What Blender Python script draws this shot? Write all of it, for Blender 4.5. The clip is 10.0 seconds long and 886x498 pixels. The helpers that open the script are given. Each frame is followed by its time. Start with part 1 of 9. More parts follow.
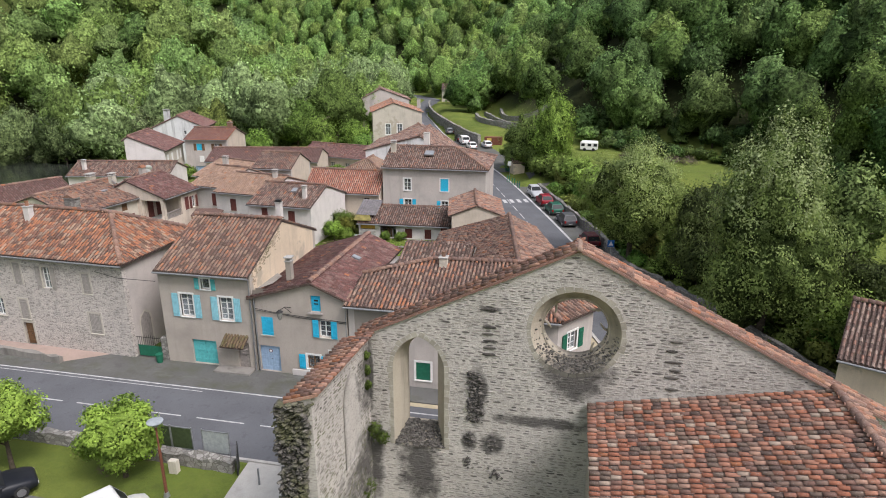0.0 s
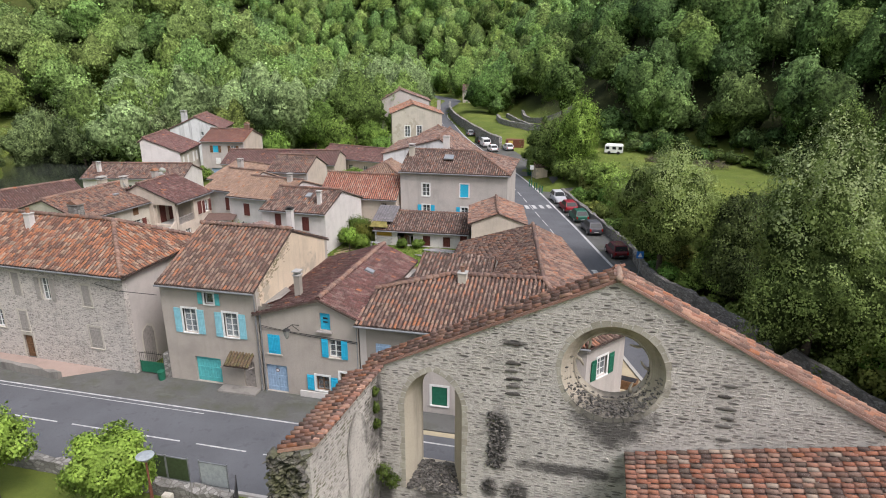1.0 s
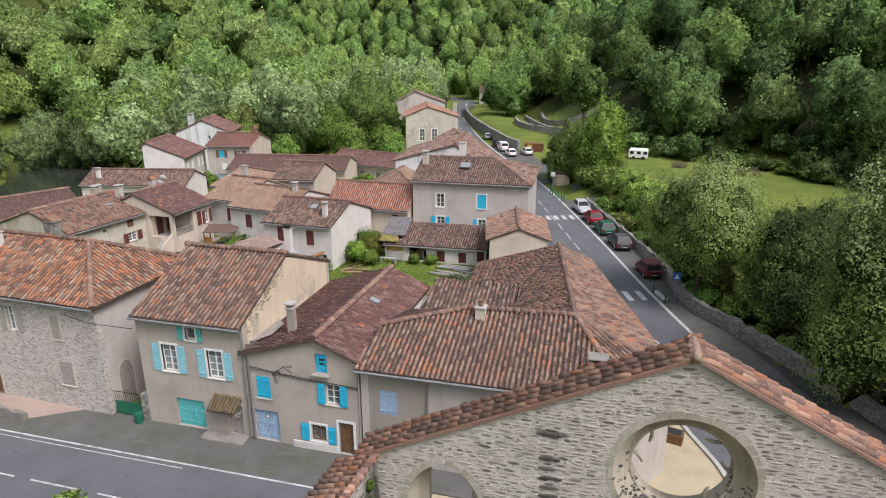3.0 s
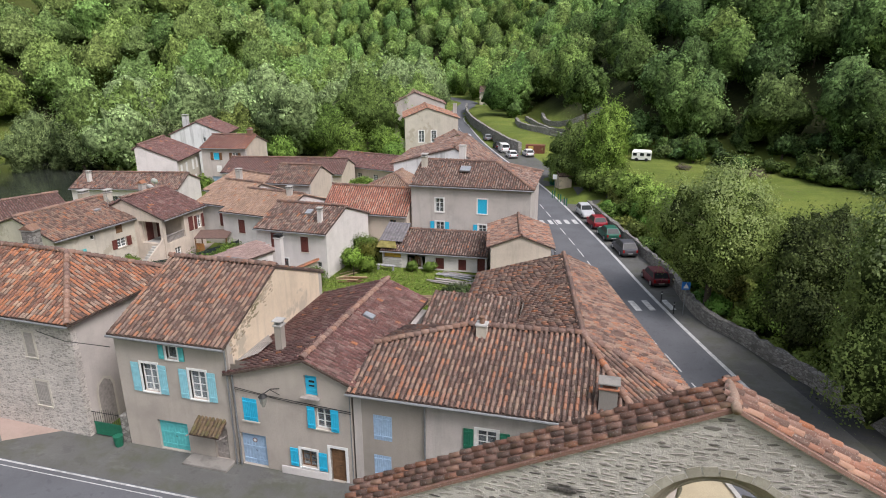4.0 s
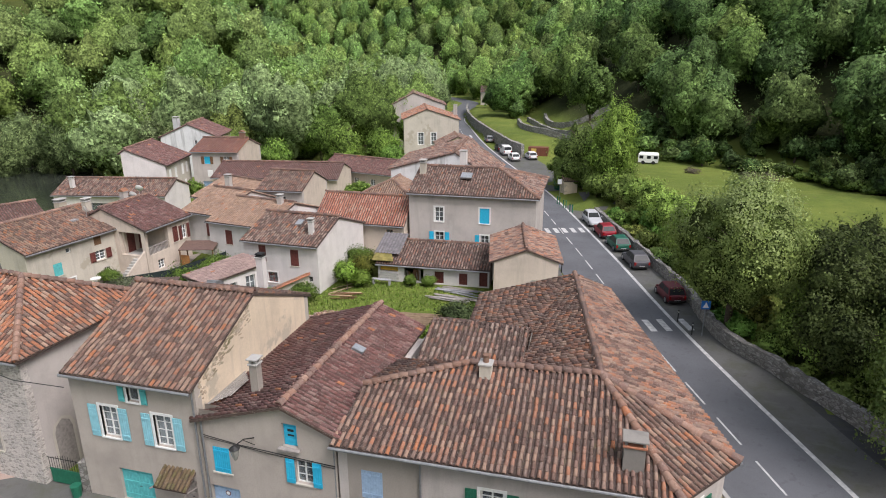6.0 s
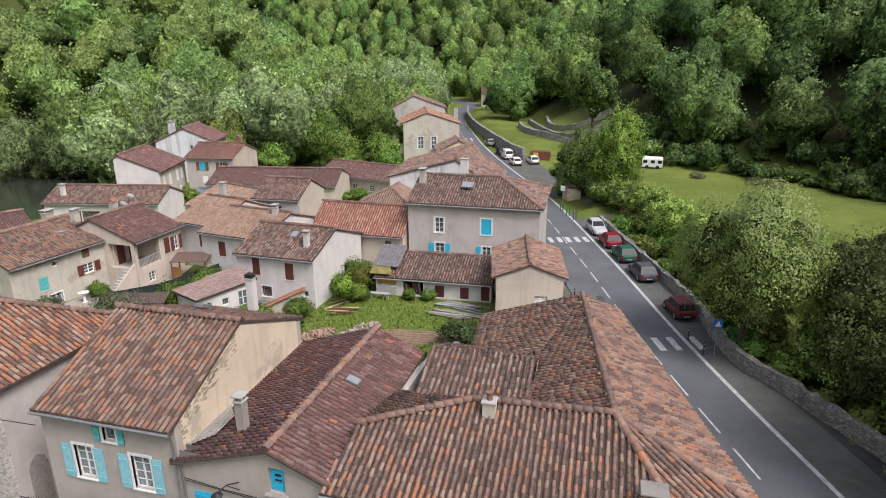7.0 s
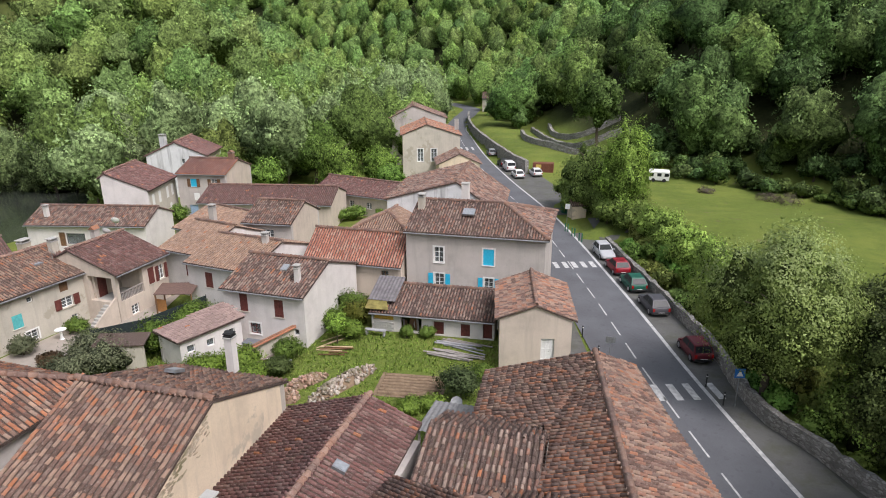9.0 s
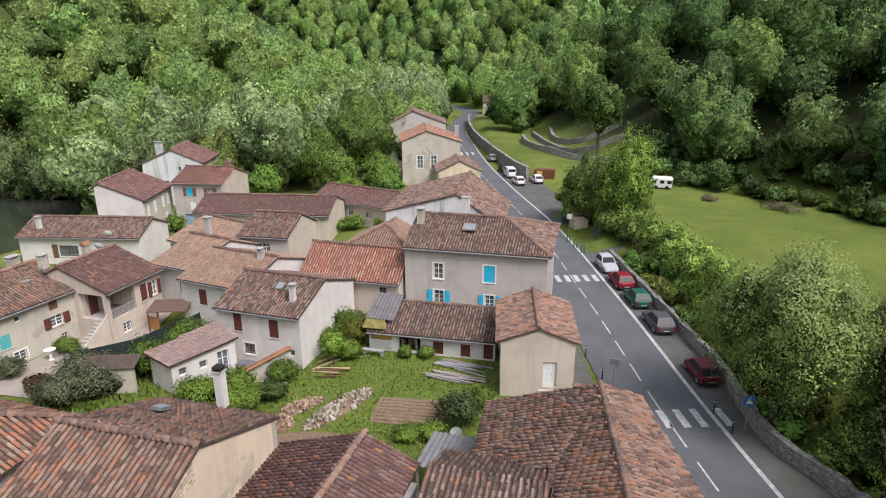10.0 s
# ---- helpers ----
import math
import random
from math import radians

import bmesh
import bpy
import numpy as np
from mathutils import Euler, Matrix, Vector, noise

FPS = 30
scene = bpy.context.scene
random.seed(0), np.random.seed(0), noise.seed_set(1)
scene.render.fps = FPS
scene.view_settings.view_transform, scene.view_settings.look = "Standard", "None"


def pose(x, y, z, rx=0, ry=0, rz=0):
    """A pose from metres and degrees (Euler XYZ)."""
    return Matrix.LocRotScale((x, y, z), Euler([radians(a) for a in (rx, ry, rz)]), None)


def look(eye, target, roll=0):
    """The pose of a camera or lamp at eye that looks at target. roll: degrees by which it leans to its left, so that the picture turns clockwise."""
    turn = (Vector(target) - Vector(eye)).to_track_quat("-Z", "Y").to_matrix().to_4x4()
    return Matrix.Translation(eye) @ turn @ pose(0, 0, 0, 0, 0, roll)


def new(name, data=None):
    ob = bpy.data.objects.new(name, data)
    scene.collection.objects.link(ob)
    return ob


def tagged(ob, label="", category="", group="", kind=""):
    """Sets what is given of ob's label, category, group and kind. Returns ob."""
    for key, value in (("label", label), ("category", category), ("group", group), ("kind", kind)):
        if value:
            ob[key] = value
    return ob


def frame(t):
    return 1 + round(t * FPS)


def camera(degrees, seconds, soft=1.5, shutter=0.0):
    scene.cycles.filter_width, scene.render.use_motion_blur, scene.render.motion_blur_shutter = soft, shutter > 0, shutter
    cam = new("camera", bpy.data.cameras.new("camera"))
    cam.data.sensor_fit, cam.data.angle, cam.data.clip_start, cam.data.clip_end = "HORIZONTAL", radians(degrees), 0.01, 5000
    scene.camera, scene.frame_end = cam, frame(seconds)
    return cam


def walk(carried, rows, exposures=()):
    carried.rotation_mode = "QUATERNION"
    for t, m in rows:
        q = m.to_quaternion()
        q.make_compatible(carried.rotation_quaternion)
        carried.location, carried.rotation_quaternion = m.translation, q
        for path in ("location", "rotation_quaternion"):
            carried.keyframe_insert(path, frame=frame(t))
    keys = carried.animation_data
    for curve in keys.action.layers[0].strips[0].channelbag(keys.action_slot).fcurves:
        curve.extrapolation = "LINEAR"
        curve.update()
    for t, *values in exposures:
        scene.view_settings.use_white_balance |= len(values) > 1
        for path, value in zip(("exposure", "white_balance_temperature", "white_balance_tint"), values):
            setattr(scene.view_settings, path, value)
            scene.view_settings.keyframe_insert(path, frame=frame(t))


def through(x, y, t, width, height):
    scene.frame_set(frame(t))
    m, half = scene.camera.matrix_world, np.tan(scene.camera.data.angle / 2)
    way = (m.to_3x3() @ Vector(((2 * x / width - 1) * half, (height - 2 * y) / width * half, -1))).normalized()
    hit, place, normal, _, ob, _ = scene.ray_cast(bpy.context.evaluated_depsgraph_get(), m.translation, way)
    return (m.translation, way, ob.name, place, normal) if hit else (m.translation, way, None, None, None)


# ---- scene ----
cam = camera(70.9, 10.0, 1.0)
METRES, EYE, TILT, LEAN, TURN = 23.0, 20.4, 0.0, 0.0, 11.5
ROWS = [
    (0.0, 0.0, 0.0, 0.0, 0.01, -17.89, -0.03),
    (0.5, 0.001, 0.0642, -0.0009, 0.96, -17.87, -0.01),
    (1.0, 0.0006, 0.1284, -0.0018, 1.88, -17.85, -0.0),
    (1.5, -0.001, 0.1917, -0.0023, 2.66, -17.84, 0.01),
    (2.0, -0.0034, 0.2539, -0.0033, 3.15, -17.81, 0.04),
    (2.5, -0.0054, 0.3086, -0.0045, 3.31, -17.8, 0.08),
    (4.0, -0.009, 0.4554, -0.0068, 3.34, -17.78, 0.14),
    (4.5, -0.0101, 0.4969, -0.0074, 3.35, -17.8, 0.15),
    (5.0, -0.0114, 0.5373, -0.0084, 3.37, -17.83, 0.17),
    (5.5, -0.0128, 0.5811, -0.0083, 3.38, -17.84, 0.18),
    (7.0, -0.0199, 0.7249, 0.0153, 3.43, -17.86, 0.22),
    (7.5, -0.0224, 0.7712, 0.0324, 3.44, -17.86, 0.22),
    (8.0, -0.0243, 0.8149, 0.0508, 3.46, -17.88, 0.23),
    (8.5, -0.0265, 0.8565, 0.0696, 3.47, -17.89, 0.23),
    (9.0, -0.0267, 0.8959, 0.0891, 3.49, -17.91, 0.23),
    (9.5, -0.0281, 0.9341, 0.1088, 3.5, -17.92, 0.23),
    (10.0, -0.0282, 0.9708, 0.131, 3.52, -17.94, 0.23),
]
walk(cam, [(t, pose(0, 0, EYE, TILT, LEAN, TURN) @ pose(METRES * x, METRES * y, METRES * z, 90 + pitch, roll, yaw)) for t, x, y, z, yaw, pitch, roll in ROWS])

# ---- sky and sun ----
world = bpy.data.worlds.new("overcast_sky")
scene.world = world
world.use_nodes = True
wn, wl = world.node_tree.nodes, world.node_tree.links
sky = wn.new("ShaderNodeTexSky")
sky.sky_type, sky.sun_disc = "NISHITA", False
sky.sun_elevation, sky.sun_rotation = radians(53), radians(123)
sky.air_density, sky.dust_density, sky.ozone_density = 1.0, 4.0, 1.0
soften = wn.new("ShaderNodeHueSaturation")
soften.inputs["Saturation"].default_value = 0.5
wl.new(sky.outputs[0], soften.inputs["Color"])
wl.new(soften.outputs[0], wn["Background"].inputs["Color"])
wn["Background"].inputs["Strength"].default_value = 0.14
sun = new("sun", bpy.data.lights.new("sun", "SUN"))
sun.data.energy, sun.data.angle, sun.data.color = 1.5, radians(22), (1.0, 0.942, 1.0)
sun.matrix_world = look((0, 0, 100), (-62, 40, 0))
scene.view_settings.exposure = 0.68


# ---- materials ----
class Nodes:
    """A small builder of node trees on one material."""

    def __init__(self, name, rough=0.85, metal=0.0, spec=0.3, onto=None):
        self.m = onto or bpy.data.materials.new(name)
        self.m.use_nodes = True
        self.t = self.m.node_tree
        self.b = self.t.nodes["Principled BSDF"]
        self.b.inputs["Roughness"].default_value = rough
        self.b.inputs["Metallic"].default_value = metal
        self.b.inputs["Specular IOR Level"].default_value = spec
        self.co = None

    def node(self, kind, **values):
        n = self.t.nodes.new("ShaderNode" + kind)
        for k, v in values.items():
            n.inputs[k.replace("_", " ")].default_value = v
        return n

    def link(self, a, b):
        self.t.links.new(a, b)

    def coords(self, stretch=(1, 1, 1)):
        g = self.node("NewGeometry")
        v = self.node("Mapping")
        v.inputs["Scale"].default_value = stretch
        self.link(g.outputs["Position"], v.inputs["Vector"])
        return v.outputs[0]

    def noise(self, scale, detail=4.0, rough=0.6, stretch=(1, 1, 1), at=None):
        n = self.node("TexNoise", Scale=scale, Detail=detail, Roughness=rough)
        self.link(at or self.coords(stretch), n.inputs["Vector"])
        return n.outputs["Fac"]

    def ramp(self, fac, stops):
        r = self.node("ValToRGB")
        e = r.color_ramp.elements
        while len(e) < len(stops):
            e.new(0.5)
        for el, (p, c) in zip(e, stops):
            el.position, el.color = p, (*c, 1.0) if len(c) == 3 else c
        self.link(fac, r.inputs["Fac"])
        return r.outputs["Color"]

    def mix(self, fac, a, b, how="MIX"):
        x = self.t.nodes.new("ShaderNodeMix")
        x.data_type, x.blend_type = "RGBA", how
        for sock, v in ((x.inputs["Factor"], fac), (x.inputs["A"], a), (x.inputs["B"], b)):
            if hasattr(v, "is_output"):
                self.link(v, sock)
            elif isinstance(v, (int, float)):
                sock.default_value = v
            else:
                sock.default_value = (*v, 1.0)
        return x.outputs["Result"]

    def math(self, op, a, b=0.0):
        x = self.t.nodes.new("ShaderNodeMath")
        x.operation = op
        for sock, v in zip(x.inputs, (a, b)):
            if hasattr(v, "is_output"):
                self.link(v, sock)
            else:
                sock.default_value = v
        return x.outputs[0]

    def mask(self, fac, lo, hi):
        r = self.node("MapRange")
        r.inputs["From Min"].default_value, r.inputs["From Max"].default_value = lo, hi
        self.link(fac, r.inputs["Value"])
        return r.outputs[0]

    def bump(self, height, strength=0.5, distance=0.02):
        n = self.node("Bump", Strength=strength, Distance=distance)
        self.link(height, n.inputs["Height"])
        self.link(n.outputs[0], self.b.inputs["Normal"])

    def random(self):
        i, o = self.node("NewGeometry"), self.node("ObjectInfo")
        return self.math("FRACT", self.math("ADD", i.outputs["Random Per Island"], o.outputs["Random"]))

    def done(self, colour):
        if hasattr(colour, "is_output"):
            self.link(colour, self.b.inputs["Base Color"])
        else:
            self.b.inputs["Base Color"].default_value = (*colour, 1.0)
        return self.m


def plain(name, colour, rough=0.6, metal=0.0, wear=0.25, scale=6.0, spec=0.4):
    """Paint, metal or plastic with faint mottling and fading."""
    n = Nodes(name, rough, metal, spec)
    dark = [c * (1 - wear) for c in colour]
    lite = [min(1, c * (1 + wear * 0.7) + 0.01) for c in colour]
    a = n.ramp(n.noise(scale), [(0.3, dark), (0.7, lite)])
    c = n.mix(n.mask(n.noise(scale * 9, 2), 0.35, 0.75), a, n.mix(0.5, a, colour))
    n.bump(n.noise(scale * 12, 3), 0.15, 0.005)
    return n.done(c)


def plaster(name, colour, stain=0.5, stain_colour=(0.22, 0.2, 0.17), patch=None):
    """Old lime or cement render: cloudy tone, grain, and rain streaks."""
    n = Nodes(name, 0.93, 0, 0.2)
    c = n.ramp(n.noise(0.55, 6, 0.62), [(0.28, [v * 0.82 for v in colour]), (0.5, colour), (0.75, [min(1, v * 1.1) for v in colour])])
    streak = n.mask(n.noise(1.0, 5, 0.65, (1.6, 1.6, 0.16)), 0.5, 0.78)
    c = n.mix(n.math("MULTIPLY", streak, stain), c, stain_colour)
    if patch:
        c = n.mix(n.mask(n.noise(0.33, 7, 0.66), 0.56, 0.6), c, patch)
    c = n.mix(n.mask(n.noise(26, 3), 0.45, 0.95), c, [v * 0.7 for v in colour])
    n.bump(n.math("ADD", n.noise(30, 4), n.math("MULTIPLY", n.noise(3, 4), 1.5)), 0.35, 0.02)
    return n.done(c)


def tiles(name, colours, moss=0.15):
    """Weathered clay: each tile its own tone, lichen and soot over them."""
    n = Nodes(name, 0.9, 0, 0.2)
    mean = [sum(c[k] for c in colours) / len(colours) for k in range(3)]
    colours = [[0.94 * v + 0.06 * m for v, m in zip(c, mean)] for c in colours]
    stops = [(i / len(colours), c) for i, c in enumerate(colours)]
    c = n.ramp(n.random(), stops)
    c.node.color_ramp.interpolation = "CONSTANT"
    fresh = n.mask(n.math("FRACT", n.math("MULTIPLY", n.random(), 37.7)), 0.985, 0.986)
    c = n.mix(fresh, c, (0.38, 0.155, 0.08))
    soot = n.mask(n.noise(0.45, 5, 0.6), 0.42, 0.7)
    c = n.mix(n.math("MULTIPLY", soot, 0.34), c, (0.085, 0.062, 0.055))
    c = n.mix(n.math("MULTIPLY", n.mask(n.noise(6, 6, 0.8), 0.55, 0.67), 0.36), c, (0.36, 0.3, 0.26))
    c = n.mix(n.math("MULTIPLY", n.mask(n.noise(24, 4, 0.75), 0.58, 0.64), 0.5), c, (0.5, 0.45, 0.41))
    c = n.mix(n.math("MULTIPLY", n.mask(n.noise(11, 5, 0.75), 0.56, 0.68), 0.55), c, (0.07, 0.05, 0.045))
    c = n.mix(n.math("MULTIPLY", n.mask(n.noise(1.3, 6, 0.7), 0.58, 0.72), moss), c, (0.16, 0.15, 0.06))
    n.bump(n.noise(22, 4, 0.7), 0.5, 0.012)
    return n.done(c)


def rubble(name, stone, mortar, scale=3.2, flat=2.3, rough=0.93, stain=0.4):
    """Rubble masonry: irregular stones in lime mortar."""
    n = Nodes(name, rough, 0, 0.2)
    v = n.node("TexVoronoi", Scale=scale, Randomness=0.9)
    at = n.coords((1, 1, flat))
    d = n.node("TexNoise", Scale=2.5, Detail=3.0)
    n.link(at, d.inputs["Vector"])
    w = n.t.nodes.new("ShaderNodeMix")
    w.data_type = "VECTOR"
    w.inputs["Factor"].default_value = 0.12
    n.link(at, w.inputs["A"])
    n.link(d.outputs["Color"], w.inputs["B"])
    n.link(w.outputs["Result"], v.inputs["Vector"])
    e = n.node("TexVoronoi", Scale=scale, Randomness=0.9)
    e.feature = "DISTANCE_TO_EDGE"
    n.link(w.outputs["Result"], e.inputs["Vector"])
    tone = n.node("SeparateColor")
    n.link(v.outputs["Color"], tone.inputs[0])
    c = n.ramp(tone.outputs[0], [(0, [x * 0.55 for x in stone]), (0.5, stone), (1, [min(1, x * 1.35) for x in stone])])
    c = n.mix(n.mask(n.noise(14, 4), 0.4, 0.8), c, [x * 0.7 for x in stone])
    joint = n.mask(e.outputs["Distance"], 0.03, 0.1)
    c = n.mix(joint, mortar, c)
    c = n.mix(n.math("MULTIPLY", n.mask(n.noise(0.5, 6, 0.65), 0.52, 0.72), stain), c, (0.09, 0.085, 0.075))
    n.bump(n.math("ADD", joint, n.math("MULTIPLY", n.noise(25, 4), 0.6)), 0.7, 0.03)
    return n.done(c)


def leaves(name, dark, lite, through=0.25):
    """Foliage: every leaf spray its own tone, some light let through; the tint attribute varies tree by tree."""
    n = Nodes(name, 0.6, 0, 0.25)
    c = n.ramp(n.random(), [(0.0, dark), (0.55, [(a + b) / 2 for a, b in zip(dark, lite)]), (1.0, lite)])
    tint = n.t.nodes.new("ShaderNodeVertexColor")
    tint.layer_name = "tint"
    c = n.mix(1.0, c, tint.outputs["Color"], "MULTIPLY")
    t = n.node("BsdfTranslucent")
    n.link(c, t.inputs["Color"])
    s = n.node("MixShader")
    s.inputs[0].default_value = through
    out = n.t.nodes["Material Output"]
    n.link(n.b.outputs[0], s.inputs[1])
    n.link(t.outputs[0], s.inputs[2])
    n.link(s.outputs[0], out.inputs["Surface"])
    return n.done(c)


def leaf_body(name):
    """The depth of a crown: mottled leaf colour in half-metre sprays, gap shade painted in, deep relief."""
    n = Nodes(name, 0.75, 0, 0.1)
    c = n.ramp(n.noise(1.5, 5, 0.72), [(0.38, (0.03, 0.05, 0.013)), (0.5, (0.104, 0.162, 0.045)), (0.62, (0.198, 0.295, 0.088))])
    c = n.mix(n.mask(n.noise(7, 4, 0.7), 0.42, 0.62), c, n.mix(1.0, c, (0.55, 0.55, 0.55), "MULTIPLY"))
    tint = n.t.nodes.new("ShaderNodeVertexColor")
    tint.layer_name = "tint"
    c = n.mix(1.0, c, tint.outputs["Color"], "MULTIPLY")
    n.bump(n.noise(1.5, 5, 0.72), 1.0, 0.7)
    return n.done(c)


def asphalt(name, colour, moss=False):
    n = Nodes(name, 0.92, 0, 0.25)
    c = n.ramp(n.noise(0.35, 6, 0.6), [(0.3, [v * 0.8 for v in colour]), (0.7, [v * 1.2 for v in colour])])
    c = n.mix(n.mask(n.noise(60, 3), 0.4, 0.9), c, [v * 1.5 for v in colour])
    c = n.mix(n.math("MULTIPLY", n.mask(n.noise(1.4, 5, 0.7), 0.56, 0.62), 0.35), c, [v * 0.6 for v in colour])
    if moss:
        c = n.mix(n.math("MULTIPLY", n.mask(n.noise(0.5, 6, 0.7), 0.47, 0.62), 0.6), c, (0.085, 0.09, 0.06))
        c = n.mix(n.math("MULTIPLY", n.mask(n.noise(0.9, 5, 0.7, (0.5, 1.2, 1)), 0.55, 0.66), 0.5), c, [v * 1.5 for v in colour])
    n.bump(n.noise(70, 3), 0.3, 0.008)
    return n.done(c)


def ground_material():
    n = Nodes("grass_and_soil", 0.95, 0, 0.15)
    g = n.ramp(n.noise(0.25, 6, 0.65), [(0.3, (0.095, 0.135, 0.026)), (0.55, (0.138, 0.185, 0.038)), (0.8, (0.185, 0.22, 0.06))])
    g = n.mix(n.mask(n.noise(3.5, 5, 0.7), 0.4, 0.75), g, (0.15, 0.185, 0.036))
    g = n.mix(n.mask(n.noise(0.6, 7, 0.7), 0.6, 0.68), g, (0.16, 0.125, 0.08))
    g = n.mix(n.math("MULTIPLY", n.mask(n.noise(1.3, 6, 0.75), 0.48, 0.66), 0.55), g, (0.085, 0.115, 0.03))
    g = n.mix(n.math("MULTIPLY", n.mask(n.noise(12, 4, 0.7), 0.5, 0.75), 0.4), g, (0.21, 0.245, 0.07))
    g = n.mix(n.math("MULTIPLY", n.mask(n.noise(0.09, 5, 0.65), 0.45, 0.62), 0.6), g, (0.21, 0.24, 0.055))
    g = n.mix(n.math("MULTIPLY", n.mask(n.noise(0.16, 5, 0.7), 0.52, 0.66), 0.5), g, (0.1, 0.135, 0.03))
    geo = n.node("NewGeometry")
    xyz = n.node("SeparateXYZ")
    n.link(geo.outputs["Normal"], xyz.inputs[0])
    litter = n.ramp(n.noise(0.8, 6, 0.7), [(0.3, (0.02, 0.028, 0.01)), (0.7, (0.06, 0.065, 0.025))])
    c = n.mix(n.mask(xyz.outputs["Z"], 0.9, 0.84), g, litter)
    g2 = n.mask(n.noise(12, 6, 0.75), 0.35, 0.7)
    c = n.mix(n.math("MULTIPLY", g2, 0.5), c, n.mix(1.0, c, (0.55, 0.6, 0.5), "MULTIPLY"))
    n.bump(n.noise(7, 6, 0.75), 0.8, 0.12)
    return n.done(c)


def glass_material():
    n = Nodes("window_glass", 0.03, 0, 0.5)
    n.b.inputs["Transmission Weight"].default_value = 0.85
    n.b.inputs["IOR"].default_value = 1.45
    return n.done((0.55, 0.6, 0.62))


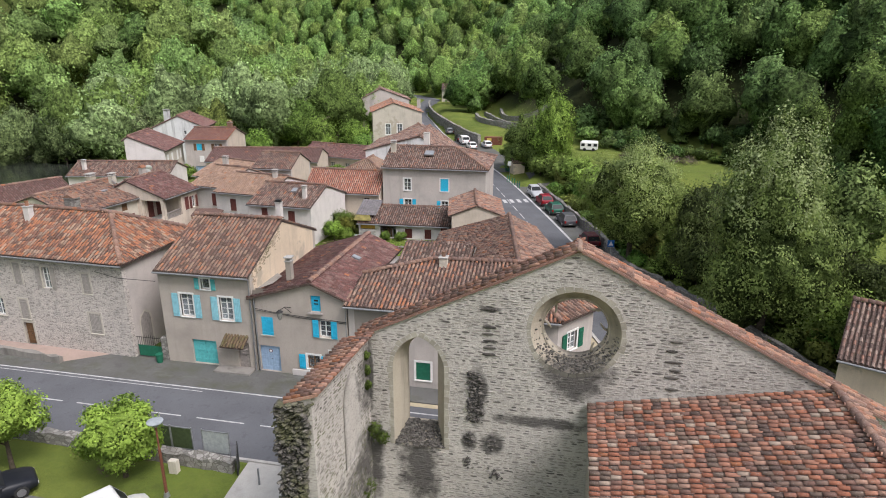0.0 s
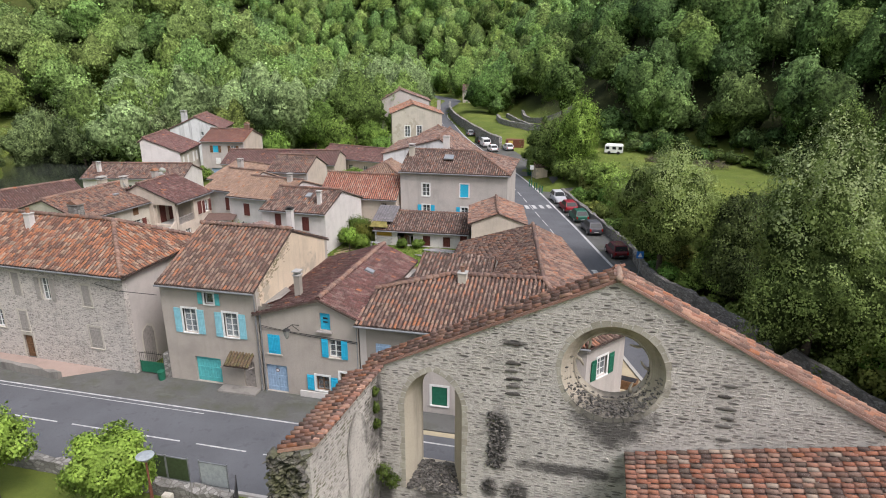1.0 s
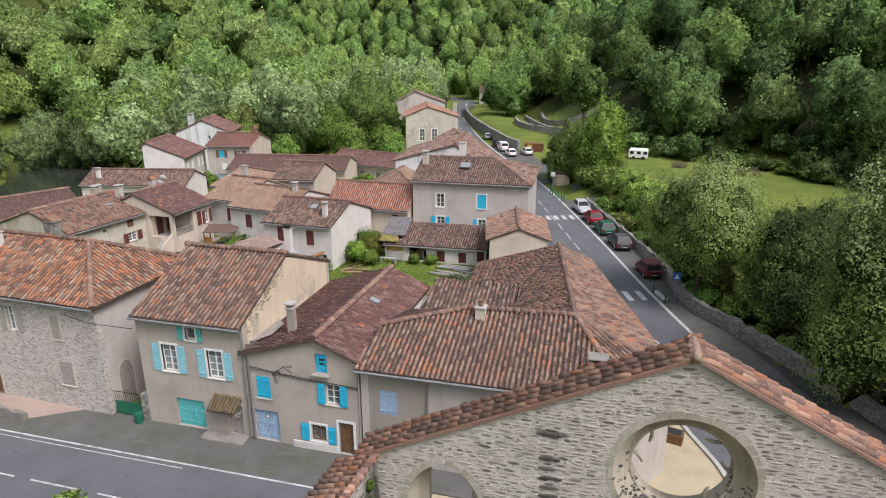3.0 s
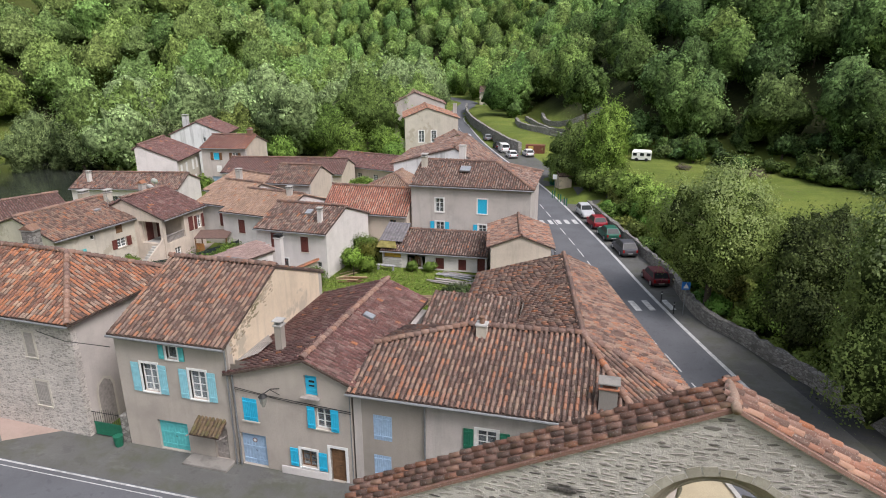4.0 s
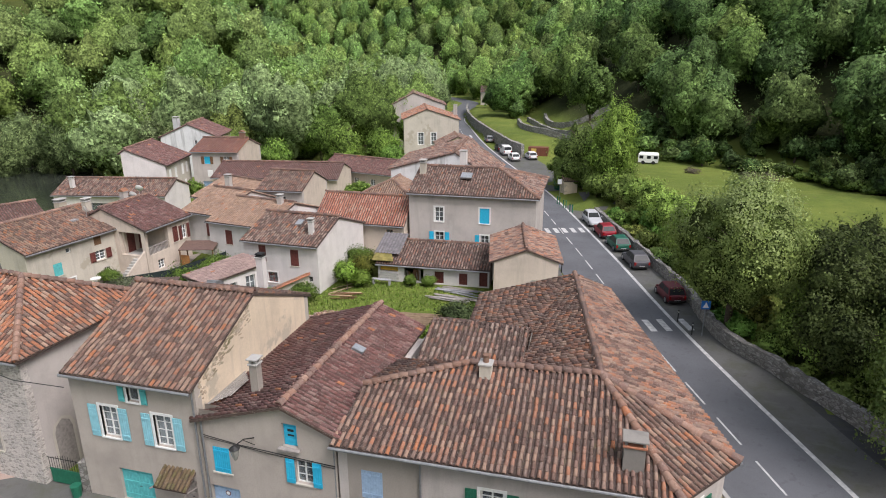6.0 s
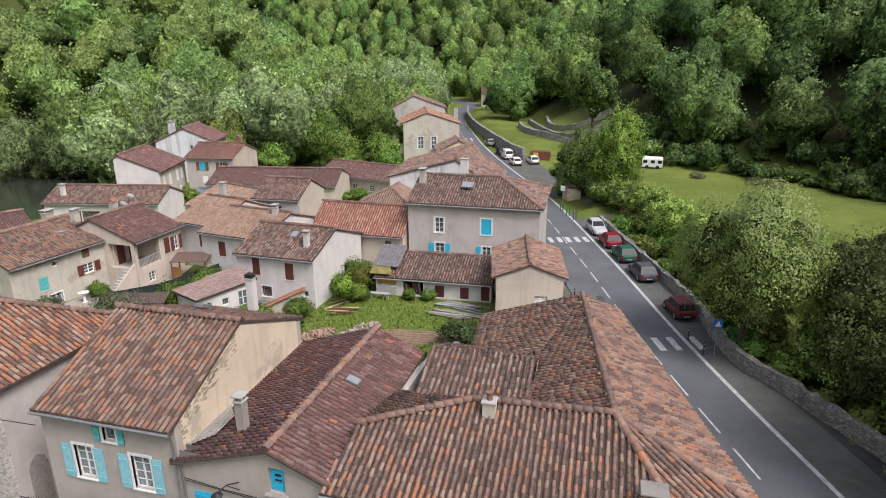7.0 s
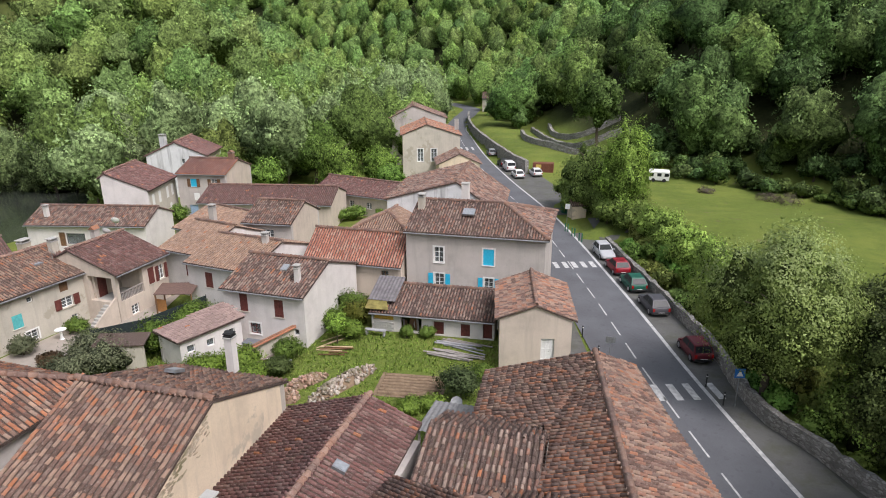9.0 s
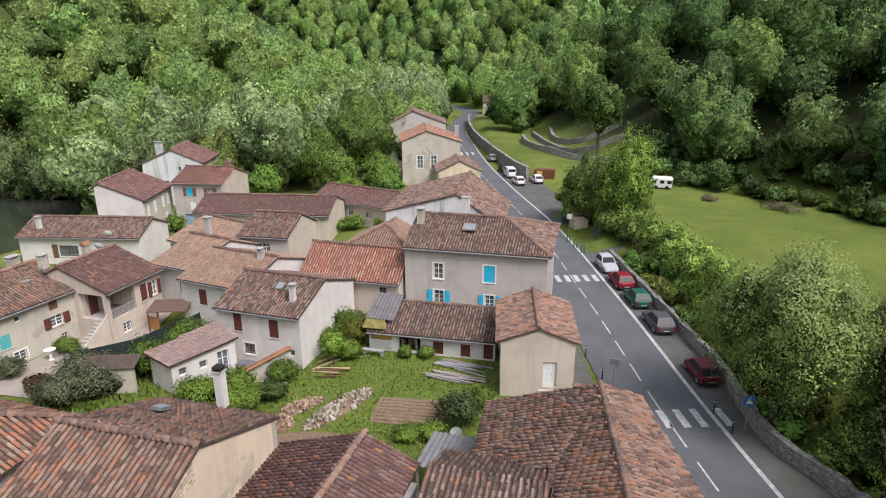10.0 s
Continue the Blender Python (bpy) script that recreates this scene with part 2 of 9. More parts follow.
MAT = {
    "ground": ground_material(),
    "asphalt": asphalt("asphalt", (0.103, 0.106, 0.116)),
    "apron": asphalt("worn_asphalt", (0.102, 0.101, 0.097), True),
    "concrete": plaster("concrete", (0.42, 0.41, 0.385), 0.35),
    "paint": plain("road_paint", (0.48, 0.48, 0.475), 0.85, 0, 0.5, 3.0),
    "kerb": plaster("kerb_stone", (0.4, 0.39, 0.37), 0.4),
    "glass": glass_material(),
    "dark": plain("near_black", (0.02, 0.02, 0.022), 0.9),
    "white": plain("white_paint", (0.74, 0.74, 0.72), 0.6, 0, 0.12),
    "curtain": plain("net_curtain", (0.6, 0.6, 0.6), 0.9, 0, 0.3, 14),
    "blue": plain("bright_blue_paint", (0.025, 0.43, 0.66), 0.55, 0, 0.14),
    "paleblue": plain("faded_blue_paint", (0.25, 0.53, 0.61), 0.65, 0, 0.16),
    "turquoise": plain("turquoise_paint", (0.1, 0.44, 0.45), 0.6, 0, 0.2),
    "greyblue": plain("grey_blue_paint", (0.3, 0.42, 0.57), 0.65, 0, 0.18),
    "green": plain("dark_green_paint", (0.012, 0.13, 0.075), 0.5, 0, 0.2),
    "redwood": plain("dark_red_paint", (0.13, 0.035, 0.028), 0.6, 0, 0.3),
    "palewood": plain("pale_grey_wood", (0.32, 0.295, 0.27), 0.85, 0, 0.2),
    "brown": plain("brown_wood", (0.16, 0.085, 0.04), 0.75, 0, 0.35),
    "greywood": plain("grey_weathered_wood", (0.3, 0.27, 0.25), 0.85, 0, 0.3),
    "zinc": plain("zinc", (0.3, 0.31, 0.32), 0.5, 0.6, 0.25),
    "iron": plain("black_iron", (0.03, 0.03, 0.03), 0.6, 0.4, 0.3),
    "rust": plain("rusty_brown_steel", (0.17, 0.06, 0.035), 0.75, 0.2, 0.35),
    "clay": tiles("plain_clay", [(0.3, 0.14, 0.08), (0.36, 0.17, 0.1), (0.22, 0.13, 0.09)], 0.1),
    "brick": tiles("brick_red", [(0.3, 0.12, 0.07), (0.4, 0.17, 0.1), (0.46, 0.2, 0.12)], 0.0),
    "bark": plain("bark", (0.09, 0.07, 0.05), 0.95, 0, 0.45, 5),
    "yellow": plaster("pale_yellow_render", (0.68, 0.565, 0.43), 0.45, (0.3, 0.26, 0.21), (0.46, 0.4, 0.32)),
    "greige": plaster("grey_beige_render", (0.43, 0.385, 0.34), 0.25),
    "greige2": plaster("dark_grey_beige_render", (0.34, 0.305, 0.27), 0.3),
    "pale": plaster("pale_grey_render", (0.5, 0.458, 0.428), 0.4),
    "white_wall": plaster("off_white_render", (0.655, 0.62, 0.6), 0.35, (0.42, 0.4, 0.37)),
    "stained": plaster("stained_white_render", (0.62, 0.625, 0.63), 0.95, (0.13, 0.13, 0.13)),
    "cream": plaster("cream_render", (0.57, 0.49, 0.415), 0.45),
    "old": plaster("patched_old_render", (0.52, 0.48, 0.41), 0.5, (0.25, 0.23, 0.2), (0.4, 0.36, 0.29)),
    "sooty": plaster("sooty_grey_render", (0.25, 0.235, 0.215), 0.7, (0.07, 0.065, 0.06)),
    "stone_house": rubble("grey_rubble", (0.5, 0.46, 0.425), (0.6, 0.555, 0.51), 5.2, 2.0, 0.93, 0.22),
    "stone_wall": rubble("dark_rubble", (0.29, 0.28, 0.26), (0.16, 0.15, 0.135), 3.6, 1.7, 0.93, 0.6),
    "dry_wall": rubble("grey_dry_stone", (0.33, 0.32, 0.3), (0.15, 0.14, 0.12), 3.2, 1.8, 0.93, 0.5),
    "quoin": plaster("cut_stone", (0.55, 0.51, 0.44), 0.3),
    "tile_brown": tiles("brown_clay_tiles", [(0.11, 0.072, 0.062), (0.18, 0.102, 0.08), (0.22, 0.14, 0.115), (0.28, 0.21, 0.175), (0.27, 0.14, 0.1), (0.17, 0.118, 0.1), (0.085, 0.058, 0.05), (0.3, 0.22, 0.18)]),
    "tile_plum": tiles("plum_brown_tiles", [(0.13, 0.064, 0.06), (0.175, 0.083, 0.075), (0.15, 0.085, 0.08), (0.2, 0.11, 0.1), (0.145, 0.07, 0.064), (0.18, 0.094, 0.085), (0.11, 0.06, 0.056), (0.22, 0.14, 0.125)]),
    "tile_orange": tiles("orange_clay_tiles", [(0.21, 0.105, 0.075), (0.42, 0.175, 0.095), (0.28, 0.14, 0.1), (0.34, 0.245, 0.19), (0.46, 0.19, 0.1), (0.22, 0.145, 0.115), (0.15, 0.09, 0.072), (0.44, 0.3, 0.22), (0.4, 0.18, 0.11)]),
    "tile_mixed": tiles("mixed_clay_tiles", [(0.16, 0.098, 0.08), (0.28, 0.145, 0.102), (0.22, 0.14, 0.115), (0.31, 0.215, 0.165), (0.36, 0.165, 0.1), (0.2, 0.14, 0.118), (0.26, 0.175, 0.14), (0.3, 0.165, 0.12), (0.115, 0.075, 0.062), (0.33, 0.22, 0.165), (0.15, 0.095, 0.078)]),
    "tile_red": tiles("red_clay_tiles", [(0.36, 0.135, 0.09), (0.41, 0.165, 0.11), (0.44, 0.21, 0.15), (0.32, 0.135, 0.1), (0.46, 0.28, 0.21)], 0.05),
    "tile_tan": tiles("tan_clay_tiles", [(0.3, 0.19, 0.135), (0.38, 0.255, 0.18), (0.33, 0.23, 0.175), (0.27, 0.18, 0.135)], 0.05),
    "tile_nave": tiles("varied_nave_tiles", [(0.14, 0.1, 0.085), (0.42, 0.165, 0.1), (0.48, 0.23, 0.155), (0.24, 0.14, 0.11), (0.46, 0.19, 0.115), (0.3, 0.2, 0.155), (0.5, 0.3, 0.22), (0.38, 0.18, 0.125), (0.54, 0.42, 0.33), (0.19, 0.14, 0.11), (0.44, 0.22, 0.15)], 0.2),
    "tile_coping": tiles("orange_coping_tiles", [(0.4, 0.19, 0.12), (0.33, 0.165, 0.115), (0.23, 0.13, 0.1), (0.44, 0.26, 0.185), (0.31, 0.19, 0.15), (0.17, 0.11, 0.09)], 0.3),
    "tile_new": tiles("new_red_tiles", [(0.12, 0.07, 0.06), (0.27, 0.1, 0.07), (0.34, 0.14, 0.09), (0.37, 0.21, 0.15), (0.2, 0.12, 0.1), (0.38, 0.26, 0.2)], 0.05),
    # Mossy channel clay, darkened to paint in the shade between the barrels.
    "channel": tiles("shaded_channel_tiles", [(0.06, 0.042, 0.036), (0.08, 0.056, 0.046)], 0.4),
    "ridge": tiles("ridge_tiles", [(0.26, 0.15, 0.11), (0.22, 0.14, 0.115), (0.3, 0.19, 0.145), (0.19, 0.125, 0.105)], 0.15),
    "leaf_hill": leaves("hill_foliage", (0.113, 0.18, 0.05), (0.163, 0.245, 0.072)),
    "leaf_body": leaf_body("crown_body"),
    "leaf_near": leaves("tree_foliage", (0.105, 0.16, 0.045), (0.16, 0.225, 0.068)),
}


# ---- building blocks ----
def mesh_of(name, verts, faces, material, smooth=False):
    me = bpy.data.meshes.new(name)
    me.from_pydata([tuple(v) for v in verts], [], [tuple(f) for f in faces])
    if material:
        me.materials.append(material)
    if smooth:
        me.shade_smooth()
    me.update()
    return me


def thing(name, label, category, at=(0, 0, 0), group="", kind=""):
    e = new(name)
    e.empty_display_size = 0.3
    e.matrix_basis = Matrix.Translation(at)
    return tagged(e, label, category, group, kind)


def child(ob, parent):
    """Hang ob, whose mesh is in world coordinates, under parent."""
    ob.parent = parent
    if parent.type == "EMPTY":
        ob.matrix_parent_inverse = parent.matrix_basis.inverted()
    return ob


def part(name, data, material, parent, label="", smooth=False):
    """One mesh object under a thing or a part. data: a bmesh, or (verts, faces)."""
    if isinstance(data, tuple):
        me = mesh_of(name, data[0], data[1], material, smooth)
    else:
        me = bpy.data.meshes.new(name)
        data.to_mesh(me)
        data.free()
        if material:
            me.materials.append(material)
        if smooth:
            me.shade_smooth()
    ob = new(name, me)
    if parent:
        child(ob, parent)
    return tagged(ob, label)


def box_data(m, x0, x1, y0, y1, z0, z1, bevel=0.0):
    """Verts and faces of a box in the frame m; with a bevel, its top edges are chamfered."""
    if bevel:
        b = min(bevel, (x1 - x0) / 3, (y1 - y0) / 3, (z1 - z0) / 3)
        rings = [(x0, x1, y0, y1, z0), (x0, x1, y0, y1, z1 - b), (x0 + b, x1 - b, y0 + b, y1 - b, z1)]
    else:
        rings = [(x0, x1, y0, y1, z0), (x0, x1, y0, y1, z1)]
    v, f = [], []
    for a, b2, c, d, z in rings:
        v += [m @ Vector(p) for p in ((a, c, z), (b2, c, z), (b2, d, z), (a, d, z))]
    for r in range(len(rings) - 1):
        for i in range(4):
            j = (i + 1) % 4
            f.append((r * 4 + i, r * 4 + j, r * 4 + 4 + j, r * 4 + 4 + i))
    f.append((3, 2, 1, 0))
    n = (len(rings) - 1) * 4
    f.append((n, n + 1, n + 2, n + 3))
    return v, f


def join(*datas):
    v, f = [], []
    for a, b in datas:
        o = len(v)
        v += list(a)
        f += [tuple(i + o for i in q) for q in b]
    return v, f


def tube(points, radii, sides=8, cap=True):
    """A bent tapering tube along points."""
    v, f = [], []
    pts = [Vector(p) for p in points]
    if not hasattr(radii, "__len__"):
        radii = [radii] * len(pts)
    for i, p in enumerate(pts):
        d = (pts[min(i + 1, len(pts) - 1)] - pts[max(i - 1, 0)]).normalized()
        a = d.cross(Vector((0.3, 0.9, 0.1)) if abs(d.z) > 0.8 else Vector((0, 0, 1))).normalized()
        b = d.cross(a)
        for k in range(sides):
            t = 2 * math.pi * k / sides
            v.append(p + radii[i] * (math.cos(t) * a + math.sin(t) * b))
    for i in range(len(pts) - 1):
        for k in range(sides):
            j = (k + 1) % sides
            f.append((i * sides + k, (i + 1) * sides + k, (i + 1) * sides + j, i * sides + j))
    if cap:
        f.append(tuple(range(sides)))
        f.append(tuple((len(pts) - 1) * sides + k for k in reversed(range(sides))))
    return v, f


# ---- clay tile roofs ----
PITCH, COURSE = 0.25, 0.34


def tile_mesh_data(seg=5, r0=0.083, r1=0.068, length=0.43, rim=True):
    """One barrel tile: origin on its axis at the low end, y up the slope, z off the roof."""
    v, f = [], []
    for y, r, lift in ((0.0, r0, 0.045), (length, r1, 0.012)):
        for k in range(seg + 1):
            a = math.pi * k / seg
            v.append(Vector((-r * math.cos(a), y, lift - 0.015 + r * 1.12 * math.sin(a))))
    n = seg + 1
    for k in range(seg):
        f.append((k + 1, k, n + k, n + k + 1))
    if not rim:
        return v, f
    # the thick rim at the low end
    o = len(v)
    for k in range(n):
        a = math.pi * k / seg
        v.append(Vector((-(r0 - 0.02) * math.cos(a), 0.004, 0.02 + (r0 - 0.02) * 0.85 * math.sin(a))))
    for k in range(seg):
        f.append((k, k + 1, o + k + 1, o + k))
    return v, f


def tile_places(poly, up, rng, pitch=PITCH, course=COURSE, margin=0.0):
    """Poses of the tiles that cover the flat polygon poly, whose slope rises along up."""
    pts = [Vector(p) for p in poly]
    n = Vector((0, 0, 0))
    for i in range(len(pts)):
        n += (pts[i] - pts[0]).cross(pts[(i + 1) % len(pts)] - pts[0])
    n.normalize()
    if n.z < 0:
        n.negate()
    u = Vector((up[0], up[1], 0))
    u = (u - n * u.dot(n)).normalized()
    s = u.cross(n).normalized()
    o = pts[0]
    q = [((p - o).dot(s), (p - o).dot(u)) for p in pts]
    places = []
    lo, hi = min(a for a, _ in q), max(a for a, _ in q)
    cols = max(1, int((hi - lo - 2 * margin) / pitch))
    for c in range(cols):
        a = lo + margin + (c + 0.5) * (hi - lo - 2 * margin) / cols
        cuts = []
        for i in range(len(q)):
            (a0, b0), (a1, b1) = q[i], q[(i + 1) % len(q)]
            if (a0 - a) * (a1 - a) < 0:
                cuts.append(b0 + (b1 - b0) * (a - a0) / (a1 - a0))
        if len(cuts) < 2:
            continue
        b, top = min(cuts), max(cuts)
        b += rng.uniform(-0.03, 0.02)
        while b < top - 0.1:
            p = o + s * (a + rng.uniform(-0.012, 0.012)) + u * b + n * rng.uniform(0, 0.012)
            m = Matrix((s, u, n)).transposed().to_4x4()
            m = Matrix.Translation(p) @ m @ Matrix.Rotation(rng.uniform(-0.05, 0.05), 4, "Z") @ Matrix.Rotation(rng.uniform(-0.03, 0.02), 4, "X")
            places.append(m)
            b += course * rng.uniform(0.94, 1.06)
    return places


def ridge_places(a, b, rng, step=0.38):
    a, b = Vector(a), Vector(b)
    d = b - a
    count = max(1, int(d.length / step))
    u = d.normalized()
    s = u.cross(Vector((0, 0, 1))).normalized()
    n = s.cross(u)
    return [Matrix.Translation(a + d * (i / count) + n * (0.05 + rng.uniform(0, 0.02))) @ Matrix((s, u, n)).transposed().to_4x4() @ Matrix.Rotation(rng.uniform(-0.05, 0.05), 4, "Z") for i in range(count)]


def spread(template, places, scale=None):
    """The joined verts and faces of a template at many poses."""
    tv = np.array([tuple(v) for v in template[0]])
    tf = template[1]
    ms = np.array([[list(r) for r in m] for m in places])
    pts = np.einsum("nij,vj->nvi", ms[:, :3, :3], tv) + ms[:, None, :3, 3]
    k = len(tv)
    verts = pts.reshape(-1, 3).tolist()
    faces = [tuple(i + o * k for i in q) for o in range(len(places)) for q in tf]
    return verts, faces


TILE = tile_mesh_data()
TILE_FAR = tile_mesh_data(4, rim=False)
RIDGE = tile_mesh_data(6, 0.17, 0.14, 0.46)
LOOSE = []  # pieces that are laid at the very end


def slab(poly, thick):
    """A roof deck: the polygon and its copy below, closed."""
    pts = [Vector(p) for p in poly]
    k = len(pts)
    n = (pts[1] - pts[0]).cross(pts[2] - pts[0])
    if n.z < 0:
        pts.reverse()
    v = pts + [p - Vector((0, 0, thick)) for p in pts]
    f = [tuple(range(k)), tuple(range(2 * k - 1, k - 1, -1))]
    f += [(i, i + k, (i + 1) % k + k, (i + 1) % k) for i in range(k)]
    return v, f


def roof(parent, planes, ridges, material, rng, near=None, name="roof", label="", far=False):
    """A tiled roof. planes: (polygon, uphill direction); ridges: pairs of points; near: a test of the plan (x, y) for tiles laid one by one."""
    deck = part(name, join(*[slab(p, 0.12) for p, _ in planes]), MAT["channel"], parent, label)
    places = []
    for p, up in planes:
        places += tile_places(p, up, rng)
    single = [m for m in places if near and near(m.translation.x, m.translation.y)][:300]
    ids = {id(m) for m in single}
    rest = [m for m in places if id(m) not in ids]
    if rest:
        t = part("tiles", spread(TILE_FAR if far else TILE, rest), material, deck, smooth=True)
        tagged(t, kind="stuff")
    if single:
        LOOSE.append(("tile", TILE, single, material, deck))
    caps = [m for a, b in ridges for m in ridge_places(a, b, rng)]
    if caps:
        r = part("ridge_tiles", spread(RIDGE, caps), MAT["ridge"], deck, smooth=True)
        tagged(r, kind="stuff")
    return deck


# ---- walls with openings ----
def wall_data(a, b, z0, top, openings=(), thick=0.4):
    """A wall from a to b (outside to the right of a->b). top: (distance, height) pairs. openings: (s, z, w, h) cut right through."""
    a, b = Vector((*a, 0)), Vector((*b, 0))
    length = (b - a).length
    d = (b - a) / length
    inward = Vector((-d.y, d.x, 0))
    top = [(min(max(s, 0), length), z) for s, z in top]

    def height(s):
        for (s0, h0), (s1, h1) in zip(top, top[1:]):
            if s0 - 1e-6 <= s <= s1 + 1e-6 and s1 > s0:
                return h0 + (h1 - h0) * (s - s0) / (s1 - s0)
        return top[-1][1]

    cuts = sorted({0.0, length, *[round(s, 4) for s, _ in top], *[round(c, 4) for s, z, w, h in openings for c in (s, s + w)]})
    levels = sorted({z0, *[round(c, 4) for s, z, w, h in openings for c in (z, z + h)]})
    v, f = [], []
    index = {}

    def at(s, z, deep):
        k = (round(s, 4), round(z, 4), deep)
        if k not in index:
            index[k] = len(v)
            v.append(a + d * s + inward * (thick if deep else 0) + Vector((0, 0, z)))
        return index[k]

    def inside(s, z):
        return any(o[0] < s < o[0] + o[2] and o[1] < z < o[1] + o[3] for o in openings)

    def both(q):
        f.append(tuple(at(s, z, 0) for s, z in q))
        f.append(tuple(at(s, z, 1) for s, z in reversed(q)))

    solid = {}
    for i in range(len(cuts) - 1):
        s0, s1 = cuts[i], cuts[i + 1]
        for j in range(len(levels)):
            lo = levels[j]
            last = j == len(levels) - 1
            h0, h1 = (height(s0), height(s1)) if last else (levels[j + 1],) * 2
            hole = (not last) and inside((s0 + s1) / 2, (lo + levels[j + 1]) / 2)
            solid[i, j] = not hole
            if not hole:
                both([(s0, lo), (s1, lo), (s1, h1), (s0, h0)])
                if last:
                    f.append((at(s0, h0, 0), at(s1, h1, 0), at(s1, h1, 1), at(s0, h0, 1)))
    ni, nj = len(cuts) - 1, len(levels)
    for i in range(ni):
        for j in range(nj):
            if solid[i, j]:
                continue
            s0, s1, lo, hi = cuts[i], cuts[i + 1], levels[j], levels[j + 1]
            if i == 0 or solid[i - 1, j]:
                f.append((at(s0, lo, 0), at(s0, hi, 0), at(s0, hi, 1), at(s0, lo, 1)))
            if i == ni - 1 or solid[i + 1, j]:
                f.append((at(s1, lo, 1), at(s1, hi, 1), at(s1, hi, 0), at(s1, lo, 0)))
            if j == 0 or solid[i, j - 1]:
                f.append((at(s0, lo, 0), at(s0, lo, 1), at(s1, lo, 1), at(s1, lo, 0)))
            if solid[i, j + 1]:
                f.append((at(s0, hi, 1), at(s0, hi, 0), at(s1, hi, 0), at(s1, hi, 1)))
    for s in (0.0, length):
        f.append((at(s, z0, 0), at(s, z0, 1), at(s, height(s), 1), at(s, height(s), 0)))
    m = Matrix.Translation(a) @ Matrix((d, inward, Vector((0, 0, 1)))).transposed().to_4x4()
    return (v, f), m


def window(parent, m, w, h, frame_mat="white", shutters=None, shut=False, surround=None, bars=(2, 3), curtain=False, sill=True, blind=None):
    """A casement window in an opening whose lower left outer corner is m."""
    t, y0, y1 = 0.055, 0.13, 0.19
    data = [box_data(m, 0, t, y0, y1, 0, h), box_data(m, w - t, w, y0, y1, 0, h), box_data(m, t, w - t, y0, y1, 0, t), box_data(m, t, w - t, y0, y1, h - t, h)]
    for i in range(1, bars[0]):
        x = w * i / bars[0]
        data.append(box_data(m, x - 0.035, x + 0.035, y0 + 0.004, y1 - 0.004, t, h - t))
    for j in range(1, bars[1]):
        z = h * j / bars[1]
        for i in range(bars[0]):
            x0, x1 = (t if i == 0 else w * i / bars[0] + 0.035), (w - t if i == bars[0] - 1 else w * (i + 1) / bars[0] - 0.035)
            data.append(box_data(m, x0, x1, y0 + 0.012, y1 - 0.012, z - 0.015, z + 0.015))
    win = part("window", join(*data), MAT[frame_mat], parent)
    glass = part("pane", box_data(m, 0.02, w - 0.02, 0.157, 0.163, 0.02, h - 0.02), MAT["glass"], win)
    glass.visible_shadow = False
    # A black sheet stands in for the darkness of the unlit room.
    part("dark_room", box_data(m, -0.05, w + 0.05, 0.42, 0.44, -0.05, h + 0.05), MAT["dark"], win, "black sheet painting in the unlit room behind the pane")
    if curtain:
        v, f = [], []
        k = 24
        for i in range(k + 1):
            x = 0.04 + (w - 0.08) * i / k
            y = 0.26 + 0.015 * math.sin(i * 1.7)
            v += [m @ Vector((x, y, 0.03)), m @ Vector((x, y, h * 0.97))]
        f = [(2 * i, 2 * i + 2, 2 * i + 3, 2 * i + 1) for i in range(k)]
        part("curtain", (v, f), MAT["curtain"], win, "white net curtain")
    if blind:
        part("shutter_panel", box_data(m, 0.0, w, 0.03, 0.08, 0.0, h), MAT[blind], win)
    if sill:
        part("sill", box_data(m, -0.1, w + 0.1, -0.07, 0.14, -0.07, -0.002), MAT["quoin"] if surround is None else MAT[surround], win)
    if surround:
        b = 0.13
        data = [box_data(m, -b, 0.0, -0.02, 0.1, -0.002, h + b), box_data(m, w, w + b, -0.02, 0.1, -0.002, h + b), box_data(m, 0, w, -0.02, 0.1, h, h + b)]
        part("surround", join(*data), MAT[surround], win)
    if shutters:
        sw = w / 2
        for side in (0, 1):
            if shut:
                x0, x1, y = (0.0, sw - 0.006, -0.01) if side == 0 else (sw + 0.006, w, -0.01)
            else:
                b = 0.02 if surround is None else 0.14
                x0, x1, y = (-b - sw, -b, -0.075) if side == 0 else (w + b, w + b + sw, -0.075)
            shutter_part(win, m, x0, x1, y, h, shutters)
    return win


def grooved(m, x0, x1, y, t, z0, z1, boards):
    """One plank panel: a slab whose face is grooved between the boards."""
    prof = [(x0, y)]
    for i in range(1, boards):
        x = x0 + (x1 - x0) * i / boards
        prof += [(x - 0.008, y), (x, y + 0.012), (x + 0.008, y)]
    prof += [(x1, y), (x1, y + t), (x0, y + t)]
    k = len(prof)
    v = [m @ Vector((x, yy, z)) for z in (z0, z1) for x, yy in prof]
    return v, [(i, (i + 1) % k, k + (i + 1) % k, k + i) for i in range(k)] + [tuple(range(k))[::-1], tuple(range(k, 2 * k))]


def shutter_part(win, m, x0, x1, y, h, mat):
    data = [grooved(m, x0, x1, y, 0.035, -0.02, h + 0.02, 4)]
    for z in (h * 0.14, h * 0.84):
        data.append(box_data(m, x0 + 0.02, x1 - 0.02, y - 0.022, y + 0.006, z - 0.05, z + 0.05))
    part("shutter", join(*data), MAT[mat], win)


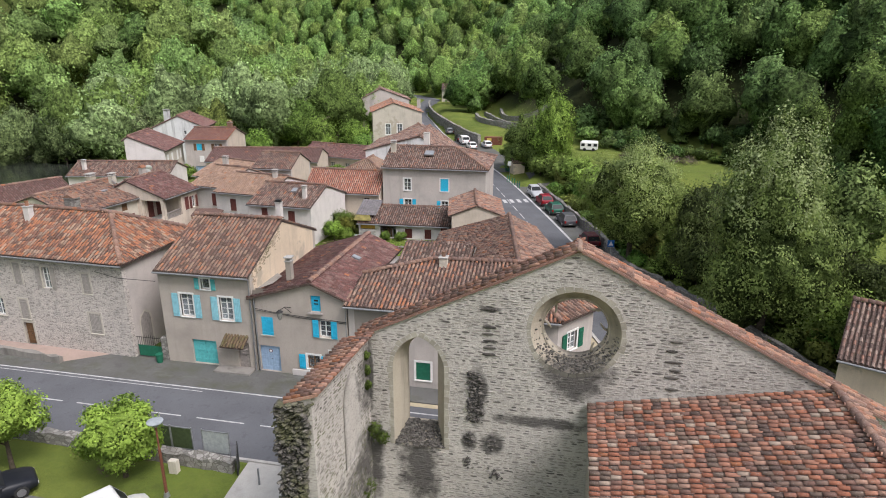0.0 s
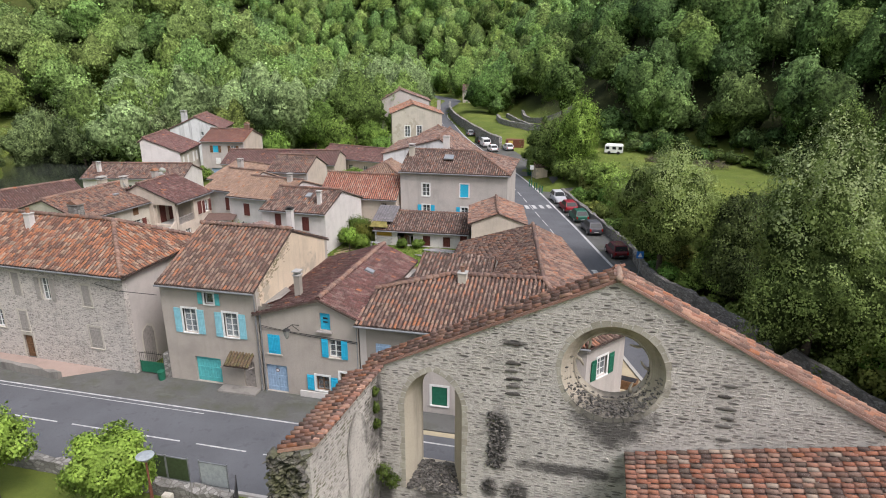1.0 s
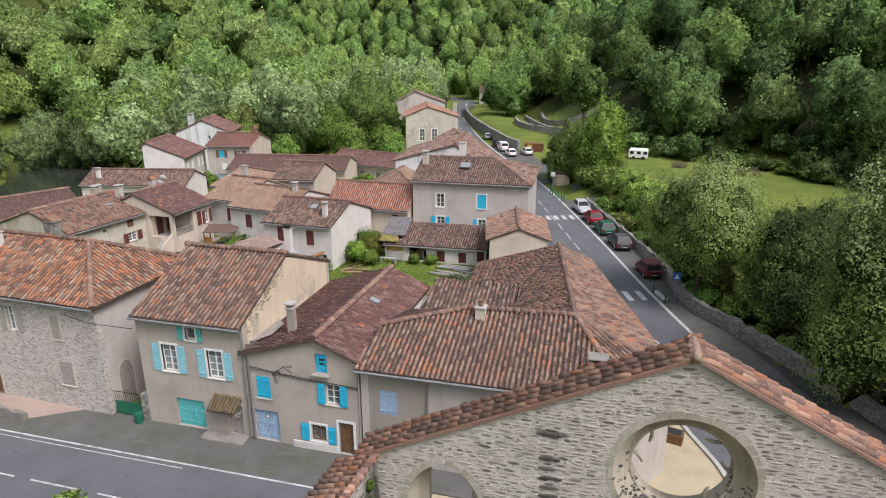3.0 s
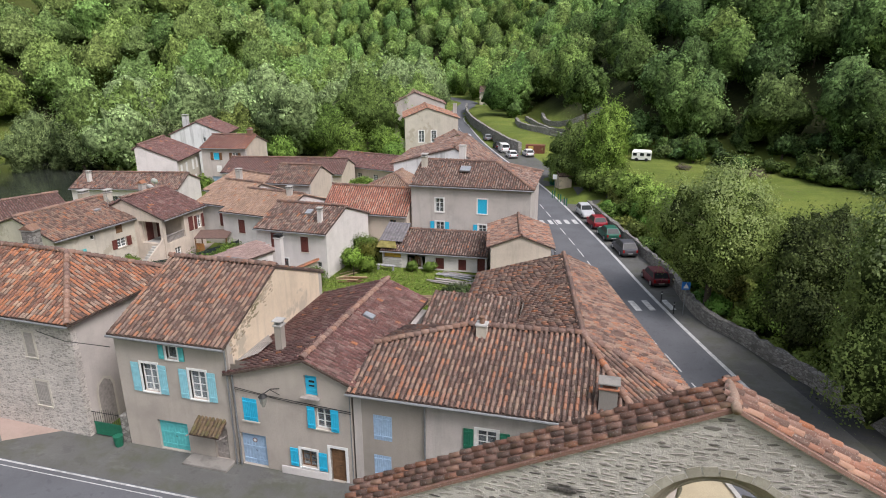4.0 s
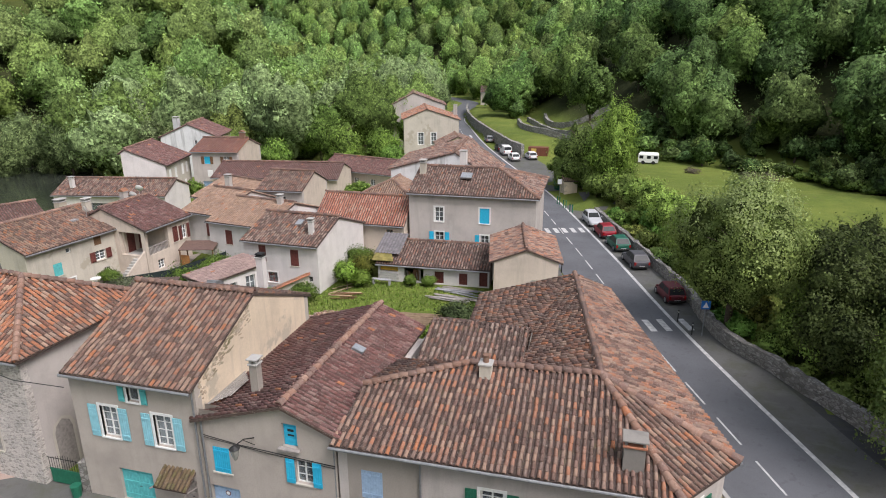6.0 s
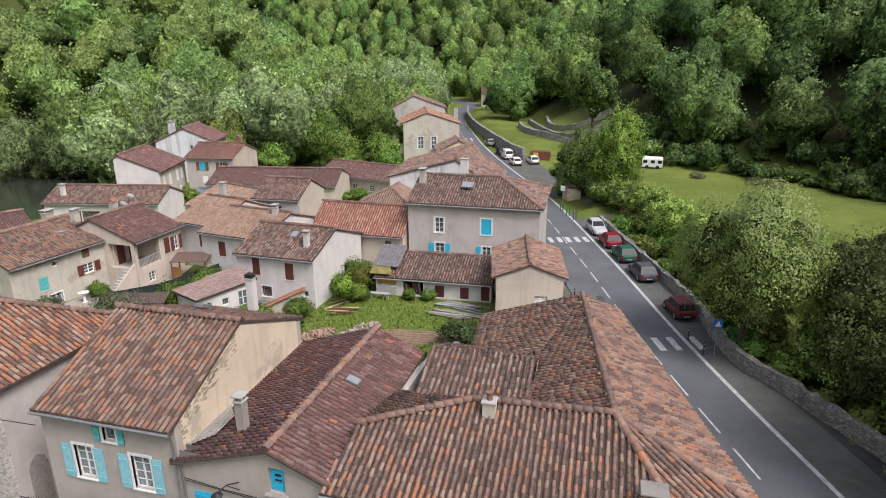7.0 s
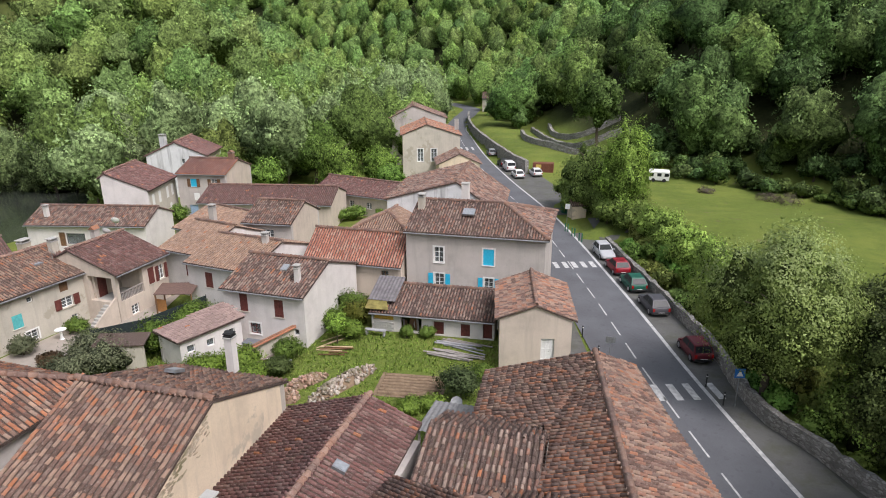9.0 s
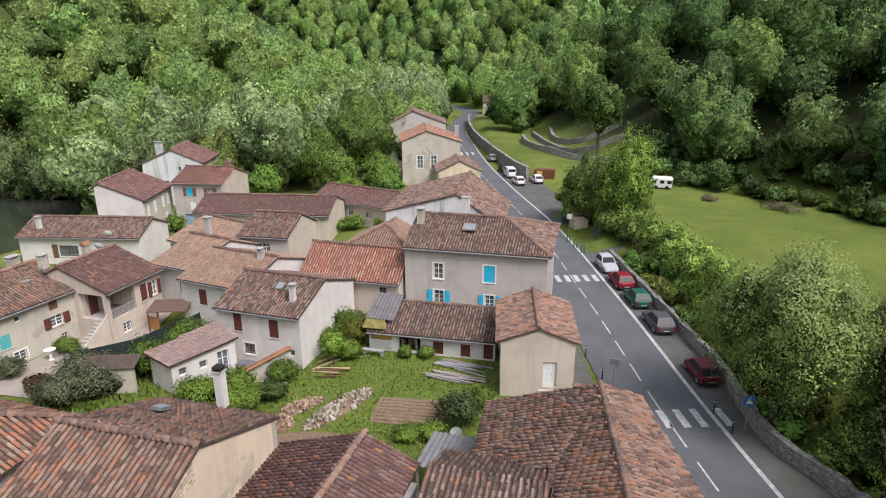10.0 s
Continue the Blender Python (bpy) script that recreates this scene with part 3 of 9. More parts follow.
def door(parent, m, w, h, mat, leaves_=1, glazed=False, frame_mat=None):
    y = 0.14
    data = []
    if frame_mat:
        part("door_frame", join(box_data(m, -0.14, 0, -0.02, 0.2, 0, h + 0.14), box_data(m, w, w + 0.14, -0.02, 0.2, 0, h + 0.14), box_data(m, 0, w, -0.02, 0.2, h, h + 0.14)), MAT[frame_mat], parent)
    d = None
    for i in range(leaves_):
        x0, x1 = w * i / leaves_ + 0.01, w * (i + 1) / leaves_ - 0.01
        data = [grooved(m, x0, x1, y, 0.05, 0.01, h - 0.01, max(3, int((x1 - x0) / 0.16)))]
        for z in (0.25, h * 0.55, h - 0.25):
            data.append(box_data(m, x0 + 0.03, x1 - 0.03, y - 0.02, y + 0.006, z - 0.06, z + 0.06))
        d = part("door" if leaves_ == 1 else "door_leaf", join(*data), MAT[mat], parent)
    part("handle", tube([m @ Vector((w * 0.5 + 0.06, y - 0.03, h * 0.48)), m @ Vector((w * 0.5 + 0.06, y - 0.07, h * 0.48)), m @ Vector((w * 0.5 + 0.16, y - 0.07, h * 0.48))], 0.014, 6), MAT["iron"], d)
    return d


def fill(parent, m_wall, openings):
    """Put windows and doors into a wall's openings: (s, z, w, h, kind, options)."""
    for o in openings:
        s, z, w, h = o[:4]
        kind = o[4] if len(o) > 4 else "window"
        options = o[5] if len(o) > 5 else {}
        m = m_wall @ Matrix.Translation((s, 0, z))
        if kind == "gap":
            continue
        if kind == "door":
            door(parent, m, w, h, **options)
        elif kind == "window":
            window(parent, m, w, h, **options)


def chimney(parent, x, y, z0, z1, w=0.5, d=0.5, mat="pale", cap="slab", turn=0, name="chimney"):
    m = Matrix.Translation((x, y, 0)) @ Matrix.Rotation(radians(turn), 4, "Z")
    c = part(name, box_data(m, -w / 2, w / 2, -d / 2, d / 2, z0, z1, 0.02), MAT[mat], parent)
    part("collar", box_data(m, -w / 2 - 0.05, w / 2 + 0.05, -d / 2 - 0.05, d / 2 + 0.05, z1 + 0.002, z1 + 0.08, 0.02), MAT["brick" if mat == "sooty" else "kerb"], c)
    if cap == "slab":
        q = [box_data(m, sx * (w / 2 - 0.06) - 0.05, sx * (w / 2 - 0.06) + 0.05, sy * (d / 2 - 0.06) - 0.05, sy * (d / 2 - 0.06) + 0.05, z1 + 0.082, z1 + 0.26) for sx in (-1, 1) for sy in (-1, 1)]
        part("cap", join(*q, box_data(m, -w / 2 - 0.08, w / 2 + 0.08, -d / 2 - 0.08, d / 2 + 0.08, z1 + 0.262, z1 + 0.33, 0.02)), MAT["sooty" if mat == "sooty" else "kerb"], c)
    elif cap == "pot":
        part("pot", tube([(x, y, z1 + 0.08), (x, y, z1 + 0.3), (x, y, z1 + 0.42)], [0.13, 0.12, 0.15], 10), MAT["clay"], c, "clay chimney pot")
    elif cap == "dark":
        part("cowl", join(*[box_data(m, -w / 2 - 0.02, w / 2 + 0.02, -d / 2 - 0.02, d / 2 + 0.02, z1 + 0.09 + 0.13 * i, z1 + 0.15 + 0.13 * i) for i in range(2)], box_data(m, -w / 2 + 0.06, w / 2 - 0.06, -d / 2 + 0.06, d / 2 - 0.06, z1 + 0.08, z1 + 0.3)), MAT["iron"], c, "black chimney cowl")
    elif cap == "tile":
        mm = m @ Matrix.Translation((0, 0, z1 + 0.1))
        a = [mm @ Vector((sx * (w / 2 + 0.08), sy * (d / 2 + 0.08), 0)) for sx, sy in ((-1, -1), (1, -1), (1, 1), (-1, 1))]
        top = [mm @ Vector((0, -d / 2 - 0.08, 0.3)), mm @ Vector((0, d / 2 + 0.08, 0.3))]
        part("cap", (a + top, [(0, 1, 4), (1, 2, 5, 4), (2, 3, 5), (3, 0, 4, 5), (3, 2, 1, 0)]), MAT["clay"], c, "clay tile chimney cap")
    return c


def gutter(parent, a, b, down=None, mat="zinc"):
    a, b = Vector(a), Vector(b)
    g = part("gutter", tube([a, b], 0.065, 8), MAT[mat], parent)
    if down:
        x, y, z = down
        part("downpipe", tube([(x, y, z), (x, y, 0.0)], 0.045, 8), MAT[mat], parent)
    return g


def house(name, label, fl, fr, depth, eaves, ridge_z, axis="u", at=0.5, wall="pale", tile="tile_brown", openings=None, hips="", over=0.35, verge=0.12, rng=None,
          near=None, base=-0.3, skip="", far=False, walls=None, gutters=True):
    """A house with a pitched roof. fl, fr: the front wall's ends; eaves: (front or left, back or right) heights of the walls; axis: ridge along the front (u) or away from it (v);
    hips: which ridge ends are hipped (a: start, b: end)."""
    rng = rng or random.Random(name + str(fl))
    e = thing(name, label, "house", (*fl, 0))
    a, b = Vector((*fl, 0)), Vector((*fr, 0))
    w = (b - a).length
    d = (b - a) / w
    inn = Vector((-d.y, d.x, 0))
    P = lambda u, v, z=0.0: a + d * u + inn * v + Vector((0, 0, z))
    openings = openings or {}
    walls = walls or {}
    e0, e1 = eaves
    drop = 0.1
    if axis == "u":
        r = at * depth
        prof_side = lambda: [(0, e0), (r, ridge_z - drop), (depth, e1)]
        tops = {"f": [(0, e0), (w, e0)], "b": [(0, e1), (w, e1)], "r": prof_side() if "b" not in hips else [(0, e0), (r, max(e0, e1)), (depth, e1)],
                "l": [(depth - s, z) for s, z in reversed(prof_side() if "a" not in hips else [(0, e0), (r, max(e0, e1)), (depth, e1)])]}
    else:
        r = at * w
        prof = [(0, e0), (r, ridge_z - drop), (w, e1)]
        tops = {"f": prof if "a" not in hips else [(0, e0), (r, max(e0, e1)), (w, e1)], "b": [(w - s, z) for s, z in reversed(prof)], "r": [(0, e1), (depth, e1)], "l": [(0, e0), (depth, e0)]}
    ends = {"f": (P(0, 0), P(w, 0)), "r": (P(w, 0), P(w, depth)), "b": (P(w, depth), P(0, depth)), "l": (P(0, depth), P(0, 0))}
    t = 0.4
    for key, (p, q) in ends.items():
        if key in skip:
            continue
        ops = openings.get(key, [])
        top = tops[key]
        if key in "rl":  # side walls stand between front and back
            dd = (q - p).normalized()
            length = (q - p).length
            hh = lambda s: next(h0 + (h1 - h0) * (s - s0) / (s1 - s0) for (s0, h0), (s1, h1) in zip(top, top[1:]) if s0 <= s <= s1 and s1 > s0)
            p2, q2 = p + dd * t, q - dd * t
            top2 = [(0, hh(t))] + [(s - t, z) for s, z in top if t < s < length - t] + [(length - 2 * t, hh(length - t))]
            ops = [(o[0] - t, *o[1:]) for o in ops]
            data, m = wall_data(p2.to_2d(), q2.to_2d(), base, top2, [o[:4] for o in ops], t)
        else:
            data, m = wall_data(p.to_2d(), q.to_2d(), base, top, [o[:4] for o in ops], t)
        wl_ = part("wall", data, MAT[walls.get(key, wall)], e)
        fill(wl_, m, ops)
    planes, ridges = [], []
    lift = 0.06
    if axis == "u":
        k0, k1 = (ridge_z - e0) / r, (ridge_z - e1) / (depth - r)
        za, zb = e0 - k0 * over + lift, e1 - k1 * over + lift
        zr = ridge_z + lift
        ra = 0.45 * depth if "a" in hips else -verge
        rb = w - 0.45 * depth if "b" in hips else w + verge
        la, lb = (-over if "a" in hips else -verge), (w + over if "b" in hips else w + verge)
        R0, R1 = P(ra, r, zr), P(rb, r, zr)
        planes.append(([P(la, -over, za), P(lb, -over, za), R1, R0], inn))
        planes.append(([P(lb, depth + over, zb), P(la, depth + over, zb), R0, R1], -inn))
        ridges.append((R0, R1))
        if "a" in hips:
            planes.append(([P(la, depth + over, zb), P(la, -over, za), R0], d))
            ridges += [(P(la, -over, za), R0), (P(la, depth + over, zb), R0)]
        if "b" in hips:
            planes.append(([P(lb, -over, za), P(lb, depth + over, zb), R1], -d))
            ridges += [(P(lb, -over, za), R1), (P(lb, depth + over, zb), R1)]
        if gutters:
            gutter(e, P(la, -over - 0.06, za - 0.1), P(lb, -over - 0.06, za - 0.1))
    else:
        k0, k1 = (ridge_z - e0) / r, (ridge_z - e1) / (w - r)
        za, zb = e0 - k0 * over + lift, e1 - k1 * over + lift
        zr = ridge_z + lift
        ra = 0.45 * w if "a" in hips else -verge
        fa = -over if "a" in hips else -verge
        R0, R1 = P(r, ra, zr), P(r, depth + verge, zr)
        planes.append(([P(-over, depth + verge, za), P(-over, fa, za), R0, R1], d))
        planes.append(([P(w + over, fa, zb), P(w + over, depth + verge, zb), R1, R0], -d))
        ridges.append((R0, R1))
        if "a" in hips:
            planes.append(([P(-over, fa, za), P(w + over, fa, zb), R0], inn))
            ridges += [(P(-over, fa, za), R0), (P(w + over, fa, zb), R0)]
    roof(e, planes, ridges, MAT[tile], rng, near, far=far)
    return e


# ---- the lie of the land ----
RIGHT = [(60, -200), (52, 20), (46, 70), (36, 112), (26, 126), (8, 138), (-14, 150), (-28, 190), (-42, 232), (-47, 258), (-64, 290), (-120, 335), (-260, 400), (-700, 520)]
LEFT = [(-150, -200), (-128, 20), (-122, 80), (-112, 118), (-78, 140), (-70, 170), (-84, 230), (-112, 276), (-170, 310), (-300, 350), (-700, 420)]
RIVER = [(-150, -60), (-118, 10), (-92, 62), (-86, 84), (-96, 98), (-112, 112), (-140, 122), (-200, 130), (-420, 150)]
WALL = [(19, 34), (13.5, 45.5), (8.2, 54.9), (5.6, 59.2), (3.9, 68.0), (1.6, 75.2), (-1.6, 85.0), (-4.2, 93.0)]

ROADSIDE = [(-19.5, 135.5), (-23, 142), (-27, 151), (-33, 165.5), (-40, 184), (-46.5, 206), (-51, 226)]


def side(line, x, y):
    """Signed distance from a bent line: positive to its right."""
    best = np.full(np.shape(x), 1e9)
    sign = np.ones(np.shape(x))
    for (x0, y0), (x1, y1) in zip(line, line[1:]):
        dx, dy = x1 - x0, y1 - y0
        t = np.clip(((x - x0) * dx + (y - y0) * dy) / (dx * dx + dy * dy), 0, 1)
        d = np.hypot(x - x0 - t * dx, y - y0 - t * dy)
        s = np.sign((x - x0) * dy - (y - y0) * dx)
        closer = d < best - 1e-9
        best = np.where(closer, d, best)
        sign = np.where(closer, s, sign)
    return best * sign


def smooth(v, lo, hi):
    t = np.clip((v - lo) / (hi - lo), 0, 1)
    return t * t * (3 - 2 * t)


def land(x, y):
    x, y = np.asarray(x, float), np.asarray(y, float)
    r, l = side(RIGHT, x, y), -side(LEFT, x, y)
    up = lambda d, k: k * np.maximum(d, 0) ** 2 / (np.maximum(d, 0) + 12)
    z = np.minimum(up(r, 0.84), 150) + np.minimum(up(l, 0.62), 150)
    z = z + smooth(r + l, 10, 60) * (2.5 * np.sin(x * 0.05 + y * 0.031) + 1.8 * np.sin(y * 0.09 - x * 0.043))
    bank = side(WALL, x, y)
    inside = (y > 34) & (y < 118)
    z = z + np.where(inside, 1.1 * smooth(bank, 1.2, 4.0) * smooth(-np.abs(y - 76), -42, -30), 0)
    # the bank held up by the roadside wall
    z = z + np.where((y > 134) & (y < 230), 2.1 * smooth(side(ROADSIDE, x, y), 0.3, 2.6) * smooth(-np.abs(y - 181), -46, -38) * smooth(-r, -6, 2), 0)
    riv = np.abs(side(RIVER, x, y))
    z = z - 3.2 * (1 - smooth(riv, 4.5, 13))
    return z - 0.07


def axis(stops):
    out = []
    for a, b, step in stops:
        out += list(np.arange(a, b, step))
    return np.array(out + [stops[-1][1]])


gx = axis([(-2600, -500, 300), (-500, -140, 9), (-140, 70, 2.5), (70, 320, 10), (320, 2600, 285)])
gy = axis([(-1600, -160, 240), (-160, -20, 10), (-20, 250, 2.5), (250, 620, 9), (620, 3000, 340)])
X, Y_ = np.meshgrid(gx, gy)
Z = land(X, Y_)
nx, ny = len(gx), len(gy)
verts = np.stack([X, Y_, Z], -1).reshape(-1, 3).tolist()
faces = [(j * nx + i, j * nx + i + 1, (j + 1) * nx + i + 1, (j + 1) * nx + i) for j in range(ny - 1) for i in range(nx - 1)]
ground = new("ground", mesh_of("ground", verts, faces, MAT["ground"], True))
tagged(ground, "grassy valley floor rising into wooded slopes", "ground", kind="structure")


def curve_through(points, step=2.0):
    """A smooth run of plan points through the given ones."""
    p = [Vector(q).to_2d() for q in points]
    p = [p[0] * 2 - p[1]] + p + [p[-1] * 2 - p[-2]]
    out = []
    for i in range(1, len(p) - 2):
        n = max(2, int((p[i + 1] - p[i]).length / step))
        for k in range(n):
            t = k / n
            out.append(0.5 * (2 * p[i] + (p[i + 1] - p[i - 1]) * t + (2 * p[i - 1] - 5 * p[i] + 4 * p[i + 1] - p[i + 2]) * t * t + (3 * p[i] - p[i - 1] - 3 * p[i + 1] + p[i + 2]) * t ** 3))
    out.append(p[-2])
    return out


def normals(line):
    out = []
    for i in range(len(line)):
        d = (line[min(i + 1, len(line) - 1)] - line[max(i - 1, 0)]).normalized()
        out.append(Vector((d.y, -d.x)))
    return out


def ribbon(line, a, b, z, thick=0.0, lift=None):
    """A strip between the offsets a and b (to the right) of a plan line; with thickness, a low solid."""
    v, f = [], []
    for p, n in zip(line, normals(line)):
        h = z + (lift(p.x, p.y) if lift else 0)
        v += [(*(p + n * a), h), (*(p + n * b), h)]
        if thick:
            v += [(*(p + n * b), h - thick), (*(p + n * a), h - thick)]
    k = 4 if thick else 2
    for i in range(len(line) - 1):
        o = i * k
        f.append((o, o + 1, o + k + 1, o + k))
        if thick:
            f.append((o + 1, o + 2, o + k + 2, o + k + 1))
            f.append((o + 3, o, o + k, o + k + 3))
    if thick:
        f.append((0, 3, 2, 1))
        o = (len(line) - 1) * k
        f.append((o, o + 1, o + 2, o + 3))
    return v, f


def setting(name, data, material, label, category, smooth_=False):
    return tagged(new(name, mesh_of(name, data[0], data[1], material, smooth_)), label, category, kind="structure")


# the river
river_line = curve_through(RIVER, 6)
setting("water", ribbon(river_line, -11, 11, -1.5), None, "dark slow river under overhanging trees", "river")
wm = Nodes("river_water", 0.08, 0, 0.5)
wm.bump(wm.noise(1.5, 4, 0.6, (1, 0.4, 1)), 0.5, 0.08)
bpy.data.objects["water"].data.materials.append(wm.done(wm.ramp(wm.noise(0.2), [(0.3, (0.02, 0.026, 0.02)), (0.75, (0.05, 0.055, 0.045))])))

# roads
MAIN = curve_through([(-130, 29.5), (-80, 28.2), (-40, 27.9), (-10, 27.85), (20, 27.9), (60, 30), (110, 34)], 3)
SIDE = curve_through([(9.5, 33.0), (6.2, 42.0), (1.75, 54.4), (-1.1, 63), (-3.3, 70.4), (-6.6, 81.0), (-14.0, 103.0), (-24.6, 128.2), (-34.0, 152.6), (-43.5, 181.4), (-49.0, 199), (-53.2, 226), (-55.5, 245), (-60, 264), (-84, 292), (-140, 318)], 2)
road = setting("road", ribbon(MAIN, -4.6, 3.1, -0.002), MAT["asphalt"], "grey asphalt village street", "road")
setting("road_up_the_valley", ribbon(SIDE, -3.1, 3.35, 0.004), MAT["asphalt"], "grey asphalt road leading up the valley", "road")
PARK_ = [p for p in SIDE if 38 < p.y < 97]
setting("parking_strip", ribbon(PARK_, 3.35, 6.1, 0.002), MAT["apron"], "asphalt parking strip beside the road", "parking")
LOT = [p for p in SIDE if 103 < p.y < 142]
setting("parking_lot", ribbon(LOT, 3.35, 9.5, 0.002), MAT["apron"], "asphalt parking bay beside the road", "parking")
corner_pave = [(-6.9, 101.4), (-4.6, 93.6), (-2.6, 94.2), (-1.6, 97.4), (-4.6, 102.4)]
setting("paved_corner", ([(x, y, float(land(x, y)) + 0.04) for x, y in corner_pave], [tuple(range(5))]), MAT["apron"], "worn asphalt corner beside the bollards", "pavement")
setting("garage_verge", ([(-8.9, 73.5, 0.03), (-7.6, 60.0, 0.03), (-5.6, 54.0, 0.03), (-2.4, 53.6, 0.03), (-4.3, 60.0, 0.03), (-5.3, 65.0, 0.03), (-6.3, 69.0, 0.03), (-7.5, 73.5, 0.03)], [tuple(range(8))]), MAT["apron"], "worn paved strip between garage and road", "pavement")
setting("pavement", join(box_data(Matrix(), -13.5, -3.6, 31.9, 33.6, -0.2, 0.1), ), MAT["apron"], "worn asphalt pavement along the houses", "pavement")
setting("forecourt", ([(-60, 31.0, 0.003), (-13.5, 31.0, 0.003), (-13.5, 34, 0.003), (-60, 34.4, 0.003)], [(0, 1, 2, 3)]), MAT["apron"], "patched asphalt forecourt before the houses", "pavement")
PAINT = []


def marking(line, a, b, s0, s1):
    """A painted bar along a plan line, between two distances along it."""
    run, pts = 0.0, []
    for i in range(len(line)):
        if i:
            run += (line[i] - line[i - 1]).length
        pts.append(run)
    def at(s):
        for i in range(1, len(line)):
            if pts[i] >= s:
                t = (s - pts[i - 1]) / (pts[i] - pts[i - 1])
                return line[i - 1].lerp(line[i], t)
        return line[-1]
    k = max(2, int((s1 - s0) / 2) + 1)
    seg = [at(s0 + (s1 - s0) * i / (k - 1)) for i in range(k)]
    PAINT.append(ribbon(seg, a, b, 0.009))


def length_at(line, test):
    run = 0.0
    for p, q in zip(line, line[1:]):
        if test(p):
            return run
        run += (q - p).length
    return run


# edge line, lane dashes
m_at = lambda x: length_at(MAIN, lambda p: p.x >= x)
s_at = lambda y: length_at(SIDE, lambda p: p.y >= y)
marking(MAIN, -3.06, -2.95, m_at(-70), m_at(0))
marking(MAIN, -2.7, -2.64, m_at(-70), m_at(-22))
for i in range(16):
    x = -58.97 + i * 4.0
    if x < 4:
        marking(MAIN, -0.05, 0.05, m_at(-120) + (x + 120), m_at(-120) + (x + 120) + 3.0)
marking(SIDE, 3.02, 3.3, s_at(36), s_at(225))
for i in range(46):
    s = s_at(40) + i * 4.0
    marking(SIDE, -0.06, 0.06, s, s + 2.6)
for a in (-2.7, -1.55, -0.4, 0.75, 1.9, 3.6):
    marking(SIDE, a, a + 0.5, s_at(58.2), s_at(60.9))
for i in range(6):
    marking(SIDE, -2.8 + i * 1.0, -2.3 + i * 1.0, s_at(82.6), s_at(85.4))
for i in range(4):
    marking(SIDE, -2.6 + i * 1.3, -2.1 + i * 1.3, s_at(160), s_at(163))
setting("road_markings", join(*PAINT), MAT["paint"], "worn white painted road lines and crossings", "road marking")

# retaining wall beside the parking strip, and the walls further up
def stone_wall(name, line, height, thick, label, lift=None, mat="stone_wall"):
    data = ribbon(line, -thick / 2, thick / 2, height, height + 0.5, lift)
    rng = random.Random(name)
    v = [Vector(p) + Vector((rng.uniform(-0.06, 0.06), rng.uniform(-0.06, 0.06), rng.uniform(-0.13, 0.09))) for p in data[0]]
    setting(name, (v, data[1]), MAT[mat], label, "wall")


stone_wall("wall_retaining", curve_through(WALL, 0.7), 1.1, 0.45, "old dark rubble retaining wall with moss")
stone_wall("wall_roadside", curve_through(ROADSIDE, 1.2), 2.5, 0.6, "long grey rubble roadside wall", mat="dry_wall")
TERRACES = (((-1, 150), (-9, 151), (-17, 155), (-23, 163), (-26, 174)), ((-1, 157), (-11, 159), (-18, 165), (-22, 176), (-25, 186)), ((-3, 165), (-12, 168), (-18, 177), (-21, 190)))
for k, pts in enumerate(TERRACES):
    stone_wall("wall_terrace_%d" % (k + 1), curve_through(pts, 1.0), 1.3, 0.7, "curved dry stone terrace wall in grass", lambda x, y: float(land(x, y)), "dry_wall")


# ---- the houses on the street ----
def cut(s, z, w, h, **options):
    return (s, z, w, h, "window", options)


Y_FRONT = [
    cut(1.45, 3.45, 0.9, 1.6, shutters="paleblue", surround="white", curtain=True, bars=(2, 4)),
    cut(4.28, 3.42, 0.9, 1.6, shutters="paleblue", surround="white", curtain=True, bars=(2, 4)),
    cut(3.1, 5.5, 0.6, 0.72, shutters="turquoise", surround="white", bars=(1, 1)),
    (1.9, 0.05, 1.8, 1.75, "door", dict(mat="turquoise", leaves_=2)),
    (5.25, 0.02, 0.8, 1.85, "door", dict(mat="greywood")),
]
house("yellow_house", "grey-beige house with pale blue shutters and bare yellow gable", (-26.0, 33.8), (-19.4, 33.8), 10.5, (6.75, 6.75), 8.95, "u", 0.48, "greige", "tile_mixed",
      {"f": Y_FRONT}, near=lambda x, y: x > -25 and y < 36.4, walls={"r": "yellow"}, verge=0.05)
B_FRONT = [
    cut(0.45, 2.65, 0.8, 1.25, shutters="blue", shut=True, bars=(2, 2)),
    cut(4.45, 2.9, 0.8, 1.15, shutters="blue", bars=(2, 3)),
    (3.95, 4.6, 0.68, 1.1, "door", dict(mat="blue")),
    (0.12, 0.02, 1.45, 1.85, "door", dict(mat="greyblue", leaves_=2)),
    cut(3.5, 0.55, 0.85, 0.98, shutters="blue", surround="white", bars=(2, 3), frame_mat="brown"),
    (5.1, 0.02, 0.8, 1.9, "door", dict(mat="brown", frame_mat="white")),
]
house("blue_shutter_house", "grey-beige gabled house with bright blue shutters", (-19.3, 33.8), (-12.95, 33.65), 10.6, (5.25, 5.6), 6.55, "v", 0.64, "greige", "tile_plum",
      {"f": B_FRONT}, near=lambda x, y: x > -16 and y < 38.5, skip="l", verge=0.25)
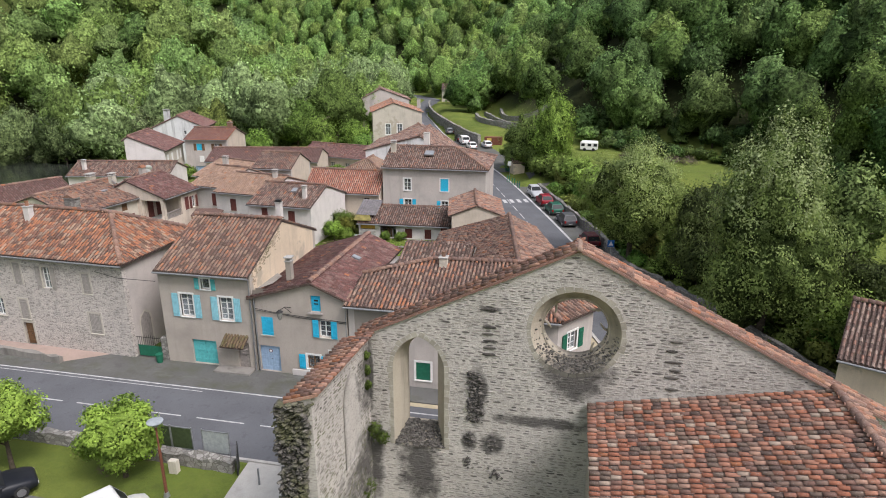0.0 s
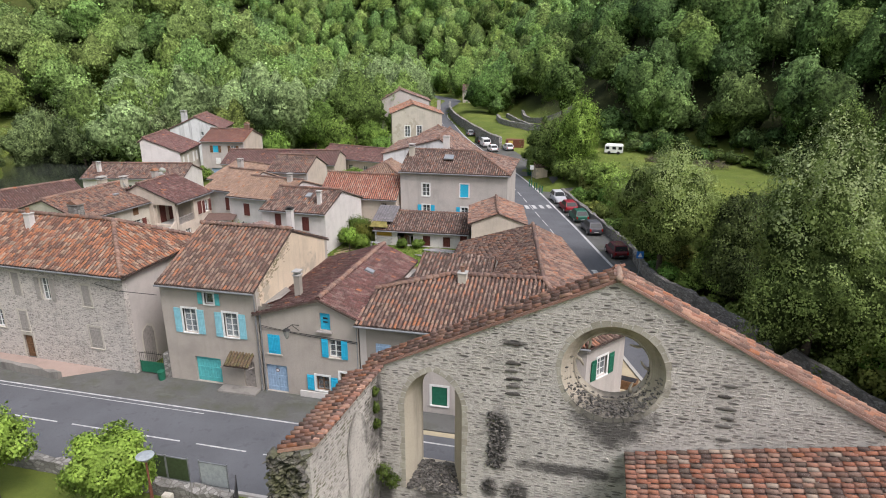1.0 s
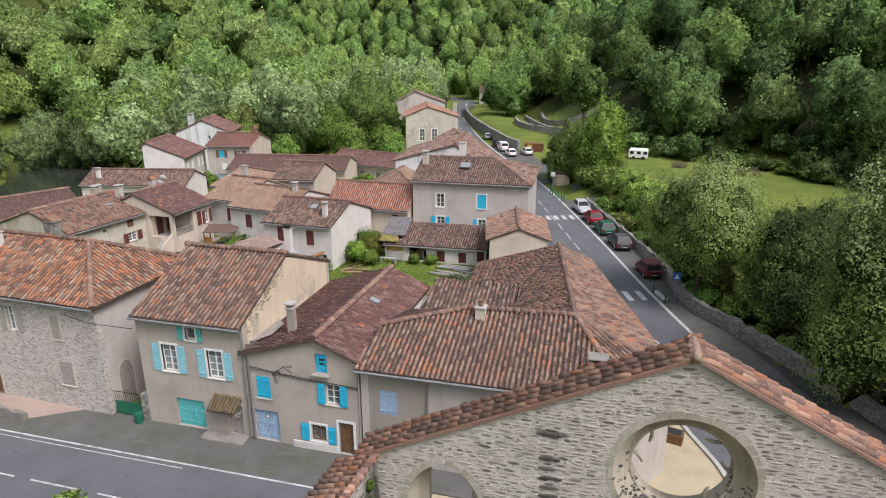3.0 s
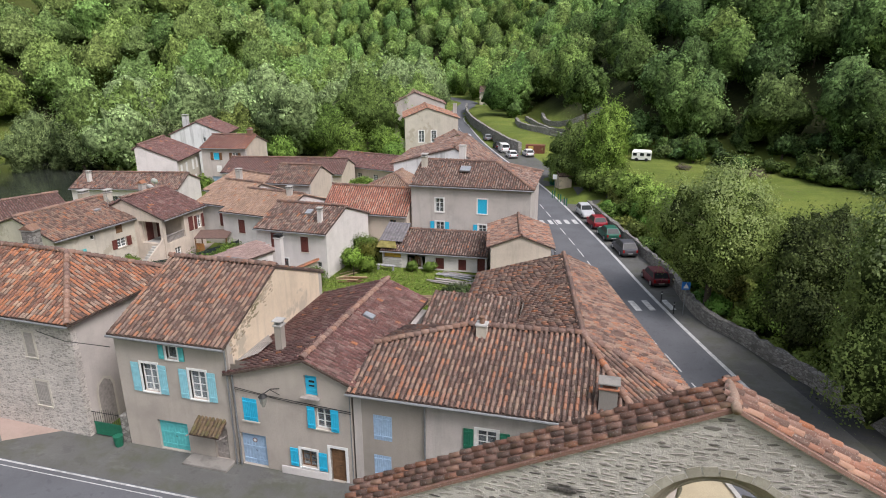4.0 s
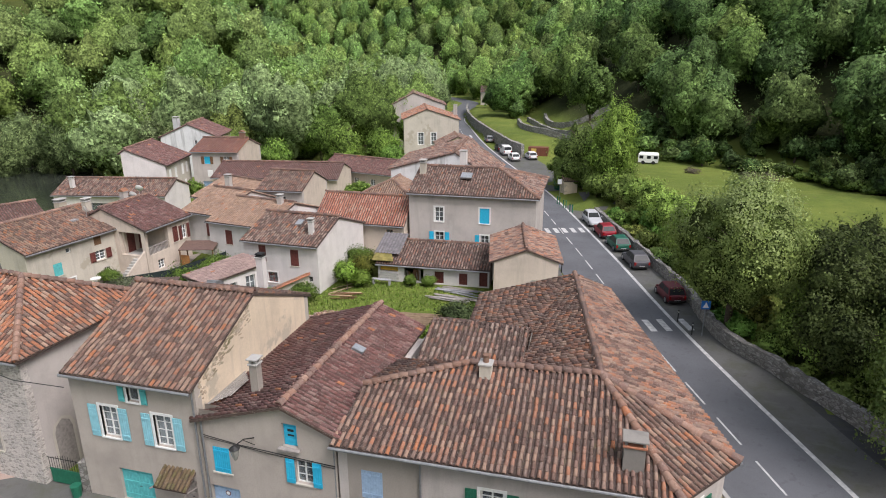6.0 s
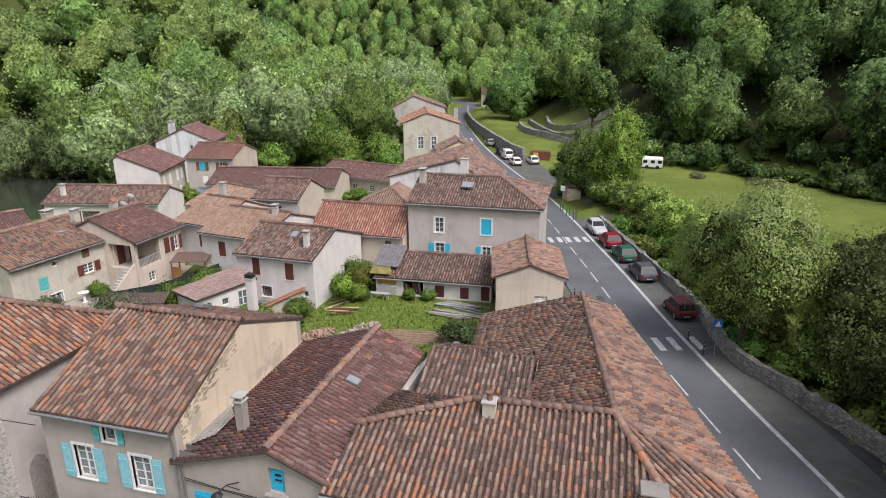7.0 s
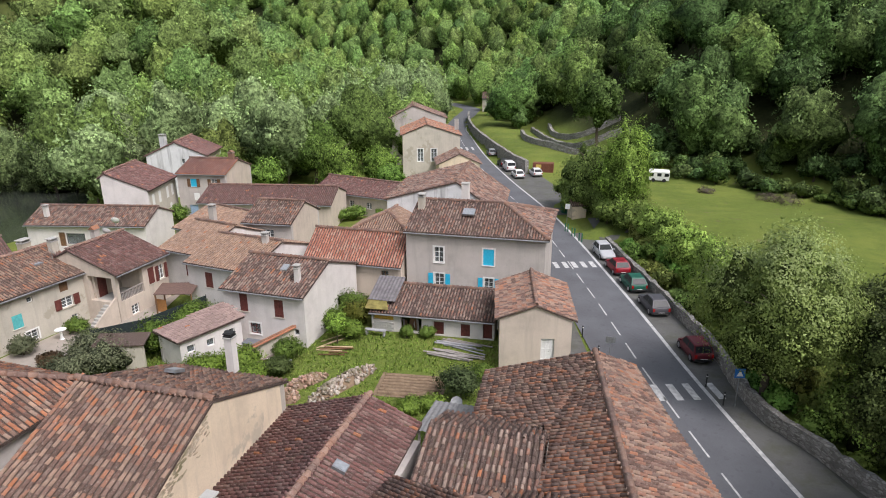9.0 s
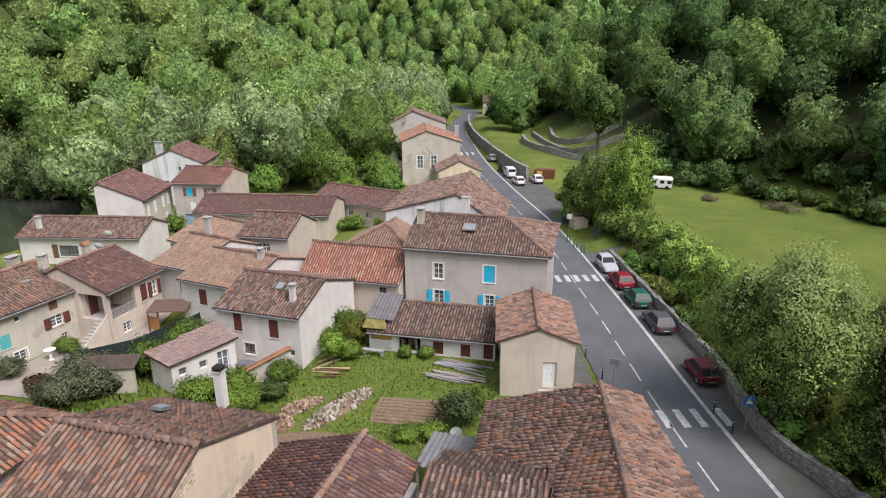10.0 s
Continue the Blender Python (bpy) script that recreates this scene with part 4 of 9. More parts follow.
S_FRONT = [cut(7.5, 4.65, 0.6, 1.6, shutters="palewood", shut=True, sill=False, surround="quoin"), cut(9.9, 4.55, 0.65, 1.55, shutters="palewood", sill=False, surround="quoin"), cut(13.15, 4.45, 0.6, 1.45, shutters="palewood", shut=True, surround="quoin"),
           cut(13.2, 1.5, 0.9, 1.5, shutters="palewood", shut=True, surround="quoin"), cut(7.45, 2.0, 0.65, 1.5, shutters="palewood", shut=True, surround="quoin"), cut(5.2, 2.1, 0.8, 1.3, surround="quoin"), cut(4.4, 4.6, 0.65, 1.6, shutters="palewood", shut=True, surround="quoin"),
           (7.4, 0.0, 0.8, 1.7, "door", dict(mat="brown", frame_mat="quoin"))]
house("stone_house", "long grey rubble stone house with hipped orange roof", (-45.0, 34.3), (-28.6, 33.7), 7.9, (7.0, 7.0), 9.1, "u", 0.48, "stone_house", "tile_orange",
      {"f": S_FRONT}, hips="b", near=lambda x, y: x > -37 and y < 38, walls={"r": "pale"})

# the corner house, whose roof turns with the two roads
corner = thing("corner_house", "beige corner house with green shutters under a turning clay roof", "house", (-6, 40, 0))
CW = [(-12.85, 33.62), (-9.4, 33.6), (0.0, 33.66), (2.05, 36.3), (-2.75, 52.5), (-4.8, 50.75), (-10.25, 50.5), (-10.0, 43.5), (-12.5, 43.4)]
C_OPEN = {
    0: [cut(0.98, 2.88, 0.9, 1.28, shutters="greyblue", shut=True, sill=False), cut(0.95, 0.8, 0.85, 1.2, shutters="greyblue", shut=True)],
    1: [cut(0.85, 0.62, 0.92, 1.22, blind="green", surround="white"), cut(2.42, 3.2, 0.9, 1.0, shutters="green", surround="white", bars=(2, 3)), cut(6.3, 3.05, 1.0, 1.15, shutters="green", shut=True, surround="white"), (4.6, 0.1, 1.0, 2.1, "door", dict(mat="green", frame_mat="white"))],
    2: [cut(0.95, 3.1, 0.85, 1.2, shutters="green", surround="white")],
    3: [cut(2.0, 3.0, 0.9, 1.2, shutters="green", surround="white"), cut(7.0, 3.0, 0.9, 1.2, shutters="green", shut=True, surround="white")],
}
CTOP = [(5.4, 5.4), (5.4, 5.4), (5.25, 5.25), (5.4, 5.4), (5.35, 6.85), (6.85, 5.15), (5.1, 5.1), (4.9, 4.9), (5.3, 5.3)]
for i, (p, q) in enumerate(zip(CW, CW[1:] + CW[:1])):
    length = math.hypot(q[0] - p[0], q[1] - p[1])
    top = [(0, CTOP[i][0]), (length, CTOP[i][1])]
    ops = C_OPEN.get(i, [])
    data, m = wall_data(p, q, -0.3, top, [o[:4] for o in ops])
    fill(part("wall", data, MAT["greige2" if i == 0 else "pale"], corner), m, ops)
rc = random.Random(5)
NRM, NRN = (-2.8, 38.4, 7.12), (-4.68, 51.0, 7.0)
SE, NE, P1 = (2.47, 36.1, 5.42), (-2.48, 53.0, 5.45), (0.16, 33.25, 5.42)
roof(corner, [
    ([(-13.0, 33.15, 5.42), P1, NRM, (-8.4, 38.1, 7.07), (-12.7, 36.2, 6.42)], (0, 1)),
    ([P1, SE, NRM], (-0.75, 0.66)),
    ([SE, NE, NRN], (-1, -0.27)), ([SE, NRN, NRM], (-1, -0.2)),
    ([(-8.4, 38.1, 7.07), NRM, (-3.6, 40.2, 6.3), (-8.4, 39.8, 6.2)], (0, -1)),
    ([(-12.7, 36.2, 6.42), (-8.4, 38.1, 7.07), (-12.4, 40.6, 5.5)], (0.7, -0.5)),
], [(NRN, NRM), (P1, NRM), (SE, NRM), ((-8.4, 38.1, 7.07), NRM), ((-12.7, 36.2, 6.42), (-8.4, 38.1, 7.07))], MAT["tile_mixed"], rc, near=lambda x, y: x > -6.5 and y < 36.3)
roof(corner, [([(-10.53, 50.8, 5.2), (-10.2, 45.0, 5.15), NRN], (1, 0.05)), ([(-10.2, 45.0, 5.15), (-6.6, 44.8, 6.12), NRN], (1, 0.05)), ([(-6.6, 44.8, 6.12), (-6.6, 40.6, 5.98), NRN], (1, 0.05)), ([(-6.6, 40.6, 5.98), NRM, NRN], (1, 0.05))], [], MAT["tile_mixed"], rc, name="north_roof")
roof(corner, [
    ([(-11.5, 39.0, 5.5), (-6.4, 39.0, 5.5), (-6.4, 42.8, 6.75), (-11.5, 42.8, 6.75)], (0, 1)),
    ([(-6.4, 45.6, 5.6), (-11.5, 45.6, 5.6), (-11.5, 42.8, 6.75), (-6.4, 42.8, 6.75)], (0, -1)),
], [], MAT["tile_brown"], rc, name="middle_roof")
part("middle_gable", ([(-6.5, 39.1, 4.5), (-6.5, 45.5, 4.5), (-6.5, 45.5, 5.5), (-6.5, 42.8, 6.62), (-6.5, 39.1, 5.4), (-6.3, 39.1, 4.5), (-6.3, 45.5, 4.5), (-6.3, 45.5, 5.5), (-6.3, 42.8, 6.62), (-6.3, 39.1, 5.4)], [(4, 3, 2, 1, 0), (5, 6, 7, 8, 9)]), MAT["sooty"], corner)
part("middle_gable", ([(-11.3, 39.1, 2.5), (-11.3, 45.5, 2.5), (-11.3, 45.5, 5.5), (-11.3, 42.8, 6.62), (-11.3, 39.1, 5.4), (-11.1, 39.1, 2.5), (-11.1, 45.5, 2.5), (-11.1, 45.5, 5.5), (-11.1, 42.8, 6.62), (-11.1, 39.1, 5.4)], [(4, 3, 2, 1, 0), (5, 6, 7, 8, 9)]), MAT["pale"], corner)
gutter(corner, (-13.0, 33.1, 5.33), (0.16, 33.2, 5.33), (-9.35, 33.5, 5.3))
gutter(corner, (2.52, 36.1, 5.33), (-2.43, 53.0, 5.36))
chimney(corner, -7.6, 37.6, 6.5, 7.45, 0.5, 0.5, "old", "pot")
chimney(corner, -1.5, 34.4, 5.4, 6.7, 0.75, 0.6, "sooty", "slab")

# ---- garden side ----
house("garage", "cream rendered garage with clay roof and white door", (-11.35, 60.2), (-6.35, 61.1), 7.2, (4.25, 4.25), 5.2, "v", 0.5, "cream", "tile_mixed",
      {"f": [(2.95, 0.75, 0.95, 1.95, "door", dict(mat="white"))]}, far=True)
house("shed", "low white shed with mossy clay roof and red hatches", (-22.9, 64.6), (-12.6, 65.1), 4.0, (1.7, 2.5), 2.75, "u", 0.9, "white_wall", "tile_brown",
      {"f": [(5.32, 0.02, 0.85, 1.15, "door", dict(mat="redwood")), (7.56, 0.02, 0.78, 1.12, "door", dict(mat="redwood")), (9.4, 0.0, 0.75, 1.55, "door", dict(mat="redwood")), (2.5, 0.0, 1.8, 1.45, "gap"), (0.15, 0.9, 1.75, 0.6, "gap")]}, far=True)
house("big_house", "large two-storey pale house with blue shutters, hipped roof", (-21.8, 70.8), (-9.4, 71.1), 9.4, (7.0, 7.0), 8.65, "u", 0.5, "pale", "tile_brown",
      {"f": [cut(2.6, 4.15, 0.85, 1.45, surround="white", shutters=None), cut(7.05, 4.2, 0.95, 1.5, blind="blue", surround="white"), cut(2.62, 1.85, 0.87, 1.25, shutters="blue", surround="white"), cut(7.17, 1.8, 0.8, 1.2, shutters="blue", surround="white")]}, hips="b", far=True)
bh = bpy.data.objects["big_house"]
chimney(bh, -21.3, 74.2, 7.5, 9.3, 0.55, 0.7, "old", "slab")
chimney(bh, -17.6, 76.3, 8.2, 10.3, 0.7, 0.55, "white_wall", "none")
house("tall_white_house", "tall house with streaked white gable and brown roof", (-27.4, 81.4), (-15.4, 82.6), 12.0, (7.1, 5.9), 9.1, "v", 0.62, "stained", "tile_brown", far=True)
house("red_roof_house", "low cream house with bright red tile roof", (-31.6, 70.1), (-22.1, 70.0), 5.2, (3.9, 4.6), 5.9, "u", 0.55, "cream", "tile_red",
      {"f": [cut(7.6, 2.1, 0.7, 1.1, shutters=None, frame_mat="brown"), cut(2.0, 2.3, 0.5, 0.5, bars=(1, 1))]}, far=True)
house("pale_roof_house", "cream house with faded pink tile roof", (-30.0, 75.5), (-22.6, 75.5), 6.0, (4.6, 4.6), 6.3, "v", 0.5, "cream", "tile_tan", far=True, hips="a")
house("white_house", "white rendered house with dark red shutters", (-33.9, 60.4), (-26.6, 60.1), 9.4, (4.35, 3.9), 5.75, "u", 0.45, "white_wall", "tile_brown",
      {"f": [cut(1.52, 2.45, 0.7, 1.45, shutters="redwood", shut=True), cut(4.65, 2.3, 0.78, 1.45, shutters="redwood", shut=True), cut(2.25, 0.55, 0.95, 0.95, frame_mat="redwood", surround="white"), cut(6.2, 0.9, 0.5, 0.55, sill=False, bars=(1, 1))]}, far=True)
lean = thing("lean_to", "small white extension with pinkish tile roof", "house", (-33, 56.5, 0))
LB, LR, LT, LL = (-33.7, 54.4), (-31.3, 58.6), (-33.9, 60.2), (-36.3, 55.4)
for (p, q, h0, h1, ops) in ((LB, LR, 2.25, 2.6, [cut(0.5, 1.2, 0.6, 0.6, bars=(1, 1), sill=False), cut(2.0, 1.2, 0.6, 0.6, bars=(1, 1), sill=False), cut(3.4, 0.15, 0.85, 1.9, sill=False)]), (LL, LB, 2.25, 2.25, []), (LT, LL, 2.8, 2.25, []), (LR, LT, 2.6, 2.8, [])):
    data, m = wall_data(p, q, -0.2, [(0, h0), (math.hypot(q[0] - p[0], q[1] - p[1]), h1)], [o[:4] for o in ops], 0.3)
    fill(part("wall", data, MAT["white_wall"], lean), m, ops)
roof(lean, [([(-33.6, 54.1, 2.35), (-31.0, 58.7, 2.78), (-34.0, 60.3, 3.0), (-36.7, 55.3, 2.4)], (0.5, 0.85))], [], tiles("pinkish_tiles", [(0.3, 0.215, 0.195), (0.26, 0.185, 0.17), (0.33, 0.24, 0.215)], 0.05), random.Random(4), far=True)
house("tan_roof_house", "white house with long tan tile roof", (-45.6, 67.9), (-40.6, 66.9), 8.5, (4.4, 4.4), 5.9, "u", 0.55, "white_wall", "tile_tan", {"f": [cut(3.1, 2.0, 0.9, 1.5, shutters="redwood", shut=True)]}, far=True)
house("tan_roof_annex", "white annex with tan tile roof", (-40.6, 65.0), (-33.6, 64.0), 9.0, (4.4, 4.2), 5.7, "u", 0.5, "white_wall", "tile_tan", {"f": [cut(2.0, 2.2, 0.8, 1.4, shutters="redwood", shut=True)]}, far=True)
house("gabled_house", "pale house with cream gable and brown roof", (-41.2, 75.3), (-35.9, 75.7), 7.6, (5.3, 5.0), 6.7, "u", 0.5, "pale", "tile_brown", {"f": [cut(2.4, 3.3, 0.9, 1.2)]}, far=True, walls={"r": "cream"})
house("balcony_house", "cream house with covered corner balcony and red shutters", (-44.3, 60.4), (-44.1, 66.6), 8.2, (4.4, 4.3), 6.1, "u", 0.55, "cream", "tile_plum",
      {"f": [(0.35, 1.75, 2.75, 2.3, "gap"), cut(3.75, 2.1, 0.7, 1.5, shutters="redwood", shut=True), cut(5.0, 2.1, 0.75, 1.4, shutters="redwood"), cut(1.3, 0.1, 0.9, 0.9, sill=False)], "l": [(5.3, 1.75, 2.5, 2.25, "gap")]}, far=True)
bal = bpy.data.objects["balcony_house"]
bm_ = Matrix.Translation((-44.3, 60.4, 0)) @ Matrix.Rotation(radians(88.2), 4, "Z")
part("balcony_floor", box_data(bm_, 0.02, 3.4, 0.02, 3.0, 1.55, 1.72), MAT["concrete"], bal)
bw = part("balcony_back_wall", join(box_data(bm_, 0.42, 3.3, 2.7, 2.9, 1.73, 4.4), box_data(bm_, 3.3, 3.45, 0.42, 2.9, 1.73, 4.4)), MAT["cream"], bal)
door(bw, bm_ @ Matrix.Translation((0.7, 2.5, 1.74)), 0.9, 2.05, "redwood")
door(bw, bm_ @ Matrix.Translation((2.15, 2.5, 1.74)), 0.7, 2.05, "redwood")
rail = part("rail", box_data(bm_, 0.36, 3.1, 0.08, 0.22, 2.453, 2.52), MAT["greywood"], bal)
for i in range(16):
    part("baluster", box_data(bm_, 0.4 + 0.17 * i, 0.46 + 0.17 * i, 0.12, 0.18, 1.73, 2.45), MAT["greywood"], rail)
for i in range(8):
    part("step", box_data(bm_, -0.35 - 0.28 * i, -0.07 - 0.28 * i - 0.003, 0.3, 1.4, -0.2, 1.55 - 0.19 * i), MAT["concrete"], bal, "" if i else "concrete outside stair step")
part("stair_wall", ([bm_ @ Vector(p) for y in (0.05, 0.2) for p in ((-2.7, y, -0.2), (-0.05, y, -0.2), (-0.05, y, 2.4), (-2.7, y, 0.75))], [(0, 1, 2, 3), (7, 6, 5, 4), (3, 2, 6, 7), (0, 3, 7, 4), (1, 5, 6, 2)]), MAT["cream"], bal)
chimney(bal, -49.3, 64.2, 5.3, 6.9, 0.5, 0.6, "pale", "tile")
chimney(bal, -51.2, 61.4, 5.0, 6.5, 0.5, 0.7, "old", "slab")
house("vine_house", "old cream house with red shutters and vine", (-48.9, 52.0), (-47.65, 61.2), 9.5, (4.35, 4.35), 5.9, "u", 0.5, "old", "tile_mixed",
      {"f": [cut(6.3, 1.75, 1.1, 0.9, shutters="redwood"), cut(6.4, 3.2, 0.75, 0.85, blind="brown", sill=False, bars=(1, 1)), cut(7.0, 0.1, 0.6, 0.8, sill=False), cut(2.2, 1.6, 0.8, 1.1, shutters="turquoise", shut=True), cut(3.6, 3.3, 0.5, 0.45, bars=(1, 1), sill=False), cut(3.0, 0.1, 1.0, 0.9, surround="white", sill=False)]}, far=True)
chimney(bpy.data.objects["vine_house"], -53.0, 60.2, 5.0, 6.6, 0.6, 0.9, "old", "slab")
house("hidden_house", "low house with plain brown tile roof", (-62.0, 53.5), (-57.5, 63.0), 8.5, (3.4, 3.4), 5.1, "u", 0.5, "old", "tile_plum", far=True)
house("long_house", "long low white house with brown tile roof", (-69.4, 74.6), (-55.4, 77.4), 6.5, (3.3, 3.3), 4.6, "u", 0.5, "white_wall", "tile_brown", {"f": [cut(4.6, 0.9, 2.3, 1.3, frame_mat="iron"), (3.7, 0.6, 0.8, 1.7, "door", dict(mat="brown"))]}, far=True)
house("river_house", "white house with plain gable and shuttered side", (-66.6, 83.6), (-61.2, 85.3), 9.6, (7.1, 5.4), 7.5, "v", 0.1, "white_wall", "tile_plum",
      {"f": [cut(1.9, 2.2, 0.85, 1.3, shutters="white")], "r": [cut(s_, z_, 0.75, 1.5, shutters="white", shut=True) for s_, z_ in ((1.1, 3.0), (3.2, 3.0), (5.9, 3.0), (7.6, 3.0), (2.2, 0.6), (6.6, 0.6))]}, far=True, walls={"r": "quoin"})
house("grey_house", "grey rendered house with brown shutters", (-62.6, 93.0), (-55.6, 94.0), 8.4, (6.1, 5.9), 7.4, "u", 0.5, "pale", "tile_plum", {"f": [cut(1.9, 4.2, 0.9, 1.1, shutters="brown", blind="blue"), cut(4.9, 4.2, 0.9, 1.1, shutters="brown", curtain=True), cut(2.2, 2.3, 0.8, 1.0, shutters="white", shut=True), cut(5.5, 2.2, 0.7, 1.0), (1.3, 0.0, 1.9, 1.6, "door", dict(mat="greyblue", leaves_=2))]}, far=True, walls={"r": "cream"})
house("far_white_house", "white gabled house with streaked wall", (-74.5, 101.5), (-66.0, 104.5), 9.0, (6.6, 6.6), 8.6, "v", 0.5, "stained", "tile_plum", {"f": [cut(5.3, 5.3, 0.5, 0.75, sill=False, bars=(1, 1)), (3.1, 2.6, 0.65, 1.3, "door", dict(mat="redwood"))], "r": [cut(3.0, 4.2, 0.7, 1.2), cut(6.5, 4.2, 0.7, 1.2)]}, far=True, walls={"r": "cream"})
house("barn", "long barn with dark brown tile roof", (-56.0, 88.0), (-38.6, 91.0), 8.0, (3.5, 3.5), 4.9, "u", 0.5, "cream", "tile_plum", far=True)
house("low_barn", "low cream barn with dark tile roof", (-46.0, 101.5), (-32.5, 98.0), 7.0, (2.9, 2.9), 4.3, "u", 0.5, "cream", "tile_plum", {"f": [cut(6.2, 1.0, 0.9, 0.9), cut(9.2, 1.0, 0.9, 0.9)]}, far=True)
house("patched_roof_house", "low house with patched tan roof", (-51.0, 77.0), (-42.6, 74.0), 8.0, (3.6, 4.0), 5.2, "u", 0.6, "cream", "tile_tan", far=True)
house("gable_house_up_the_road", "grey gabled house with orange roof", (-40.0, 124.2), (-30.4, 127.5), 11.0, (8.0, 7.8), 9.7, "v", 0.42, "old", "tile_orange", {"f": [cut(2.6, 3.3, 1.0, 2.2, surround="white"), cut(5.0, 3.3, 1.0, 2.2, surround="white")]}, far=True)
house("roadside_house", "beige stone house with red shutter by the road", (-32.3, 120.0), (-25.7, 122.4), 9.0, (3.9, 3.9), 5.5, "v", 0.5, "yellow", "tile_brown", {"f": [cut(4.5, 2.2, 0.8, 1.0, shutters="redwood", shut=True)]}, far=True)
house("far_house", "far pale house with brown roof", (-47.4, 138.3), (-36.8, 141.8), 9.0, (9.2, 9.2), 11.6, "v", 0.42, "pale", "tile_brown", far=True)
house("roadside_cottage", "small grey stone cottage at the road's bend", (-51.5, 250.5), (-45.0, 251.5), 6.0, (4.8, 4.8), 6.6, "u", 0.5, "old", "tile_brown", {"f": [cut(1.2, 2.6, 0.8, 1.1), cut(4.2, 2.6, 0.8, 1.1)]}, far=True)
house("side_house", "beige rendered house with zinc gutter", (15.1, 34.1), (24.6, 29.6), 9.0, (4.5, 4.5), 6.2, "u", 0.5, "yellow", "tile_brown", far=True)


# ---- the roofless church: gable wall, side wall, nave roof ----
church = thing("ruined_church", "roofless rubble church with rose opening and tiled coping", "church", (0, 20, 0))
GY, GT = 22.4, 0.95
APEX, LC, RC = (0.6, 13.25), (-7.75, 9.15), (12.6, 7.15)


def ring(cx, cz, r, y, n=40):
    return [(cx + r * math.cos(2 * math.pi * i / n), y, cz + r * math.sin(2 * math.pi * i / n)) for i in range(n)]


def lancet(cx, w, z0, z1, y, rise=0.68, n=8):
    """A pointed opening from z0 to the point z1: two arcs on straight jambs."""
    h = w * rise
    e = (h * h - w * w / 4) / w
    r = w / 2 + e
    top = math.asin(h / r)
    arc = [(r * math.cos(top * i / n) - e, z1 - h + r * math.sin(top * i / n)) for i in range(n + 1)]
    pts = [(cx - w / 2, y, z0), (cx + w / 2, y, z0)]
    pts += [(cx + u, y, z) for u, z in arc]
    pts += [(cx - u, y, z) for u, z in arc[-2::-1]]
    return pts


HOLES = [(ring(0.66, 9.93, 1.72, GY), ring(0.66, 9.93, 1.25, GY + GT * 0.55), ring(0.66, 9.93, 1.25, GY + GT)),
         (lancet(-5.6, 2.2, 3.95, 9.2, GY), lancet(-5.58, 1.32, 4.75, 8.95, GY + GT * 0.75), lancet(-5.58, 1.32, 4.75, 8.95, GY + GT))]


def loop_edges(bm, pts):
    vs = [bm.verts.new(p) for p in pts]
    return vs, [bm.edges.new((vs[i], vs[(i + 1) % len(vs)])) for i in range(len(vs))]


def gable_wall():
    bm = bmesh.new()
    outline = [(LC[0], -0.3), (RC[0], -0.3), (RC[0], RC[1]), (APEX[0], APEX[1]), (LC[0], LC[1])]
    for y, which in ((GY, 0), (GY + GT, 2)):
        _, edges = loop_edges(bm, [(x, y, z) for x, z in outline])
        for h in HOLES:
            edges += loop_edges(bm, h[which])[1]
        bmesh.ops.triangle_fill(bm, use_beauty=True, use_dissolve=False, edges=edges)
    o = [(x, z) for x, z in outline]
    for i in range(len(o)):
        (x0, z0), (x1, z1) = o[i], o[(i + 1) % len(o)]
        vs = [bm.verts.new(p) for p in ((x0, GY, z0), (x0, GY + GT, z0), (x1, GY + GT, z1), (x1, GY, z1))]
        bm.faces.new(vs)
    bmesh.ops.remove_doubles(bm, verts=bm.verts, dist=0.001)
    bmesh.ops.recalc_face_normals(bm, faces=bm.faces)
    return bm


def gable_material():
    n = Nodes("church_mortar", 0.95, 0, 0.15)
    c = n.ramp(n.noise(0.7, 6, 0.65), [(0.25, (0.42, 0.395, 0.362)), (0.5, (0.52, 0.49, 0.452)), (0.8, (0.59, 0.56, 0.515))])
    c = n.mix(n.mask(n.noise(9, 5, 0.7, (0.5, 1, 2.2)), 0.5, 0.7), c, (0.22, 0.2, 0.18))
    black = n.mask(n.noise(0.45, 6, 0.7, (1, 1, 0.6)), 0.58, 0.74)
    c = n.mix(n.math("MULTIPLY", black, 0.3), c, (0.1, 0.095, 0.088))
    n.bump(n.math("ADD", n.noise(14, 5, 0.7), n.noise(3, 4)), 0.8, 0.04)
    return n.done(c)


MAT["church"] = gable_material()
gw = part("gable_wall", gable_wall(), MAT["church"], church, "rubble gable wall with round and pointed openings")
dressed = plaster("weathered_dressed_stone", (0.42, 0.375, 0.3), 0.8, (0.13, 0.12, 0.1))
for name, (a, b, c) in zip(("rose_reveal", "window_reveal"), HOLES):
    k = len(a)
    v = list(a) + list(b) + list(c)
    f = [(i, (i + 1) % k, k + (i + 1) % k, k + i) for i in range(k)] + [(k + i, k + (i + 1) % k, 2 * k + (i + 1) % k, 2 * k + i) for i in range(k)]
    part(name, (v, f), dressed, gw)
def moulding(r, y, t):
    k = 40
    v = []
    for i in range(k):
        a = 2 * math.pi * i / k
        for q in range(6):
            b = 2 * math.pi * q / 6
            rr = r + t * math.cos(b)
            v.append((0.66 + rr * math.cos(a), y + t * 0.8 * math.sin(b), 9.93 + rr * math.sin(a)))
    return v, [(i * 6 + q, ((i + 1) % k) * 6 + q, ((i + 1) % k) * 6 + (q + 1) % 6, i * 6 + (q + 1) % 6) for i in range(k) for q in range(6)]


